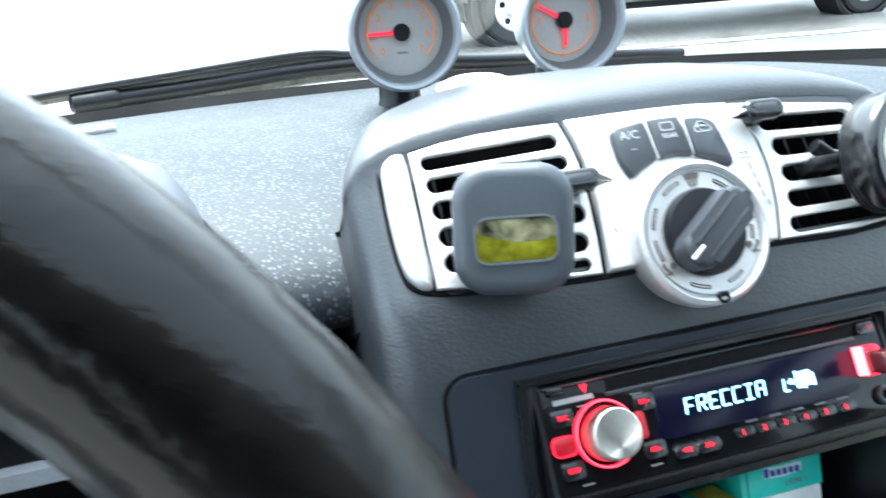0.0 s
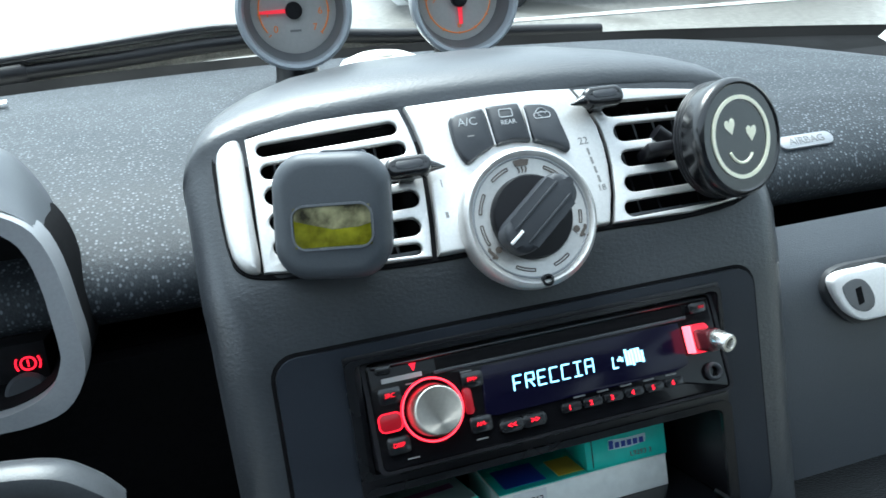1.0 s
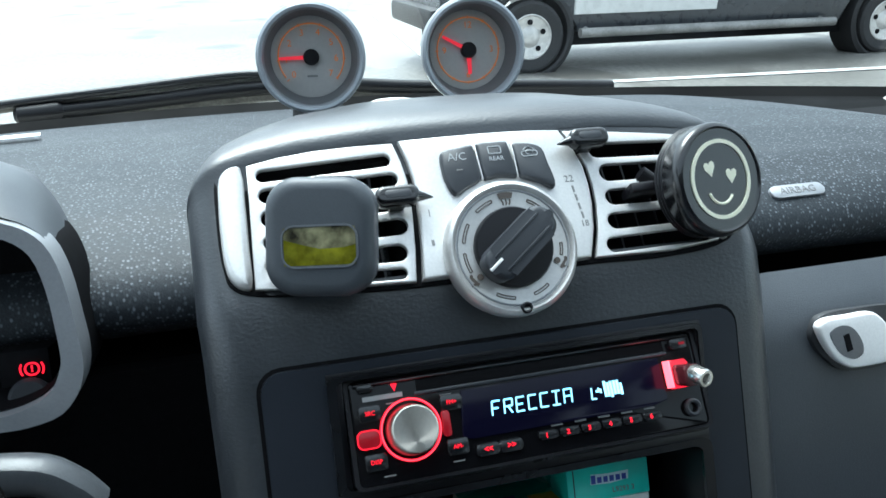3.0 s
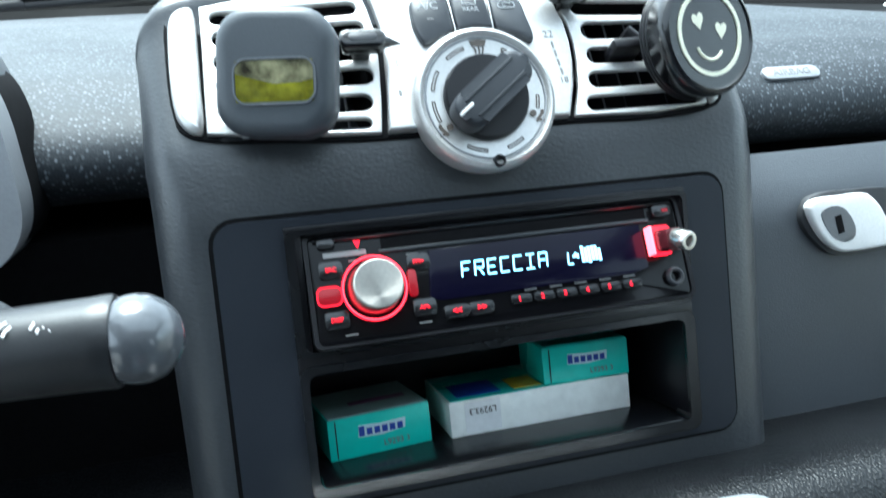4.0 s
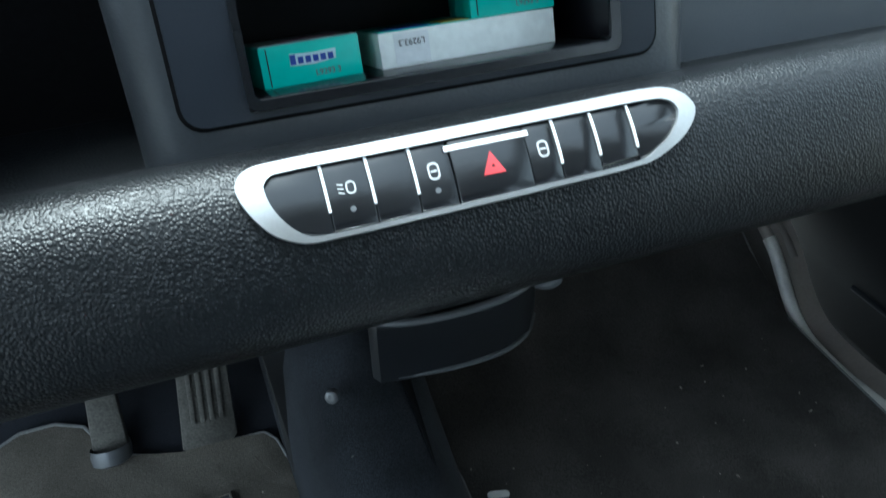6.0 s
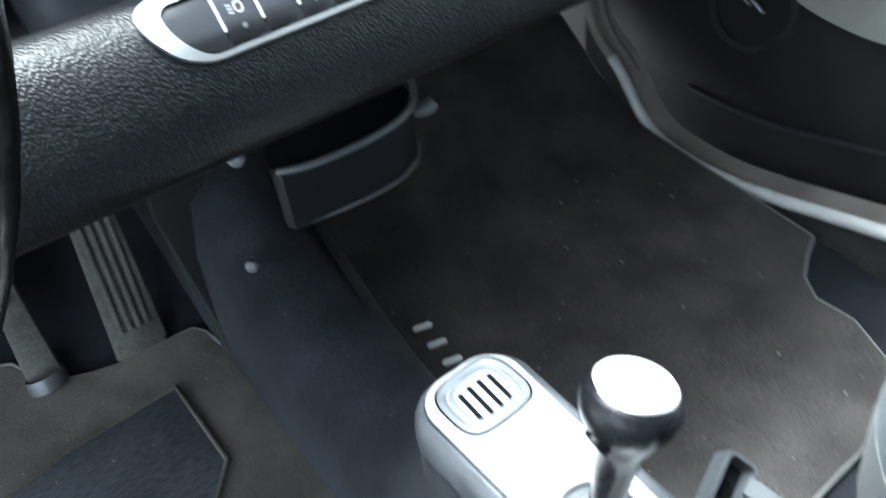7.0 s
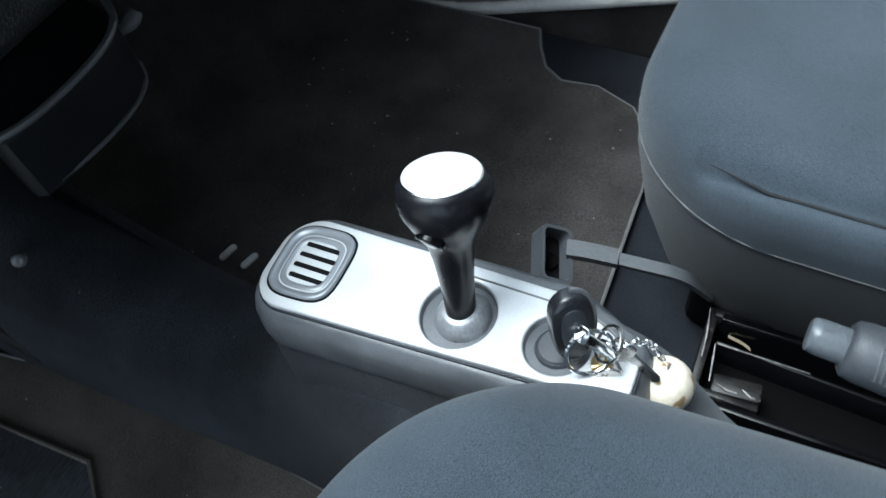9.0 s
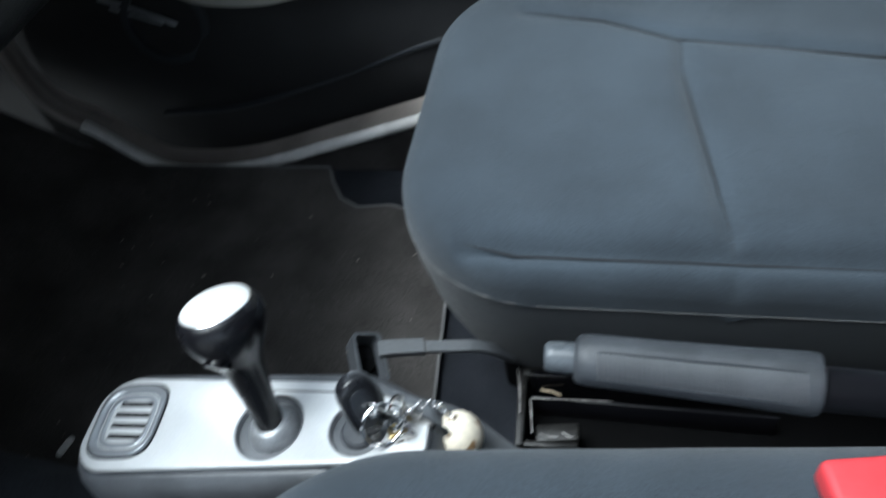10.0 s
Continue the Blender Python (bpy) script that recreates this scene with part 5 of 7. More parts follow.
POD_HOOD = pod([(0.0, -0.0500), (0.06, -0.0500), (0.1025, -0.0495), (0.116, -0.0490), (0.128, -0.0450), (0.1355, -0.0340), (0.1385, -0.0185), (0.1385, -0.0020), (0.1370, 0.0180), (0.1335, 0.0360), (0.1275, 0.0520), (0.1165, 0.0660), (0.070, 0.0820), (0.0, 0.0860)])


def between(k, size=1.0):
    """The hood's outline on its way from the rim to its widest part."""
    return [((x + (u - x) * k) * size, (y + (v - y) * k) * size) for (x, y), (u, v) in zip(POD_OUT, POD_HOOD)]


part("hood", loft(CL, [(between(0.0, 0.995), -0.016), (between(0.0, 0.998), -0.006), (between(0.08), -0.0035), (between(0.25), -0.0060), (between(0.5), -0.0140), (between(0.78), -0.0270), (between(1.0), -0.0450), (between(1.0, 0.985), -0.065), (between(1.0, 0.90), -0.11)], False), mat("satin_hood_plastic", (0.085, 0.094, 0.106), 0.46, spec=0.4, grain=1200, bump=0.1, var=0.06, stain=0.1), clus, "smooth slate grey hood", 70)
part("rim", ring(CL, POD_OUT, POD_IN, -0.016, 0.004, 0.0028), SILVER_DARK, clus, "silver-grey rim", 60)
# Matt black well and backing put the pod's inner darkness into the colour.
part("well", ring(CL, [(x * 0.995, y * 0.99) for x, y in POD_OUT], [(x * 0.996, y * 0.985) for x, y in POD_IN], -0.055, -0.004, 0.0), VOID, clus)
part("dial_backing", prism(CL, [(x * 0.99, y * 0.98) for x, y in POD_OUT], -0.06, -0.055, 0.0), VOID, clus)
wl_m = facing((-0.2358, 0.3180, 0.6354), (0, -1, 0.3)) @ Matrix.Diagonal((0.66, 0.66, 1, 1))
part("warning_light", merged(ring(wl_m, rr(0.0105, 0.0098, 0.0046, 0, 0, 6), rr(0.008, 0.0073, 0.0034, 0, 0, 6), 0, 0.0006), box(wl_m, -0.0006, 0.0006, -0.0005, 0.0026, 0, 0.0006, 0.0), box(wl_m, -0.0006, 0.0006, -0.0022, -0.0012, 0, 0.0006, 0.0),
     tube([wl_m @ Vector((-0.0078 + 0.0012 * abs(q / 3) ** 2, 0.0042 * q / 3, 0.0004)) for q in range(-3, 4)], 0.0005, 5), tube([wl_m @ Vector((0.0078 - 0.0012 * abs(q / 3) ** 2, 0.0042 * q / 3, 0.0004)) for q in range(-3, 4)], 0.0005, 5)), RED_GLOW, clus, "lit red brake warning sign")
part("light_plate", box(wl_m, -0.022, 0.012, -0.012, 0.014, -0.040, -0.0005, 0.001), VOID, clus)
part("reset_knob", lathe(facing((-0.238, 0.315, 0.6215), (0, -1, 0.5)), [(0.010, -0.006), (0.0098, 0.003), (0.008, 0.0045), (0, 0.0045)], 24), BUTTON, clus, "dark round reset knob")

# ---- steering wheel, column and stalk ----
WT = radians(23.2)
WHEEL = axes_at((-0.361, 0.049, 0.662), (1, 0, 0), (0, math.sin(WT), math.cos(WT)), (0, -math.cos(WT), math.sin(WT)))
wheel = thing("steering_wheel", (-0.361, 0.12, 0.62), "black leather steering wheel with three spokes", "steering wheel")
part("rim", tube([WHEEL @ Vector((0.19 * math.cos(2 * math.pi * i / 72), 0.19 * math.sin(2 * math.pi * i / 72), 0)) for i in range(72)], 0.0152, 16, closed=True), mat("smooth_black_leather", (0.0030, 0.0027, 0.0026), 0.22, spec=0.36, grain=170, bump=0.5, var=0.3, stain=0.6, stain_scale=38), wheel, "padded leather rim")
part("airbag_cover", prism(WHEEL, rr(0.15, 0.12, 0.045, 0, -0.01, 8), -0.045, -0.012, 0.012, 4), SOFT, wheel)
for a in (8, 172, 270):
    d = WHEEL @ Vector((0.06 * math.cos(radians(a)), 0.06 * math.sin(radians(a)) - 0.01, -0.035))
    e = WHEEL @ Vector((0.186 * math.cos(radians(a)), 0.186 * math.sin(radians(a)), -0.004))
    part("spoke", tube([d, (d + e) / 2, e], [0.018, 0.014, 0.013], 10, flat=0.55), SILVER_DARK if a < 200 else SOFT, wheel)
col = thing("steering_column", (-0.361, 0.25, 0.58), "dark steering column shroud with control stalks", "steering column")
part("shroud", prism(WHEEL, rr(0.11, 0.10, 0.03, 0, -0.02, 6), -0.28, -0.055, 0.006, 3), SOFT, col)
BALL = Vector((-0.1464, 0.1440, 0.6610))
st = part("stalk", tube([(-0.31, 0.160, 0.650), (-0.26, 0.156, 0.654), (-0.20, 0.1495, 0.6585), (-0.1560, 0.1452, 0.6606), (-0.1522, 0.1448, 0.6608), (-0.1510, 0.1447, 0.6608)], [0.0096, 0.0106, 0.0113, 0.0121, 0.0123, 0.0118], 28), mat("dark_stalk_plastic", (0.016, 0.0175, 0.020), 0.36, grain=900, bump=0.1, var=0.06, stain=0.1), col, "dark wiper stalk with white symbols")
part("stalk_end", lathe(facing(BALL, (0.99, -0.09, 0.03)), [(0.0098, -0.0100), (0.0092, -0.0088)] + [(0.0119 * math.sin(radians(q)), -0.0119 * math.cos(radians(q))) for q in range(48, 181, 11)] + [(0.0, 0.0119)], 32), mat("grey_satin_ball", (0.085, 0.092, 0.104), 0.13, 0.0, spec=0.9, grain=900, var=0.05, stain=0.08), st, "grey satin ball end", 50)
part("switch_bracket", tube(smooth_path([(-0.33, 0.25, 0.622), (-0.27, 0.248, 0.628), (-0.225, 0.244, 0.6275), (-0.210, 0.242, 0.620), (-0.203, 0.242, 0.610)], 4), 0.0085, 12, flat=1.3), mat("grey_bracket_plastic", (0.06, 0.065, 0.072), 0.4, grain=900, bump=0.2, var=0.08, stain=0.15), col, "grey moulded bracket")
for x in (-0.1765, -0.1660):
    for k in range(4):
        c = Vector((x, 0.1465, 0.6600)) + Vector((0, -0.45 - 0.12 * (k % 2), 0.89)).normalized() * 0.0116
        part("stalk_mark", tube([c + Vector((-0.0034 + 0.0015 * k, -0.0018, -0.0006)), c + Vector((-0.0026 + 0.0014 * k, 0.0, 0.0001)), c + Vector((-0.0012 + 0.0013 * k, 0.0018, 0.0003))], 0.00036, 5), WHITE_INK, st)
part("stalk", tube([(-0.41, 0.158, 0.652), (-0.47, 0.152, 0.659), (-0.54, 0.146, 0.663)], [0.010, 0.0125, 0.0142], 16), SWITCH, col)

# ---- switch strip on the lower shelf ----
ST = facing((-0.0075, 0.1605, 0.5135), (0, -0.70, 0.714))
strip = thing("switch_strip", (-0.0075, 0.165, 0.51), "silver-rimmed black switch strip with a red hazard triangle", "switch panel")


BOAT_OUT = round_loop([(-0.1095, 0.0100), (-0.1062, 0.0160), (-0.0985, 0.0186), (-0.05, 0.0190), (0.0, 0.0192), (0.05, 0.0196), (0.0875, 0.0192), (0.0985, 0.0150), (0.1035, 0.0060), (0.0960, -0.0045), (0.0835, -0.0115), (0.0715, -0.0150), (0.02, -0.0165), (-0.03, -0.0172), (-0.0753, -0.0175), (-0.0870, -0.0168), (-0.0985, -0.0112), (-0.1065, -0.0005)], 4)
BOAT_IN = round_loop([(-0.0985, 0.0085), (-0.0965, 0.0120), (-0.0925, 0.0136), (-0.05, 0.0138), (0.0, 0.0140), (0.05, 0.0142), (0.0855, 0.0138), (0.0925, 0.0110), (0.0942, 0.0055), (0.0880, -0.0035), (0.0790, -0.0092), (0.0700, -0.0130), (0.02, -0.0144), (-0.03, -0.0151), (-0.0750, -0.0154), (-0.0845, -0.0146), (-0.0915, -0.0092), (-0.0968, -0.0005)], 4)


def rows_cut(bm):
    """Slices a key across so that it can follow the roll."""
    for y in (-0.010, -0.006, -0.002, 0.002, 0.006, 0.010):
        bmesh.ops.bisect_plane(bm, geom=bm.verts[:] + bm.edges[:] + bm.faces[:], plane_co=ST @ Vector((0, y, 0)), plane_no=ST.to_3x3() @ Vector((0, 1, 0)))
    return bm


def bent(bm):
    """Rolls the strip's lower half over the shelf's edge."""
    inv = ST.inverted()
    for v in bm.verts:
        p = inv @ v.co
        p.z -= 6.5 * p.y * p.y
        v.co = ST @ p
    return bm


part("rim", bent(ring(ST, BOAT_OUT, BOAT_IN, -0.014, 0.0046, 0.0018)), mat("satin_strip_silver", (0.54, 0.545, 0.55), 0.32, 0.75, grain=700, bump=0.06, var=0.04, stain=0.1), strip, "satin silver rim", 60)
for k in range(9):
    edges_x = [-0.0985, -0.0746, -0.0552, -0.0362, -0.0190, 0.0165, 0.0312, 0.0505, 0.0697, 0.0945]
    x0, x1 = edges_x[k] + 0.0002, edges_x[k + 1] - 0.0002
    inside = [(x, y) for x, y in BOAT_IN]
    lo, hi = -0.0148 + (0.003 if k == 7 else 0), 0.0139
    if k == 0:
        outl = [(x1, lo)] + [p for p in sorted([q for q in inside if q[0] < x1], key=lambda p: p[1])] + [(x1, hi)]
    elif k == 8:
        outl = [(x0, hi)] + sorted([q for q in inside if q[0] > x0], key=lambda p: -p[1]) + [(x0, -0.0128)]
    else:
        outl = [(x0, lo), (x1, lo + (0.0012 if k == 7 else 0)), (x1, hi), (x0, hi)]
    if k == 0:
        outl = outl[::-1]
    sw = part("switch", bent(rows_cut(prism(ST, outl, -0.012, 0.0026 + (0.0006 if k == 4 else 0), 0.0005))), SWITCH, strip, "", 50)
    if k == 4:
        part("hazard_triangle", bent(ring(at(ST, -0.0010, -0.001, 0.0033), [(0.0, 0.0062), (-0.0052, -0.0040), (0.0052, -0.0040)], [(0, 0.0008), (-0.0009, -0.0010), (0.0009, -0.0010)], 0, 0.0003)), RED_PLASTIC, sw, "red triangle")
        part("lock_bar", bent(box(at(ST, -0.0012, 0.0100, 0.0032), -0.0198, 0.0198, -0.0013, 0.0012, 0, 0.0004, 0.0)), WHITE_INK, sw)
    if k in (3, 5):
        part("seat_icon", bent(merged(ring(at(ST, (x0 + x1) / 2, 0.0015, 0.0027), rr(0.0052, 0.0078, 0.0022), rr(0.0036, 0.006, 0.0015), 0, 0.0003), box(at(ST, (x0 + x1) / 2, 0.0015, 0.0027), -0.0014, 0.0014, -0.0004, 0.0004, 0, 0.0003, 0.0))), ICON_INK, sw)
    if k == 1:
        part("lamp_icon", bent(merged(ring(at(ST, (x0 + x1) / 2 + 0.001, 0.002, 0.0027), rr(0.0042, 0.0056, 0.0019), rr(0.0028, 0.0042, 0.0012), 0, 0.0003), *[box(at(ST, (x0 + x1) / 2 - 0.0032, 0.002 + 0.0018 * q, 0.0027, -15), -0.0014, 0.0012, -0.0003, 0.0003, 0, 0.0003, 0.0) for q in (-1, 0, 1)])), ICON_INK, sw)
    if k in (1, 3):
        part("pilot_lamp", bent(lathe(at(ST, (x0 + x1) / 2, -0.0070, 0.0024), [(0.0013, 0), (0.0013, 0.0006), (0, 0.0006)], 10)), GAUGE_RIM, sw)
for x in (-0.0746, -0.0552, -0.0362, 0.0312, 0.0505, 0.0697):
    part("divider", bent(rows_cut(box(at(ST, x, 0.0040, 0.0024), -0.0006, 0.0006, -0.0108, 0.0098, 0, 0.0010, 0.0))), WHITE_INK, strip, "white divider line")

# ---- tunnel ----
TUN = [(-0.099, -0.004), (-0.094, 0.045), (-0.083, 0.085), (-0.064, 0.112), (-0.035, 0.124), (0.0, 0.120), (0.020, 0.095), (0.036, 0.045), (0.046, -0.004)]


def tunnel_point(i, y):
    x, z = TUN[int(i)]
    lift = 1.0 + (0.9 * max(0.0, y - 0.22) / 0.3 if y < 0.6 else 1.1) + 0.92 * max(0.0, min(1.0, (0.12 - y) / 0.07))
    wide = 0.022 * max(0.0, y - 0.10) / 0.35
    return (x - wide * (x < -0.06) + 0.03 * max(0, y - 0.3) * (x > 0), y, z * lift + floor_z(y) * 0.4)


tun = part("tunnel", sheet(tunnel_point, list(range(len(TUN))), arange(-0.98, 0.86, 50)), CARPET_BLUE, smooth=70)
tagged(tun, "dark blue-grey carpeted centre tunnel with specks of lint", "tunnel", kind="structure")
for p in ((-0.072, 0.262, 0.36), (-0.071, 0.345, 0.176)):
    b = part("bolt", lathe(facing(p, (-0.45, -0.8, 0.4)), [(0.0062, -0.006), (0.0062, 0.001), (0.005, 0.002), (0.002, 0.0022), (0, 0.0014)], 14), GAUGE_RIM)
    tagged(b, "small grey screw head in the dark footwell trim", "screw", group="footwell screws")
post = part("tunnel_trim", merged(prism(axes_at((-0.072, 0.375, 0.0), (1, 0, 0), (0, 0.35, 0.93), (0, -0.93, 0.35)), [(-0.045, 0.03), (0.032, 0.03), (0.03, 0.20), (0.02, 0.42), (-0.04, 0.42), (-0.05, 0.20)], -0.03, 0.0, 0.006, 3)), DOOR)
tagged(post, "black plastic trim rising from the tunnel to the dash", "trim", kind="structure")


def crest_gap(u, y):
    """A tapering strip just above the tunnel's crest; u runs across it."""
    f = min(1.0, max(0.0, (y - 0.272) / 0.10))
    q = 4.98 + (u - 0.5) * 0.40 * f
    a, b = Vector(tunnel_point(int(q), y)), Vector(tunnel_point(int(q) + 1, y))
    return a.lerp(b, q - int(q)) + Vector((0, -0.0012, 0.0022))


# Black strip over the carpet stands for the dark crease beside the mat.
slot = part("crease_shade", thick(sheet(crest_gap, [0.0, 0.25, 0.5, 0.75, 1.0], arange(0.272, 0.395, 14)), 0.0016, (0, 0, -1)), VOID)
tagged(slot, "black strip painting the shaded crease between carpet and floor mat", "gap", kind="structure")

# drawer-like holder under the dash
cup = thing("under_dash_holder", (0.02, 0.33, 0.27), "black fold-out holder under the dash with a highlit lip", "holder")
plan = [(-0.040, 0.30), (-0.0455, 0.282), (-0.0470, 0.273), (-0.043, 0.266), (-0.02, 0.262), (0.02, 0.259), (0.055, 0.262), (0.078, 0.272), (0.092, 0.292), (0.096, 0.33), (0.096, 0.40), (0.006, 0.40)]
part("body", prism(pose(0, 0, 0, 0, 0, 0), plan, 0.262, 0.318, 0.004, 3), HOLDER, cup)
# Grey bars on the lip and lower edge paint their thin highlights.
part("lip", tube(smooth_path([(-0.044, 0.272, 0.319), (-0.02, 0.262, 0.320), (0.02, 0.258, 0.321), (0.055, 0.261, 0.322), (0.078, 0.271, 0.324), (0.091, 0.289, 0.328), (0.094, 0.30, 0.345)], 4), 0.0030, 8), GAUGE_RIM, cup, "grey lip painting the edge highlight")
part("tab", tube(smooth_path([(0.086, 0.288, 0.303), (0.092, 0.285, 0.303), (0.099, 0.283, 0.305), (0.105, 0.282, 0.309)], 3), [0.0050, 0.0052, 0.0056, 0.0060, 0.0066, 0.0070, 0.0072, 0.0070, 0.0066, 0.0055], 10, flat=0.6), GAUGE_RIM, cup, "small worn catch")
part("lower_edge", tube(smooth_path([(-0.03, 0.2655, 0.2645), (0.0, 0.2605, 0.2645), (0.03, 0.2590, 0.265), (0.055, 0.2615, 0.2655), (0.076, 0.271, 0.2665), (0.090, 0.289, 0.267)], 4), 0.0019, 8), GAUGE_RIM, cup)
part("hanger", box(ID, 0.012, 0.09, 0.33, 0.41, 0.318, 0.39, 0.004), HOLDER, cup)
cup.location.z += 0.007

# ---- floor mats ----
mat_plan = [(0.048, 0.62), (0.30, 0.66), (0.528, 0.60), (0.530, 0.125), (0.500, 0.112), (0.468, 0.092), (0.452, 0.065), (0.457, 0.02), (0.438, -0.030), (0.395, -0.064), (0.324, -0.078), (0.17, -0.088), (0.05, -0.092)]


def flat_mat(plan, name, material, label, rim, h=0.006):
    t = thing(name, (sum(p[0] for p in plan) / len(plan), sum(p[1] for p in plan) / len(plan), 0), label, "floor mat")
    bm = prism(ID, plan, 0.0, h, 0.002)
    bmesh.ops.triangulate(bm, faces=[f for f in bm.faces if len(f.verts) > 4])
    bmesh.ops.subdivide_edges(bm, edges=[e for e in bm.edges if e.calc_length() > 0.06], cuts=4, use_grid_fill=True)
    for v in bm.verts:
        v.co.z += floor_z(v.co.y) + (0.004 * noise.noise(v.co * 7) if v.co.z > 0.003 else 0)
    part("mat_body", bm, material, t)
    path = []
    for (x0, y0), (x1, y1) in zip(plan, plan[1:] + plan[:1]):
        for k in range(8):
            x, y = x0 + (x1 - x0) * k / 8, y0 + (y1 - y0) * k / 8
            path.append(Vector((x, y, floor_z(y) + h - 0.001)))
    part("edging", tube(path, 0.0019, 6, closed=True), rim, t)
    return t


pm = flat_mat(mat_plan, "floor_mat", CARPET, "charcoal carpet mat with a stitched edge on the passenger floor", EDGE_THREAD)
# raised maker's mark: plain bright strokes, no letters
for i in range(5):
    y = 0.302 - 0.029 * i
    part("mark_bar", prism(pose(0.076, y, 0.009, 0, 0, -14), rr(0.023, 0.0075, 0.0036), 0, 0.003, 0.001), WHITE_INK, pm, "bright raised bar of a maker's mark")
drv_plan = [(-0.096, 0.16), (-0.1022, 0.30), (-0.1112, 0.378), (-0.1185, 0.428), (-0.125, 0.446), (-0.136, 0.4555), (-0.166, 0.4565), (-0.222, 0.4550), (-0.248, 0.462), (-0.272, 0.4685), (-0.290, 0.474), (-0.301, 0.488), (-0.313, 0.5055), (-0.340, 0.5145), (-0.375, 0.5145), (-0.44, 0.49), (-0.56, 0.45), (-0.58, -0.05), (-0.105, -0.08)]
dm = flat_mat(drv_plan, "floor_mat", CARPET_DUSTY, "dusty brown-grey carpet mat on the driver's floor", EDGE_THREAD)
part("heel_pad", prism(pose(0, 0, 0.0065), [(-0.172, 0.285), (-0.182, 0.400), (-0.30, 0.395), (-0.43, 0.36), (-0.44, 0.20), (-0.235, 0.205)], 0, 0.0035, 0.0015), HEEL, dm, "blue-grey ribbed heel pad")
part("pad_border", tube([(x, y, 0.0095) for x, y in ((-0.172, 0.285), (-0.182, 0.400), (-0.30, 0.395), (-0.43, 0.36), (-0.44, 0.20), (-0.235, 0.205))], 0.0028, 6, closed=True), CARPET_DUSTY, dm)

# ---- pedals ----
pa = thing("accelerator_pedal", (-0.185, 0.5, 0.0), "long dusty ribbed accelerator pedal", "pedal", group="pedals")
PM = axes_at((-0.192, 0.456, 0.022), (0.98, 0, 0.0), (0.11, 0.30, 0.945), (0, -0.95, 0.30))
part("plate", prism(PM, [(-0.030, 0.004), (-0.024, 0.0), (0.024, 0.0), (0.029, 0.006), (0.0215, 0.21), (-0.0225, 0.21)], -0.008, 0.0, 0.003), RUBBER, pa)
for i in range(4):
    part("rib", box(at(PM, -0.0150 + 0.0098 * i, 0.118, 0), -0.0026, 0.0026, -0.085, 0.085, -0.001, 0.0034, 0.0012), RUBBER, pa)
part("arm", tube([PM @ Vector((0, 0.10, -0.008)), (-0.17, 0.60, 0.22), (-0.17, 0.66, 0.36)], 0.008, 8), VOID, pa)
pb = thing("brake_pedal", (-0.285, 0.5, 0.0), "dusty brake pedal with a worn rubber foot", "pedal", group="pedals")
PB = axes_at((-0.2905, 0.474, 0.030), (0.98, 0, 0), (0.08, 0.30, 0.95), (0, -0.95, 0.30))
part("arm", prism(PB, [(-0.019, 0.0), (0.018, 0.0), (0.013, 0.15), (-0.010, 0.15)], -0.012, 0.0, 0.004), RUBBER, pb)
part("foot", lathe(PB @ pose(0, 0.004, 0.0, 78, 0, 0), [(0.0205, -0.008), (0.0215, 0.0), (0.0205, 0.008), (0.016, 0.011), (0, 0.011)], 22), GAUGE_RIM, pb, "grey worn foot")
part("bolt", lathe(at(PB, -0.004, 0.108, 0), [(0.0085, -0.002), (0.0085, 0.003), (0.006, 0.006), (0, 0.006)], 14), GAUGE_RIM, pb)
pc = part("footrest", prism(axes_at((-0.335, 0.52, 0.105), (0.97, 0.1, 0), (0, 0.35, 0.94), (0, -0.94, 0.35)), rr(0.115, 0.11, 0.045, 0, 0.03, 6), -0.012, 0.0, 0.005), RUBBER)
tagged(pc, "rounded dark pedal pad high in the driver's footwell", "pedal", group="pedals")

# ---- gear lever console ----
TS = math.atan2(0.0125, 0.104)
TR = axes_at((-0.0235, -0.04, 0.2865), (1, 0, 0), (0, math.cos(TS), -math.sin(TS)), (0, math.sin(TS), math.cos(TS)))
tray = thing("gear_console", (-0.0235, -0.04, 0.12), "silver gear lever console on the tunnel between the seats", "console")


def top_plan(g):
    """The silver plate's outline: square and rounded in front, tapering to the back."""
    return poly_round([(-0.0345 - g, 0.1195 + g, 0.023 + g), (0.0365 + g, 0.1215 + g, 0.025 + g), (0.0335 + g, -0.070 - 0.4 * g, 0.024 + g), (0.008, -0.1205 - g, 0.014 + g), (-0.0190 - g, -0.1215 - g, 0.010 + g)], 8)


def body_plan(g):
    """The console body round the plate; it flares towards the handbrake."""
    return poly_round([(-0.0395 - g, 0.1235 + g, 0.027 + g), (0.0420 + g, 0.1260 + g, 0.029 + g), (0.0435 + g, -0.070 - g, 0.045 + g), (0.0180, -0.1240 - g, 0.018 + g), (-0.0250 - g, -0.1240 - g, 0.014 + g)], 8)


LEVER_AT, LOCK_AT = (0.0010, -0.0155), (0.0015, -0.0760)
# Split off in a dark colour for the light's falloff below the shoulder.
part("skirt", loft(TR, [(body_plan(0.016), -0.19), (body_plan(0.0090), -0.09), (body_plan(0.0052), -0.045), (body_plan(0.0040), -0.030)]), CARPET_BLUE, tray, "dark skirt carrying the light's falloff below the shoulder", 60)
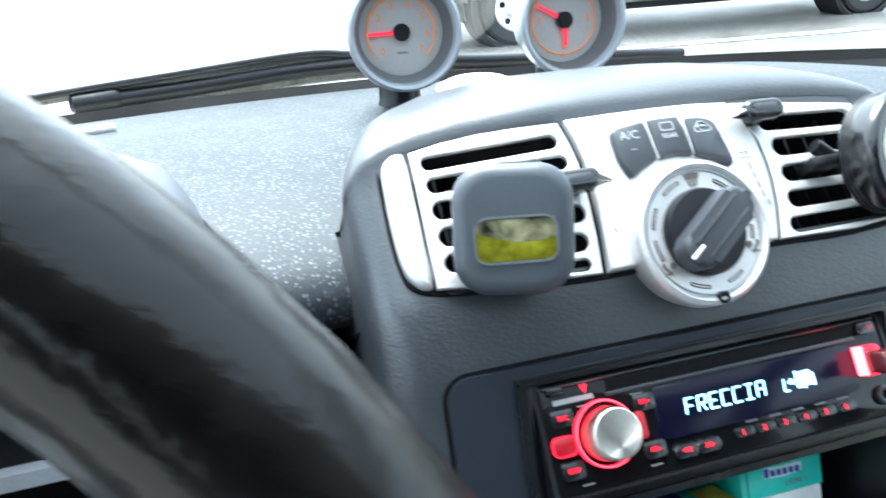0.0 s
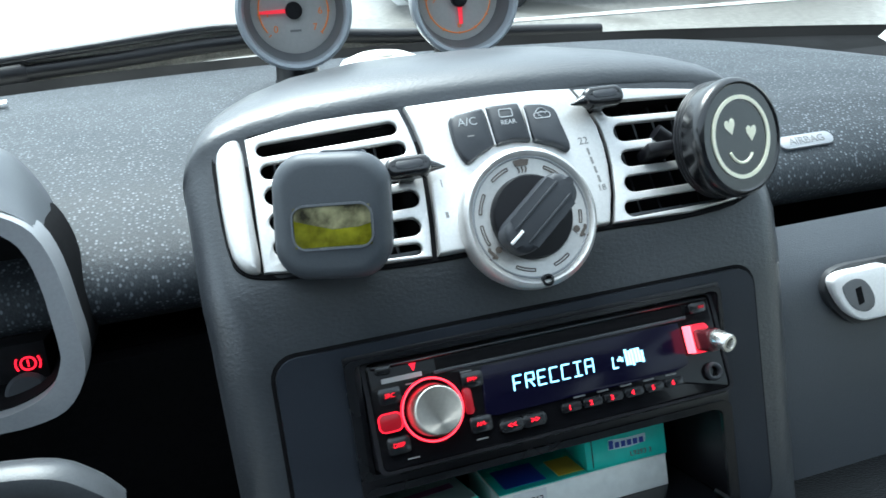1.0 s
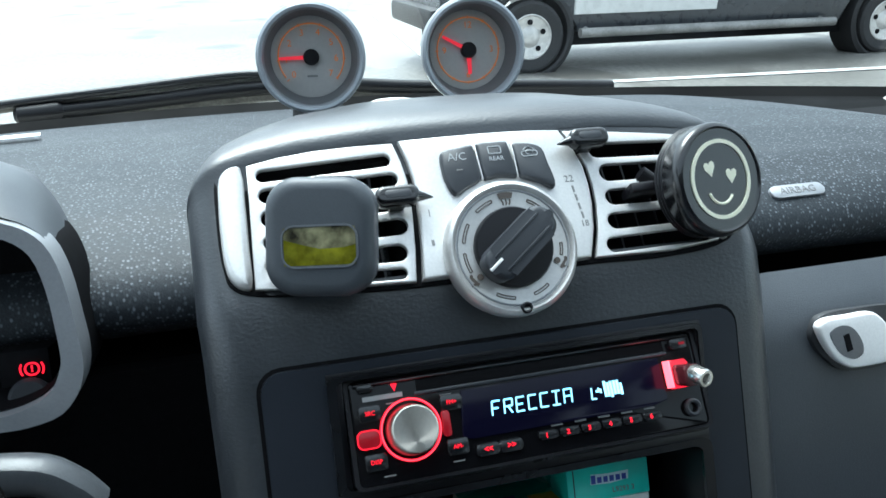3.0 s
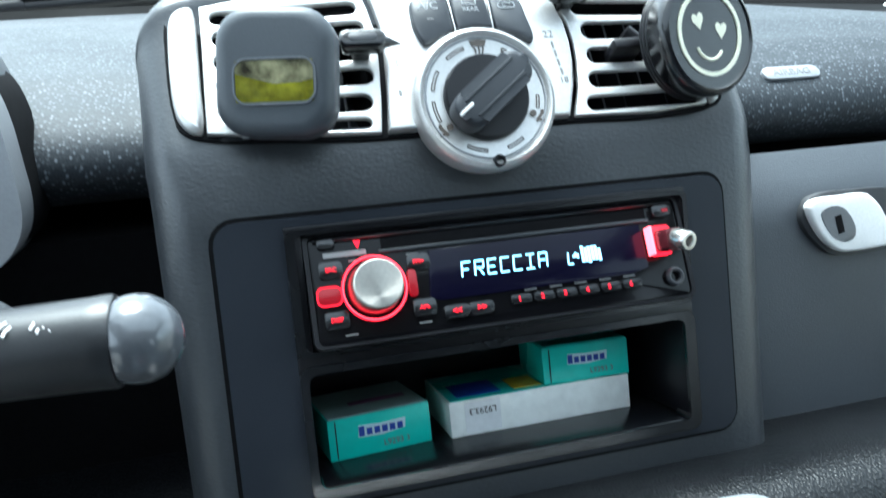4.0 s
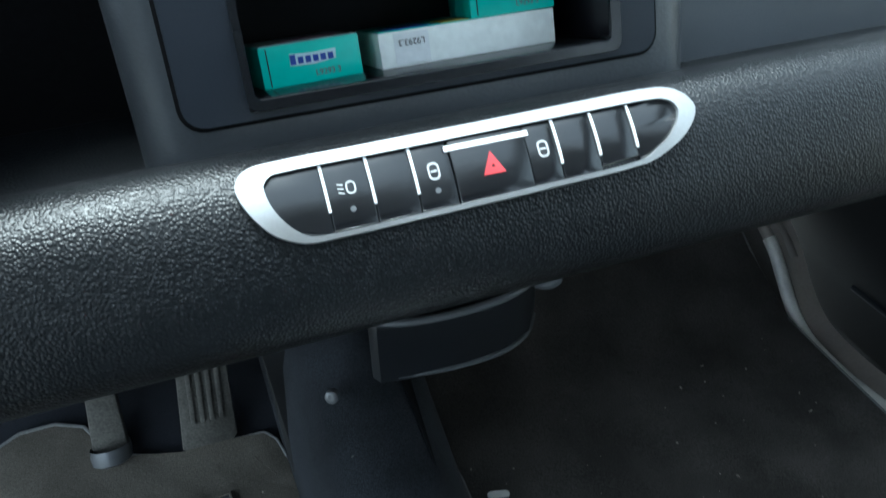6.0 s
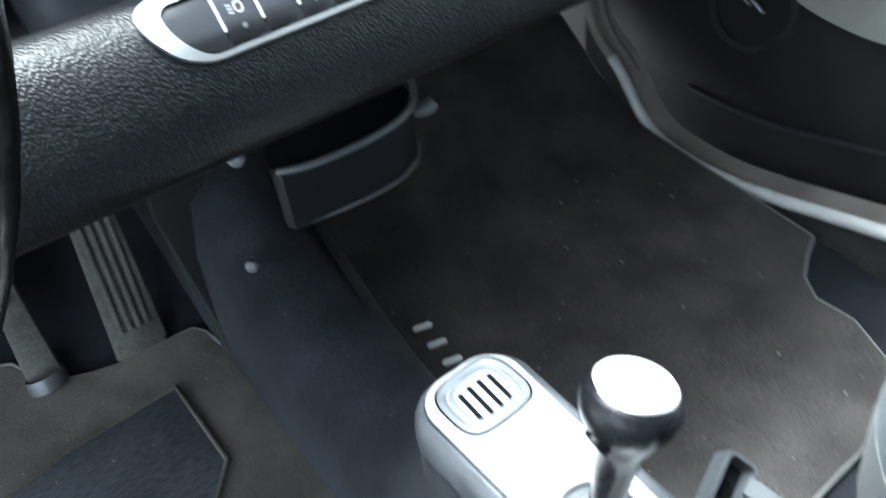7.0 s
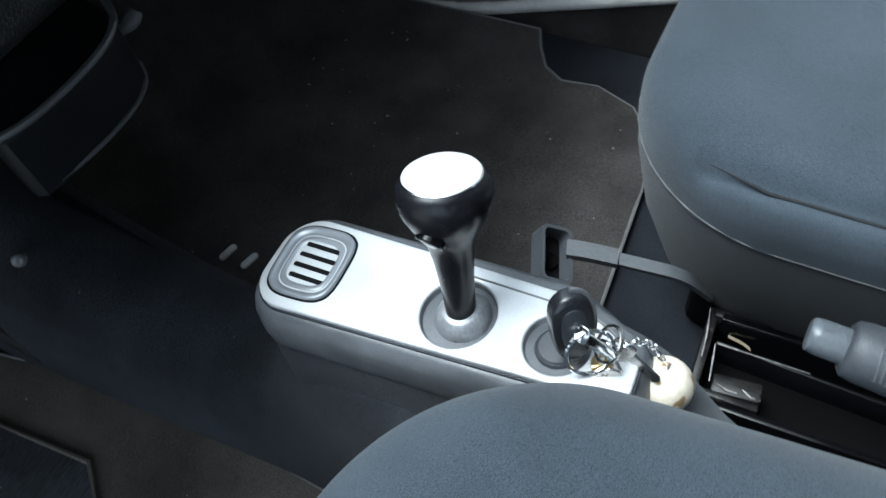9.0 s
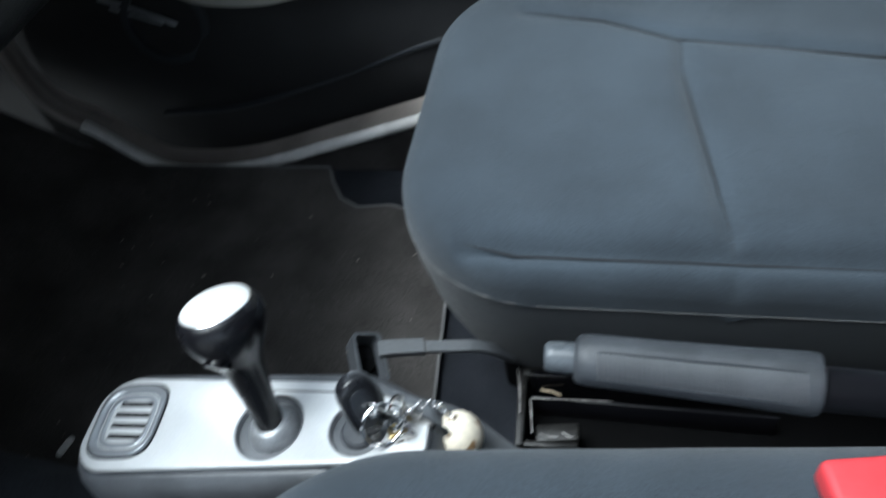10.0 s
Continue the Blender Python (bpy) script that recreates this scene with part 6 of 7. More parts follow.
part("body", loft(TR, [(body_plan(0.0040), -0.036), (body_plan(0.0054), -0.035), (body_plan(0.0056), -0.030), (body_plan(0.0050), -0.022), (body_plan(0.0040), -0.0150), (body_plan(0.0020), -0.0098), (body_plan(-0.0004), -0.0068), (body_plan(-0.0026), -0.0052), (body_plan(-0.0042), -0.0048)]),
     mat("grey_console_plastic", (0.085, 0.090, 0.099), 0.42, 0.0, grain=900, bump=0.25, var=0.12, stain=0.35, stain_scale=45), tray, "satin grey console body with a rounded shoulder", 60)
part("joint", ring(TR, top_plan(0.0012), top_plan(-0.001), -0.0050, -0.0030), INSERT, tray)
top = part("top", plate(TR, top_plan(0.0), [disc(0.0229, *LEVER_AT), disc(0.0188, *LOCK_AT)], -0.0050, 0.0, 0.0014), TRAY, tray, "pale silver top plate", 50)
part("tail", prism(pose(-0.0235, -0.04, 0.0), round_loop([(-0.026, -0.06), (0.044, -0.06), (0.0475, -0.080), (0.0450, -0.100), (0.0410, -0.120), (0.0350, -0.136), (0.0260, -0.150), (0.0140, -0.168), (0.0040, -0.186), (-0.026, -0.190)], 3), 0.09, 0.262, 0.008, 4), mat("charcoal_console_tail", (0.034, 0.037, 0.042), 0.45, grain=900, bump=0.25, var=0.12, stain=0.3, stain_scale=40), tray, "charcoal console tail sloping to the seats", 60)
gm_ = at(TR, 0.0022, 0.0900, 0.0, 3)


def grille_plan(g):
    k = 1 + g / 0.025
    return [(x * k, y * k) for x, y in round_loop([(-0.0262, 0.0), (-0.0248, 0.0150), (-0.0180, 0.0228), (0.0, 0.0250), (0.0190, 0.0236), (0.0262, 0.0150), (0.0276, 0.0), (0.0262, -0.0145), (0.0195, -0.0222), (0.0, -0.0240), (-0.0180, -0.0222), (-0.0246, -0.0150)], 4)]


GRILLE = mat("satin_grille_grey", (0.26, 0.275, 0.295), 0.32, 0.35, grain=700, bump=0.08, var=0.05, stain=0.12)
gr = part("speaker_grille", loft(gm_, [(grille_plan(0.0), -0.001), (grille_plan(-0.0003), 0.0016), (grille_plan(-0.0012), 0.0023), (grille_plan(-0.0028), 0.0021), (grille_plan(-0.0050), 0.0006), (grille_plan(-0.0058), -0.0004), (grille_plan(-0.0066), 0.0004), (grille_plan(-0.0080), 0.0008), (grille_plan(-0.0095), 0.0002), (grille_plan(-0.0110), -0.0004)], False), GRILLE, tray, "satin grey grille with a raised double frame", 60)
part("grille_plate", prism(gm_, grille_plan(-0.0100), -0.001, -0.0001, 0.0), mat("dark_grille_plate", (0.20, 0.215, 0.235), 0.5, 0.0, spec=0.3, grain=700, var=0.05), gr)
part("grille_joint", ring(gm_, grille_plan(0.0012), grille_plan(-0.0002), -0.001, 0.0004, 0.0), VOID, gr)
for i in range(4):
    part("slot", prism(at(gm_, -0.0112 + 0.0080 * i, -0.0008 - 0.0008 * abs(i - 1.5), 0.0, -3), rr(0.0034, 0.0275, 0.0013), -0.0004, 0.0002, 0.0), VOID, gr)
part("line_groove", tube(smooth_path([TR @ Vector(p) for p in ((0.0268, -0.004, 0.0), (0.0262, -0.040, 0.0), (0.0252, -0.070, 0.0), (0.0225, -0.092, 0.0), (0.0150, -0.106, 0.0))], 5), 0.0007, 6), GREY_INK, tray)
sm = at(TR, *LEVER_AT, 0)
# The cup's darker grey includes the shade inside the recess.
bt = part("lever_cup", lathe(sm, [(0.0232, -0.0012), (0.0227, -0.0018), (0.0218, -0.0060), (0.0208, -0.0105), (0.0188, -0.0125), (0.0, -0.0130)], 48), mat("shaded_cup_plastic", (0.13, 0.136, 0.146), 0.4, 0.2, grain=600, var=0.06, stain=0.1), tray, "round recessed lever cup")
part("lever_boot", lathe(at(TR, LEVER_AT[0] + 0.0008, LEVER_AT[1] - 0.0022, 0), [(0.0186, -0.0126), (0.0182, -0.0085), (0.0166, -0.0030), (0.0142, 0.0018), (0.0118, 0.0045), (0.0098, 0.0052), (0.0, 0.0052)], 44), mat("brushed_boot_plastic", (0.26, 0.268, 0.28), 0.34, 0.4, grain=500, bump=0.2, var=0.15, stain=0.3, stain_scale=60), tray, "domed grey boot")
im = at(TR, *LOCK_AT, 0)
ig = part("ignition_cup", lathe(im, [(0.0191, -0.0012), (0.0186, -0.0018), (0.0176, -0.0060), (0.0158, -0.0085), (0.0, -0.0090)], 44), mat("grey_recess_plastic", (0.17, 0.176, 0.187), 0.42, 0.3, grain=700, bump=0.15, var=0.15, stain=0.5, stain_scale=80), tray, "scuffed round ignition recess")
part("ignition_barrel", lathe(im, [(0.0128, -0.0090), (0.0128, -0.0040), (0.0118, -0.0026), (0.0112, -0.0030), (0.0102, -0.0020), (0.0, -0.0016)], 36), mat("grey_lock_plastic", (0.05, 0.053, 0.06), 0.35, grain=600, bump=0.1, var=0.1, stain=0.2), ig, "dark grey key barrel")

lever = thing("gear_lever", sm.translation, "black gear lever with a pale round cap", "gear lever")
la, lb = sm @ Vector((0.0008, -0.0022, 0.002)), Vector((0.0030, -0.0430, 0.377))
ld = (lb - la).normalized()
LM = facing(lb, ld, (0, 1, 0))
ln = (lb - la).length
part("shaft", lathe(LM, [(0.0088, -ln), (0.0092, -ln * 0.85), (0.0101, -ln * 0.7), (0.0114, -ln * 0.56), (0.0130, -ln * 0.45), (0.0158, -ln * 0.37), (0.0205, -ln * 0.285), (0.0240, -ln * 0.20), (0.0256, -ln * 0.125), (0.0252, -ln * 0.07), (0.0240, -ln * 0.03), (0.0222, -0.0006), (0.0208, 0.0004)], 44), mat("satin_knob_black", (0.008, 0.008, 0.010), 0.25, spec=0.35, grain=700, bump=0.05, var=0.1, stain=0.1), lever, "glossy black teardrop knob and shaft")
part("cap", lathe(LM, [(0.0206, -0.001), (0.0204, 0.0012), (0.0190, 0.0022), (0.0116, 0.0034), (0.0, 0.0038)], 44), mat("pale_knob_cap", (0.72, 0.72, 0.72), 0.3, 0.1, grain=300, var=0.03, stain=0.05), lever, "pale grey domed cap")
part("release_button", lathe(facing(lb - ld * ln * 0.27 + Vector((-0.0188, 0, 0.001)), (-0.9, 0.05, -0.38)), [(0.0085, -0.005), (0.0084, 0.0008), (0.0076, 0.0016), (0.0066, 0.0010), (0.0058, 0.0014), (0.003, 0.0022), (0, 0.0022)], 24), GLOSS, lever, "small side button")
part("knob_band", lathe(LM, [(0.0207, -0.0006), (0.0213, 0.0006), (0.0210, 0.0010), (0.0205, 0.0012)], 44), CHROME, lever, "thin bright band")

# keys in the ignition
keys = thing("key_bunch", im.translation, "bunch of keys with a worn cream ball, hanging from the ignition", "keys")
HEAD = facing((-0.0205, -0.1225, 0.3195), (-0.72, -0.62, 0.30)) @ Matrix.Diagonal((0.86, 1.08, 1, 1))
part("key_head", puffy(HEAD, round_loop([(-0.0105, -0.0150), (-0.0130, -0.002), (-0.0118, 0.0125), (-0.005, 0.0190), (0.005, 0.0190), (0.0118, 0.0125), (0.0130, -0.002), (0.0100, -0.0150), (0.004, -0.0200), (-0.004, -0.0200)], 4), -0.0050, 0.0045, 0.0030), mat("satin_key_black", (0.012, 0.0125, 0.015), 0.26, grain=500, bump=0.1, var=0.1, stain=0.2), keys, "black oval key head", 60)
part("head_dish", prism(HEAD, round_loop([(-0.006, -0.010), (-0.0078, 0.0), (-0.006, 0.0105), (0.0, 0.0132), (0.006, 0.0105), (0.0078, 0.0), (0.006, -0.010), (0.0, -0.0130)], 4), 0.0040, 0.0050, 0.0006), BUTTON, keys, "dark pressed dish")
part("head_band", tube([HEAD @ Vector((0.0140 * math.cos(radians(q)) * 0.95 + 0.001, 0.0205 * math.sin(radians(q)), -0.0015)) for q in range(-60, 100, 10)], 0.0013, 8, flat=1.6), GAUGE_RIM, keys, "grey band round the head")
part("blade", box(HEAD, -0.0035, 0.0035, -0.034, -0.018, -0.0012, 0.0012, 0.0003), STEEL, keys)
rc = Vector((-0.0270, -0.1350, 0.3110))


def split_ring(c, n, r, wire, metal):
    m = facing(c, n)
    pts = [m @ Vector((r * math.cos(q * 0.21), r * math.sin(q * 0.21), 0.0007 * q / 30)) for q in range(48)]
    part("split_ring", tube(pts, wire, 7), metal, keys)


split_ring(rc, (-0.62, -0.55, 0.45), 0.0128, 0.0011, CHROME)
split_ring(rc + Vector((0.0060, -0.0080, 0.0035)), (-0.30, 0.75, 0.60), 0.0098, 0.0010, STEEL)



def key(root, tip, n, metal, head=0.0075):
    """A cut key: a holed bow, a blade and its teeth."""
    root, tip = Vector(root), Vector(tip)
    d = (tip - root).normalized()
    m = facing(root, Vector(n) - d * Vector(n).dot(d), d)
    long = (tip - root).length
    bow = plate(m, round_loop([(-head, 0.0), (-head * 0.8, head * 0.8), (0, head), (head * 0.8, head * 0.8), (head, 0.0), (head * 0.7, -head * 0.8), (0, -head), (-head * 0.7, -head * 0.8)], 4), [disc(0.0018, 0, -head * 0.5, 12)], -0.0009, 0.0009, 0.0003)
    shank = [(-0.0028, head * 0.7), (-0.0028, long - 0.002), (-0.0010, long), (0.0018, long - 0.001)]
    y, q = long - 0.002, 0
    while y > head + 0.004:
        shank.append((0.0014 if q % 2 else 0.0036, y))
        y -= 0.0021
        q += 1
    shank.append((0.0030, head * 0.7))
    part("key", merged(bow, prism(m, shank, -0.0007, 0.0007, 0.0002)), metal, keys)


key(rc + Vector((0.003, 0.006, 0.010)), rc + Vector((-0.004, -0.014, 0.012)), (-0.7, 0.1, 0.5), CHROME, 0.0048)
key(rc + Vector((0.005, -0.008, 0.000)), rc + Vector((-0.002, -0.022, -0.020)), (-0.9, 0.3, -0.1), CHROME, 0.0062)
key(rc + Vector((0.010, -0.014, -0.003)), rc + Vector((0.006, -0.036, -0.016)), (-0.5, 0.6, 0.5), STEEL, 0.0066)
key(rc + Vector((0.001, -0.007, -0.010)), rc + Vector((-0.008, -0.014, -0.030)), (-0.8, -0.5, 0.2), BRASS, 0.0060)

key(rc + Vector((-0.003, -0.012, -0.012)), rc + Vector((0.002, -0.028, -0.028)), (-0.9, -0.2, 0.3), STEEL, 0.0064)
bc = Vector((-0.0135, -0.1738, 0.2785))
links = smooth_path([rc + Vector((0.008, -0.014, 0.004)), rc + Vector((0.016, -0.022, 0.000)), bc + Vector((0.010, 0.010, 0.016)), bc + Vector((0.003, 0.002, 0.014))], 3)
for q, (a, b) in enumerate(zip(links, links[1:])):
    m = facing((a + b) / 2, (0.5, 0.3, 0.8) if q % 2 else (0.8, -0.4, -0.2), b - a)
    part("chain_link", tube([m @ Vector((0.0014 * math.cos(w * 0.7), 0.0026 * math.sin(w * 0.7), 0)) for w in range(9)], 0.0005, 5, closed=True), CHROME, keys)
part("ball_eye", tube([bc + Vector((0.003 + 0.0022 * math.cos(w * 0.7), 0.001, 0.0148 + 0.0022 * math.sin(w * 0.7))) for w in range(9)], 0.0005, 5, closed=True), STEEL, keys)
part("ball", lathe(facing(bc, (0.2, 0.3, 0.9)), [(0.0156 * math.sin(radians(a)), 0.0156 * math.cos(radians(a))) for a in range(0, 181, 9)], 26), WOOD, keys, "worn cream wooden ball")
part("bead", lathe(facing(bc + Vector((-0.0195, 0.013, -0.006)), (0.2, 0.3, 0.9)), [(0.0105 * math.sin(radians(a)), 0.0105 * math.cos(radians(a))) for a in range(0, 181, 15)], 20), mat("tan_bead", (0.5, 0.34, 0.16), 0.5, grain=120, var=0.2, stain=0.4), keys, "tan wooden bead")

# ---- handbrake ----
hb = thing("handbrake", (0.075, -0.35, 0.12), "grey handbrake lever with a push button between the seats", "handbrake")
h0, h1 = Vector((0.0115, -0.2430, 0.333)), Vector((0.0060, -0.3700, 0.330))
grip = part("grip", tube([h0 + Vector((0, 0.0, 0)), h0.lerp(h1, 0.015), h0.lerp(h1, 0.06), h0.lerp(h1, 0.35), h0.lerp(h1, 0.7), h0.lerp(h1, 0.96), h1.lerp(h0, 0.01), h1], [0.0110, 0.0136, 0.0146, 0.0150, 0.0160, 0.0172, 0.0168, 0.0142], 28), mat("worn_grip_plastic", (0.045, 0.049, 0.056), 0.36, grain=1500, bump=0.6, var=0.25, stain=0.3, stain_scale=60), hb, "textured grey grip", 50)
for a in (14, 78):
    off = Vector((-math.sin(radians(a)), 0, math.cos(radians(a))))
    part("grip_ridge", tube([h0.lerp(h1, 0.10) + off * 0.0146, h0.lerp(h1, 0.5) + off * 0.0153, h0.lerp(h1, 0.92) + off * 0.0169], [0.0005, 0.0009, 0.0005], 6), BUTTON, grip)
part("button", tube([h0 + Vector((0, 0.0165, 0.001)), h0 + Vector((0, 0.0155, 0.001)), h0 + Vector((0, 0.012, 0.0005)), h0 - Vector((0, 0.004, 0))], [0.0066, 0.0082, 0.0088, 0.0090], 20), mat("grey_push_plastic", (0.085, 0.094, 0.105), 0.3, grain=700, bump=0.1, var=0.15, stain=0.25, stain_scale=60), hb, "grey push button")
for k in range(42):
    f = 0.10 + 0.020 * k
    r = 0.0147 + 0.0022 * f
    pts = [h0.lerp(h1, f + 0.0016 * (a - 30) / 10) + Vector((-math.sin(radians(a)), 0, math.cos(radians(a)))) * r for a in range(18, 76, 8)]
    part("grip_rib", tube(pts, 0.00055, 5), GAUGE_RIM, grip)
part("rod", tube([h1 + Vector((0, 0.01, -0.003)), h1 + Vector((0.002, -0.06, -0.010)), h1 + Vector((0.012, -0.14, -0.06)), h1 + Vector((0.06, -0.13, -0.24))], [0.0125, 0.0125, 0.013, 0.014], 14), BLACK, hb, "black lever rod")
part("housing", box(pose(0.120, -0.36, 0.10, 0, 0, 2), -0.042, 0.042, -0.17, 0.17, -0.10, -0.045, 0.004), SEAL, hb, "open black plastic housing")
part("housing_side", box(pose(0.082, -0.36, 0.10, 0, 0, 2), -0.003, 0.003, -0.165, 0.165, -0.06, -0.01, 0.001), GLOSS, hb)
part("housing_side", box(pose(0.155, -0.36, 0.10, 0, 0, 2), -0.003, 0.003, -0.165, 0.165, -0.06, 0.0, 0.001), GLOSS, hb)
DUSTY = mat("dusty_black_plastic", (0.013, 0.0125, 0.012), 0.42, grain=500, bump=0.5, var=0.5, stain=0.8, stain_scale=60, spec=0.4, speck=(0.075, 0.07, 0.062), speck_at=0.66, speck_scale=120)
part("housing_end", merged(box(pose(0.120, -0.190, 0.10, 0, 0, 2), -0.04, 0.04, -0.003, 0.004, -0.06, -0.008, 0.0015), box(pose(0.120, -0.190, 0.10, 0, 0, 2), -0.038, -0.032, -0.050, 0.0, -0.06, -0.012, 0.0015), box(pose(0.120, -0.190, 0.10, 0, 0, 2), 0.030, 0.038, -0.045, 0.0, -0.06, -0.004, 0.0015)), DUSTY, hb, "dusty black end wall")
worn = mat("worn_plastic_edge", (0.26, 0.25, 0.245), 0.4, grain=300, var=0.5, stain=0.6, stain_scale=120)
part("rail", box(pose(0.1315, -0.290, 0.083, 0, 0, -1), -0.0014, 0.0014, -0.120, 0.093, -0.03, 0.002, 0.0008), BLACK, hb, "black dividing rail")
part("worn_edge", merged(tube([(0.1310, -0.1980, 0.0862), (0.1315, -0.225, 0.0862), (0.1330, -0.270, 0.0862)], [0.0009, 0.0007, 0.0004], 6), tube([(0.1550, -0.1835, 0.0985), (0.128, -0.188, 0.096), (0.1100, -0.1895, 0.095)], [0.0004, 0.0009, 0.0005], 6), tube([(0.1300, -0.1965, 0.0862), (0.112, -0.199, 0.086), (0.0960, -0.2010, 0.0855)], [0.0005, 0.0008, 0.0004], 6),
     tube([(0.1520, -0.1955, 0.0965), (0.1525, -0.215, 0.0965), (0.1515, -0.2330, 0.096)], [0.0005, 0.0008, 0.0003], 6)), worn, hb, "scuffed pale edges")
part("catch_plate", box(pose(0.1010, -0.2215, 0.078, -6, 0, 4), -0.0085, 0.0085, -0.0200, 0.0180, -0.006, 0.004, 0.0022), DUSTY, hb, "dusty black catch plate")
part("worn_edge", merged(tube([(0.0975, -0.2070, 0.0835), (0.0950, -0.215, 0.083), (0.0955, -0.2235, 0.083)], [0.0004, 0.0010, 0.0005], 6), tube([(0.1005, -0.2265, 0.083), (0.0962, -0.234, 0.083), (0.0968, -0.2415, 0.083)], [0.0005, 0.0010, 0.0004], 6)), worn, hb)
part("tape_scrap", thick(sheet(lambda i, q: Vector(((0.1450, -0.2045, 0.0790), (0.1435, -0.2100, 0.0800), (0.1432, -0.2160, 0.0793), (0.1405, -0.2235, 0.0785))[int(i)]) + Vector((0.0028 * q, 0.001 * q, 0.0)), [0, 1, 2, 3], [-0.5, 0.5]), 0.0006, (0.14, -0.21, -1)), mat("tan_tape", (0.34, 0.27, 0.19), 0.6, grain=300, var=0.3), hb, "curled scrap of tan tape")

# seat belt receptacle and strap
bk = thing("seat_belt_buckle", (0.12, -0.07, 0.12), "grey seat belt loop and strap beside the passenger seat", "seat belt")
LOOP_U = Vector((0.93, 0.37, 0.16)).normalized()
LOOP_N = Vector((0.02, -0.52, 0.86))
LOOP_N = (LOOP_N - LOOP_U * LOOP_N.dot(LOOP_U)).normalized()
LB = axes_at((0.1235, -0.0595, 0.1500), LOOP_N.cross(LOOP_U).normalized() * -1, LOOP_U, LOOP_N)
LOOP_OUT, LOOP_IN = rr(0.0285, 0.0500, 0.0060, 0, 0, 6), rr(0.0225, 0.0440, 0.0042, 0, 0, 6)
loop_grey = mat("charcoal_loop", (0.075, 0.080, 0.088), 0.36, grain=700, bump=0.1, var=0.08, stain=0.2)
lp = part("loop", ring(LB, LOOP_OUT, LOOP_IN, -0.0180, 0.0, 0.0014), loop_grey, bk, "open grey plastic loop", 60)
part("loop_floor", prism(LB, LOOP_IN, -0.0180, -0.0165, 0.0), VOID, lp)
part("stem", tube([LB @ Vector((0, 0, -0.016)), LB @ Vector((0, 0, -0.020)) + Vector((0, 0, -0.05)), (0.150, -0.05, 0.0)], 0.009, 8), SEAL, bk)


def strap_run(pts, w0, w1, t):
    """A flat thick band along points, lying level."""
    ps = smooth_path(pts, 4)
    n = len(ps) - 1
    across = Vector((0.93, 0.30, 0.12)).normalized()
    return thick(sheet(lambda i, q: ps[int(i)] + across * (w0 + (w1 - w0) * i / n) * q, list(range(n + 1)), [-0.5, 0, 0.5]), t, (0.14, -0.1, -1))


part("strap", strap_run([(0.1325, -0.0640, 0.1500), (0.1355, -0.0800, 0.1505), (0.1390, -0.1050, 0.1500)], 0.0145, 0.0140, 0.0075), WEBBING, bk, "stiff grey strap sleeve", 30)
part("strap", strap_run([(0.1387, -0.1062, 0.1487), (0.1424, -0.1370, 0.1480), (0.1448, -0.1500, 0.1460), (0.1482, -0.1640, 0.1380), (0.156, -0.182, 0.115)], 0.0108, 0.0100, 0.0050), WEBBING, bk, "thin grey strap", 30)

# red belt release by the driver's seat
rb = thing("belt_release", (-0.075, -0.41, 0.33), "red-buttoned seat belt release lying on the driver's seat edge", "seat belt")
RBM = pose(-0.064, -0.410, 0.347, 0, 0, 10)
part("case", box(RBM, -0.024, 0.024, -0.075, 0.035, -0.011, 0.008, 0.005, 3), BLACK, rb)
part("button", box(RBM, -0.022, 0.022, -0.008, 0.052, -0.006, 0.012, 0.004, 3), RED_PLASTIC, rb, "red push button")
part("stem", tube([(-0.072, -0.48, 0.345), (-0.065, -0.54, 0.345), (-0.055, -0.60, 0.345)], 0.008, 8), BLACK, rb)

# ---- seats ----
add_part = part


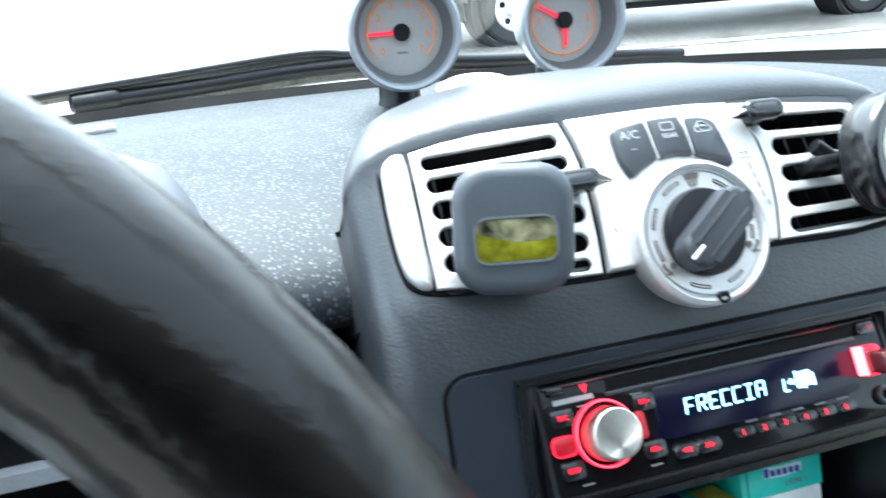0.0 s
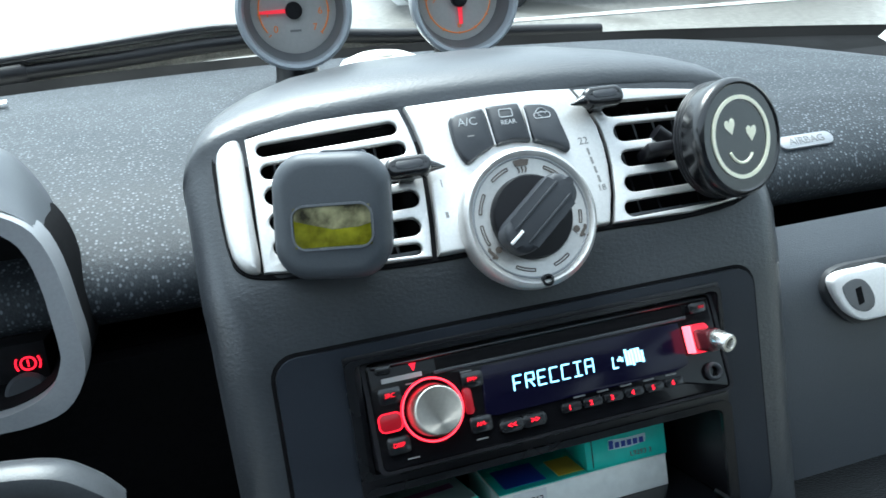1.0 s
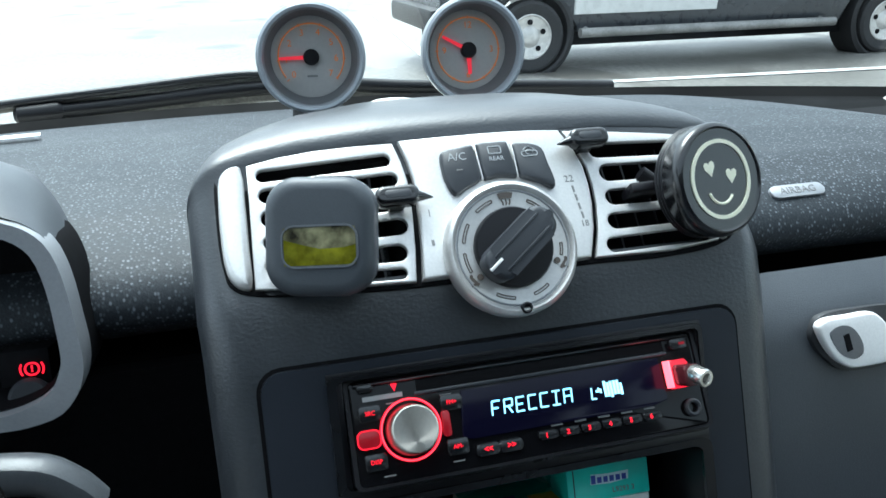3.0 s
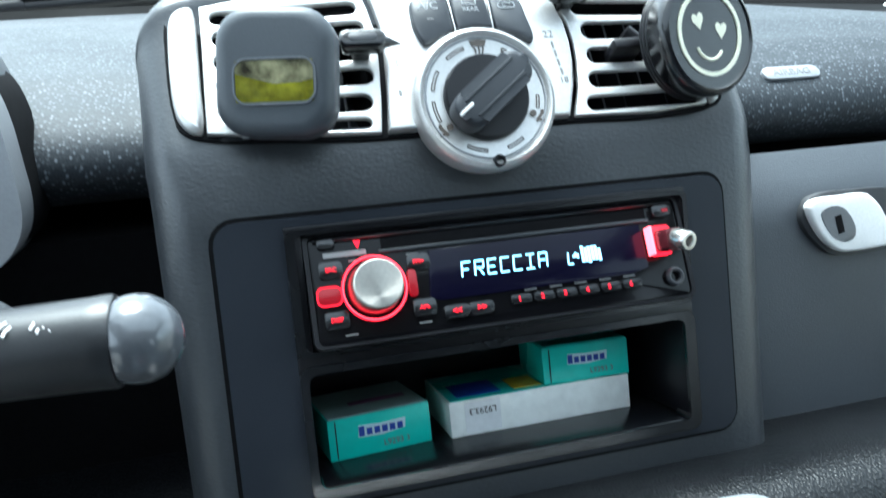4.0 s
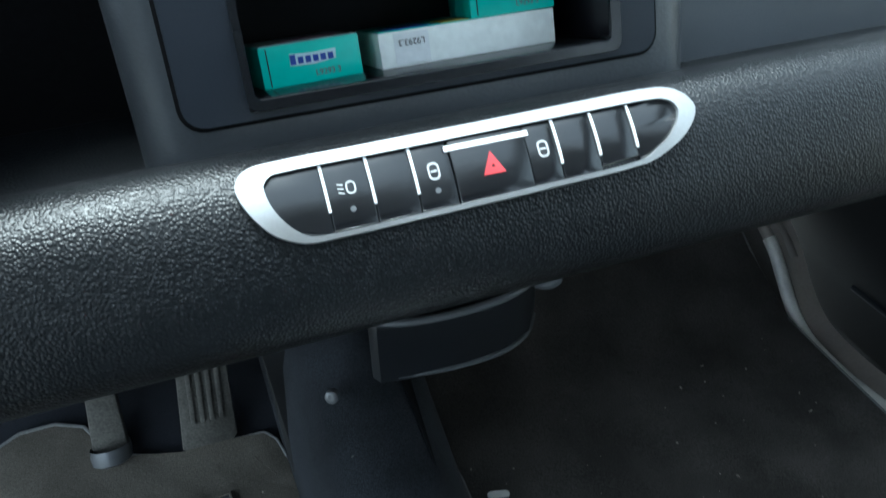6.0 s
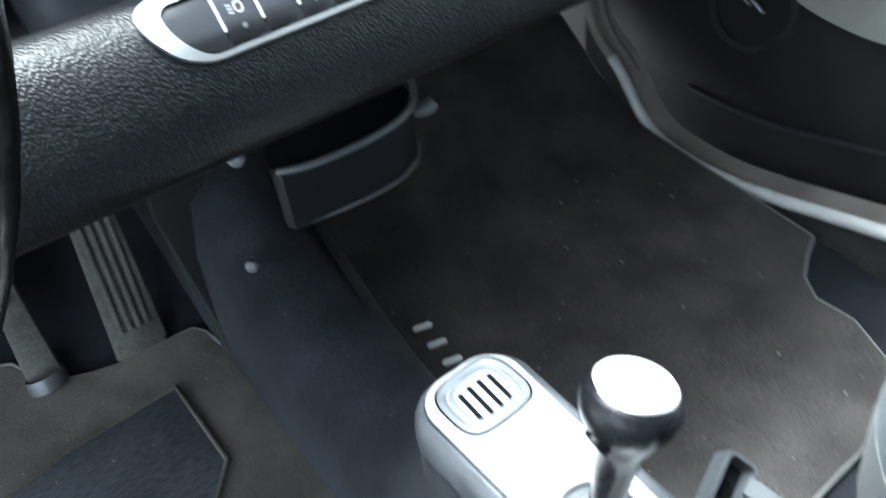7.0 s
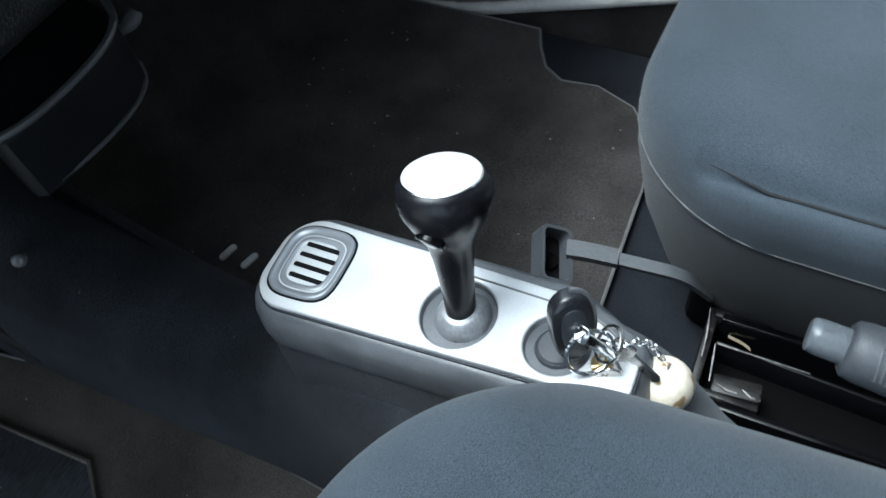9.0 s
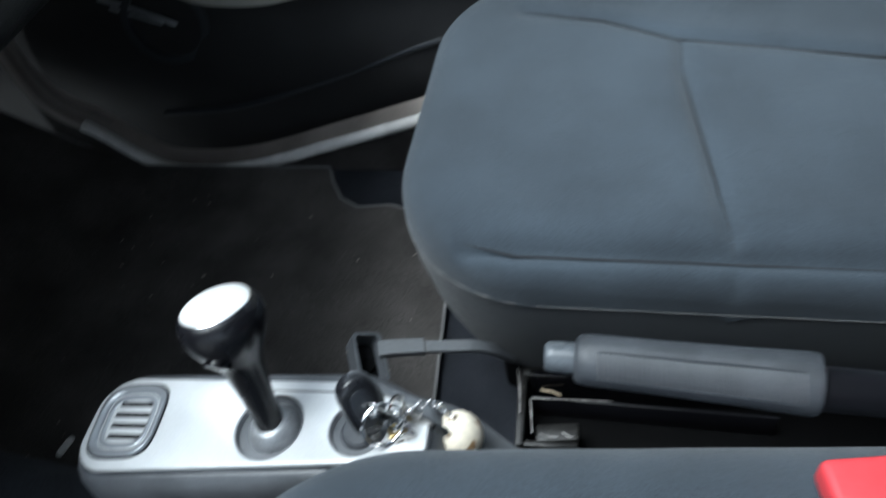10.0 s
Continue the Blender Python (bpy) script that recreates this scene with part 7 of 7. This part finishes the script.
def seat(name, x0, x1, yf, yb, zt, label, corner, seam_x, seam_y, skew=0.0):
    shear = Matrix(((1, -skew, 0, skew * -0.10), (0, 1, 0, 0), (0, 0, 1, 0), (0, 0, 0, 1)))

    def part(nm, bm, *rest):
        bm.transform(shear)
        return add_part(nm, bm, *rest)

    s = thing(name, ((x0 + x1) / 2, (yf + yb) / 2, 0), label, "seat", group="front seats")
    cx, w, d = (x0 + x1) / 2, x1 - x0, yf - yb

    def loop(grow, z, cr):
        return [(x, y) for x, y in rr(w + 2 * grow, d + 2 * grow, cr, cx, (yf + yb) / 2, 9)], z

    c = corner
    part("cushion_side", loft(ID, [loop(-0.03, zt - 0.20, c - 0.03), loop(-0.010, zt - 0.14, c - 0.010), loop(0.0, zt - 0.085, c), loop(0.001, zt - 0.060, c)]), FABRIC_SHADED, s, "darker side fabric")
    creases = []
    if seam_x:
        creases = [([(seam_x + 0.006, yf - 0.07), (seam_x - 0.001, yf - 0.11), (seam_x - 0.003, yb)], 0.0110, 0.0065),
                   ([(seam_x - 0.02, seam_y - 0.027), (seam_x + 0.06, seam_y - 0.014), (seam_x + 0.20, seam_y + 0.004), (seam_x + 0.252, seam_y + 0.003)], 0.0080, 0.0075),
                   ([(seam_x + 0.31, yf - 0.09), (seam_x + 0.288, yf - 0.17), (seam_x + 0.254, yf - 0.235), (seam_x + 0.22, yf - 0.40), (seam_x + 0.20, yb)], 0.0070, 0.0075)]

    def crease(x, y):
        """How deep the stitched seams pull the cover down."""
        out = 0.0
        p = Vector((x, y))
        for line, depth, wide in creases:
            best = 9.0
            for q, r in zip(line, line[1:]):
                q, r = Vector(q), Vector(r)
                f = min(max((p - q).dot(r - q) / (r - q).length_squared, 0.0), 1.0)
                best = min(best, (p - q.lerp(r, f)).length)
            out = max(out, depth * math.exp(-(best / wide) ** 1.3))
        return out

    def cover():
        bm = bmesh.new()
        rows = []
        base = [(-0.0 + 0.002, zt - 0.062), (0.002, zt - 0.050)]
        for k in range(1, 25):
            t = radians(90 * k / 24)
            base.append((0.002 - 0.060 * (1 - math.cos(t)) ** 1.15, zt - 0.050 + 0.050 * math.sin(t)))
        cy = (yf + yb) / 2
        for grow, z in base:
            rows.append([(x, y, z) for x, y in even(rr(w + 2 * grow, d + 2 * grow, max(c + grow, 0.03), cx, cy, 30), 320)])
        for k in range(1, 60):
            f = 1 - k / 60
            rows.append([(cx + (x - cx) * f, cy + (y - cy) * f, zt + 0.004 * (1 - f * f)) for x, y, _ in rows[25]])
        grid = [[bm.verts.new((x, y, z - crease(x, y) - 0.0008 * noise.noise(Vector((x, y, 0)) * 16))) for x, y, z in r] for r in rows]
        for p, q in zip(grid, grid[1:]):
            for i in range(len(p)):
                j = (i + 1) % len(p)
                bm.faces.new((p[i], p[j], q[j], q[i]))
        bm.faces.new(grid[-1])
        return bm

    part("cushion", cover(), FABRIC, s, "slate grey fabric top", 80)
    part("piping", tube([Vector((x, y, zt - 0.061)) for x, y in loop(0.0012, 0, c)[0]], 0.0011, 6, closed=True), EDGE_THREAD, s, "pale thread piping")
    for line, depth, _ in creases:
        pts = []
        for q, r in zip(line, line[1:]):
            for k in range(8):
                x, y = q[0] + (r[0] - q[0]) * k / 8, q[1] + (r[1] - q[1]) * k / 8
                cs = 1 - min(max(x - x0 + 0.002, 0.0) / 0.06, 1.0) ** (1 / 1.15)
                top_z = zt - 0.050 + 0.050 * math.sqrt(max(0.0, 1 - cs * cs)) + (0.003 if x > x0 + 0.07 else 0.0)
                pts.append((x, y, top_z - depth + 0.0012))
        pts = [p for p in pts if p[0] > x0 + 0.008 and p[1] < yf - 0.06]
        # Dark line along each seam; it also paints the crease's soft shadow.
        part("seam", tube(pts, [0.0003 + 0.0010 * min(1.0, k / 7, (len(pts) - 1 - k) / 7) for k in range(len(pts))], 6), SEAM, s)
    part("base", box(ID, x0 + 0.06, x1 - 0.06, yb + 0.06, yf - 0.08, 0.0, zt - 0.17, 0.01), VOID, s)
    back_loops = [([(x, y) for x, y in rr(w - 0.02, 0.10, 0.045, cx, 0, 6)], 0.0), ([(x, y) for x, y in rr(w, 0.13, 0.055, cx, 0, 6)], 0.10), ([(x, y) for x, y in rr(w - 0.02, 0.12, 0.05, cx, 0, 6)], 0.40), ([(x, y) for x, y in rr(w - 0.12, 0.09, 0.04, cx, 0, 6)], 0.56)]
    part("backrest", loft(pose(0, yb + 0.02, zt - 0.06, 14, 0, 0), back_loops), FABRIC, s)
    return s


seat("passenger_seat", 0.130, 0.560, -0.082, -0.62, 0.288, "slate grey fabric passenger seat cushion with dark seams", 0.13, 0.146, -0.325)
seat("driver_seat", -0.53, -0.0425, -0.040, -0.62, 0.335, "slate grey fabric driver's seat cushion", 0.12, None, 0, 0.10)

# ---- door sill and door ----
sill_path = smooth_path([(0.552, 0.565, 0.34), (0.549, 0.563, 0.21), (0.546, 0.550, 0.125), (0.545, 0.522, 0.087), (0.545, 0.480, 0.060), (0.545, 0.415, 0.000), (0.545, 0.355, -0.016), (0.545, 0.25, -0.005), (0.545, 0.108, 0.038), (0.545, 0.0, 0.073), (0.548, -0.2, 0.135), (0.55, -0.5, 0.19)], 6)
sill = thing("door_sill", (0.56, 0.1, 0.0), "door sill with a sky-lit white lip, curving up at the front", "sill", kind="structure")
# White along the straight run paints in the sky's highlight on the lip.
part("lip", tube(sill_path[22:], 0.0085, 10), SILL, sill, "inner lip painted white for the sky's reflection")
part("trim_edge", tube(sill_path[:25], [0.0070] * 22 + [0.0064, 0.005, 0.003], 10), mat("brown_trim_plastic", (0.33, 0.285, 0.255), 0.42, grain=500, bump=0.1, var=0.08, stain=0.2), sill, "brown-grey trim edge")
part("trim_edge", tube([p + Vector((0.020, -0.004, 0.004)) for p in sill_path[:26]], 0.0060, 10), mat("brown_seal_plastic", (0.20, 0.175, 0.16), 0.45, grain=500, bump=0.1, var=0.08, stain=0.2), sill, "brown-grey door seal")
part("step", thick(sheet(lambda i, s: sill_path[int(i)] + Vector((0.030 * s, -0.003 * s, 0.016 * s)), list(range(len(sill_path))), arange(0, 1, 4)), 0.01, (0.6, 0.0, -3)), mat("brown_grey_sill", (0.27, 0.235, 0.215), 0.4, 0.2, grain=300, var=0.06, stain=0.3), sill, "brown-grey sill step")
part("kick_panel", thick(sheet(lambda i, s: sill_path[int(i)] + Vector((0.002 * s, 0, -0.09 * s)), list(range(len(sill_path))), [0, 1]), 0.006, (3, 0, 0)), CARPET, sill)
door = thing("passenger_door", (0.62, 0.1, 0.1), "black door panel with a pocket and a pale upper part", "door")
part("lower_panel", thick(sheet(lambda y, z: (0.612 + 0.035 * max(0.0, 1 - ((z - 0.12) / 0.09) ** 2) * -0.5, y, z), arange(-0.6, 0.56, 20), arange(-0.03, 0.30, 14)), 0.01, (3, 0, 0)), DOOR, door)
part("pocket_edge", tube(smooth_path([(0.606, 0.40, 0.045), (0.600, 0.271, 0.060), (0.598, 0.12, 0.105), (0.598, -0.05, 0.165), (0.600, -0.25, 0.20)], 5), 0.004, 8), BUTTON, door, "pocket rim")
part("upper_panel", prism(axes_at((0.612, 0, 0), (0, -1, 0), (0, 0, 1), (-1, 0, 0)), round_loop([(-0.322, 0.60), (-0.325, 0.30), (-0.320, 0.264), (-0.302, 0.242), (-0.277, 0.2288), (-0.25, 0.2232), (-0.22, 0.2208), (-0.19, 0.2205), (-0.16, 0.2235), (0.0, 0.255), (0.30, 0.29), (0.60, 0.30), (0.60, 0.60)], 3), 0.0, 0.012, 0.004), mat("pale_beige_door_trim", (0.42, 0.41, 0.36), 0.65, grain=700, bump=0.3, var=0.08, stain=0.15), door, "pale beige upper panel", 60)
# Two thin curved grey bars along the door panel.
part("pale_bar", tube(smooth_path([(0.606, 0.415, 0.236), (0.602, 0.372, 0.224), (0.600, 0.335, 0.209), (0.603, 0.315, 0.196)], 4), 0.0026, 8), SILVER_DARK, door, "thin grey bar on the door panel")
part("pale_bar", tube(smooth_path([(0.606, 0.405, 0.222), (0.602, 0.368, 0.211), (0.603, 0.335, 0.198)], 4), 0.0020, 8), SILVER_DARK, door, "thin grey bar on the door panel")
part("speaker_ring", ring(facing((0.603, 0.33, 0.20), (-1, -0.1, 0.1)), rr(0.12, 0.12, 0.0599, 0, 0, 8), rr(0.10, 0.10, 0.0499, 0, 0, 8), -0.006, 0.004, 0.002), BUTTON, door, "dark speaker ring")

# lint and crumbs on the carpets
random.seed(11)
crumbs = bmesh.new()
for k in range(90):
    x, y = (random.uniform(0.06, 0.50), random.uniform(-0.05, 0.40)) if k % 3 else (random.uniform(-0.40, -0.15), random.uniform(0.10, 0.42))
    if x > 0.42 and y < 0.12:
        continue
    r = random.choice((0.0005, 0.0006, 0.0008, 0.0013))
    m = Matrix.Translation((x, y, floor_z(y) + 0.0118)) @ pose(0, 0, 0, random.uniform(0, 90), random.uniform(0, 90), random.uniform(0, 360)) @ Matrix.Diagonal((r * random.uniform(0.8, 3.0), r, r, 1))
    bmesh.ops.create_icosphere(crumbs, subdivisions=1, radius=1, matrix=m)
lint = part("lint", crumbs, mat("pale_lint", (0.34, 0.31, 0.27), 0.9, grain=400, var=0.4))
tagged(lint, "scattered pale lint and crumbs on the carpet mats", "lint", kind="stuff")

# ---- outside ----
GZ = -0.32
ground = part("ground", sheet(lambda x, y: (x, y, GZ + 0.004 * noise.noise(Vector((x, y, 0)) * 0.9)), arange(-40, 60, 60), arange(-40, 120, 60)), ASPHALT)
tagged(ground, "damp patchy grey asphalt of a car park", "ground", kind="structure")
for nm, pts in (("road_marking", [(2.1, 6.12), (6.4, 5.80), (6.4, 5.92), (2.1, 6.24)]), ("road_marking", [(1.80, 7.45), (1.92, 7.45), (2.55, 14.5), (2.40, 14.5)])):
    o = part(nm, prism(pose(0, 0, GZ + 0.006), pts, 0, 0.004, 0.0), ROAD_PAINT)
    tagged(o, "worn white parking line on the asphalt", "road marking", group="parking lines")


def wheel_at(x, y, parent):
    m = facing((x, y, GZ + 0.335), (0.0, -1, 0))
    w = part("wheel", lathe(m, [(0.205, 0.01), (0.24, 0.03), (0.30, 0.035), (0.328, 0.015), (0.335, -0.06), (0.328, -0.16), (0.30, -0.18)], 40), TYRE, parent, "worn black tyre")
    part("rim", lathe(m, [(0.21, 0.018), (0.20, 0.024), (0.185, 0.005), (0.10, -0.01), (0.07, 0.012), (0.045, 0.02), (0.0, 0.022)], 36), RIM, w, "silver steel rim")
    for a in range(0, 360, 72):
        part("rim_hole", lathe(m @ pose(0.135 * math.cos(radians(a + 20)), 0.135 * math.sin(radians(a + 20)), 0.004), [(0.026, -0.006), (0.026, 0.002), (0, 0.002)], 14), VOID, w)


suv = thing("parked_car", (4.2, 7.6, GZ), "dark and white off-road car parked across, on steel wheels", "car")
SY = 6.86
prof = [(x if x < 2.8 else 2.8 + (x - 2.8) * 1.39, y) for x, y in ((1.72, 0.42), (1.70, 0.75), (1.85, 0.98), (2.6, 1.06), (3.1, 1.10), (3.55, 1.62), (5.6, 1.68), (6.15, 1.10), (6.22, 0.5), (6.1, 0.38), (5.98, 0.38), (5.93, 0.60), (5.72, 0.80), (5.42, 0.80), (5.20, 0.60), (5.15, 0.36), (2.98, 0.36), (2.93, 0.60), (2.72, 0.80), (2.40, 0.80), (2.18, 0.60), (2.13, 0.40))]
part("body", prism(axes_at((0, SY, GZ), (1, 0, 0), (0, 0, 1), (0, -1, 0)), prof, -1.7, 0.0, 0.03), CAR_DARK, suv)
part("door", prism(axes_at((0, SY, GZ), (1, 0, 0), (0, 0, 1), (0, -1, 0)), [(3.02, 0.52), (4.55, 0.52), (4.60, 1.05), (3.05, 1.05)], 0.0, 0.025, 0.012), CAR_WHITE, suv, "white door")
part("side_step", merged(tube([(3.05, SY - 0.10, GZ + 0.36), (5.9, SY - 0.10, GZ + 0.36)], 0.045, 12), tube([(3.15, SY - 0.10, GZ + 0.36), (3.15, SY + 0.1, GZ + 0.40)], 0.03, 8), tube([(5.8, SY - 0.10, GZ + 0.36), (5.8, SY + 0.1, GZ + 0.40)], 0.03, 8)), mat("dull_step_metal", (0.25, 0.245, 0.235), 0.5, 0.3, grain=40, var=0.15, stain=0.4, stain_scale=3), suv, "grey side step")
part("bumper", box(ID, 1.60, 2.05, SY - 0.05, SY + 1.7, GZ + 0.40, GZ + 0.62, 0.05), DOOR, suv)
part("underside", box(ID, 1.9, 7.2, SY + 0.15, SY + 1.5, GZ + 0.22, GZ + 0.5, 0.0), VOID, suv)
for x in (2.58, 6.62):
    wheel_at(x, SY - 0.02, suv)
    part("wheel_arch", lathe(facing((x, SY, GZ + 0.36), (0, -1, 0)), [(0.44, -0.30), (0.44, 0.03), (0.40, 0.045), (0.375, 0.03), (0.375, -0.30)], 40), DOOR, suv, "black wheel arch lip")
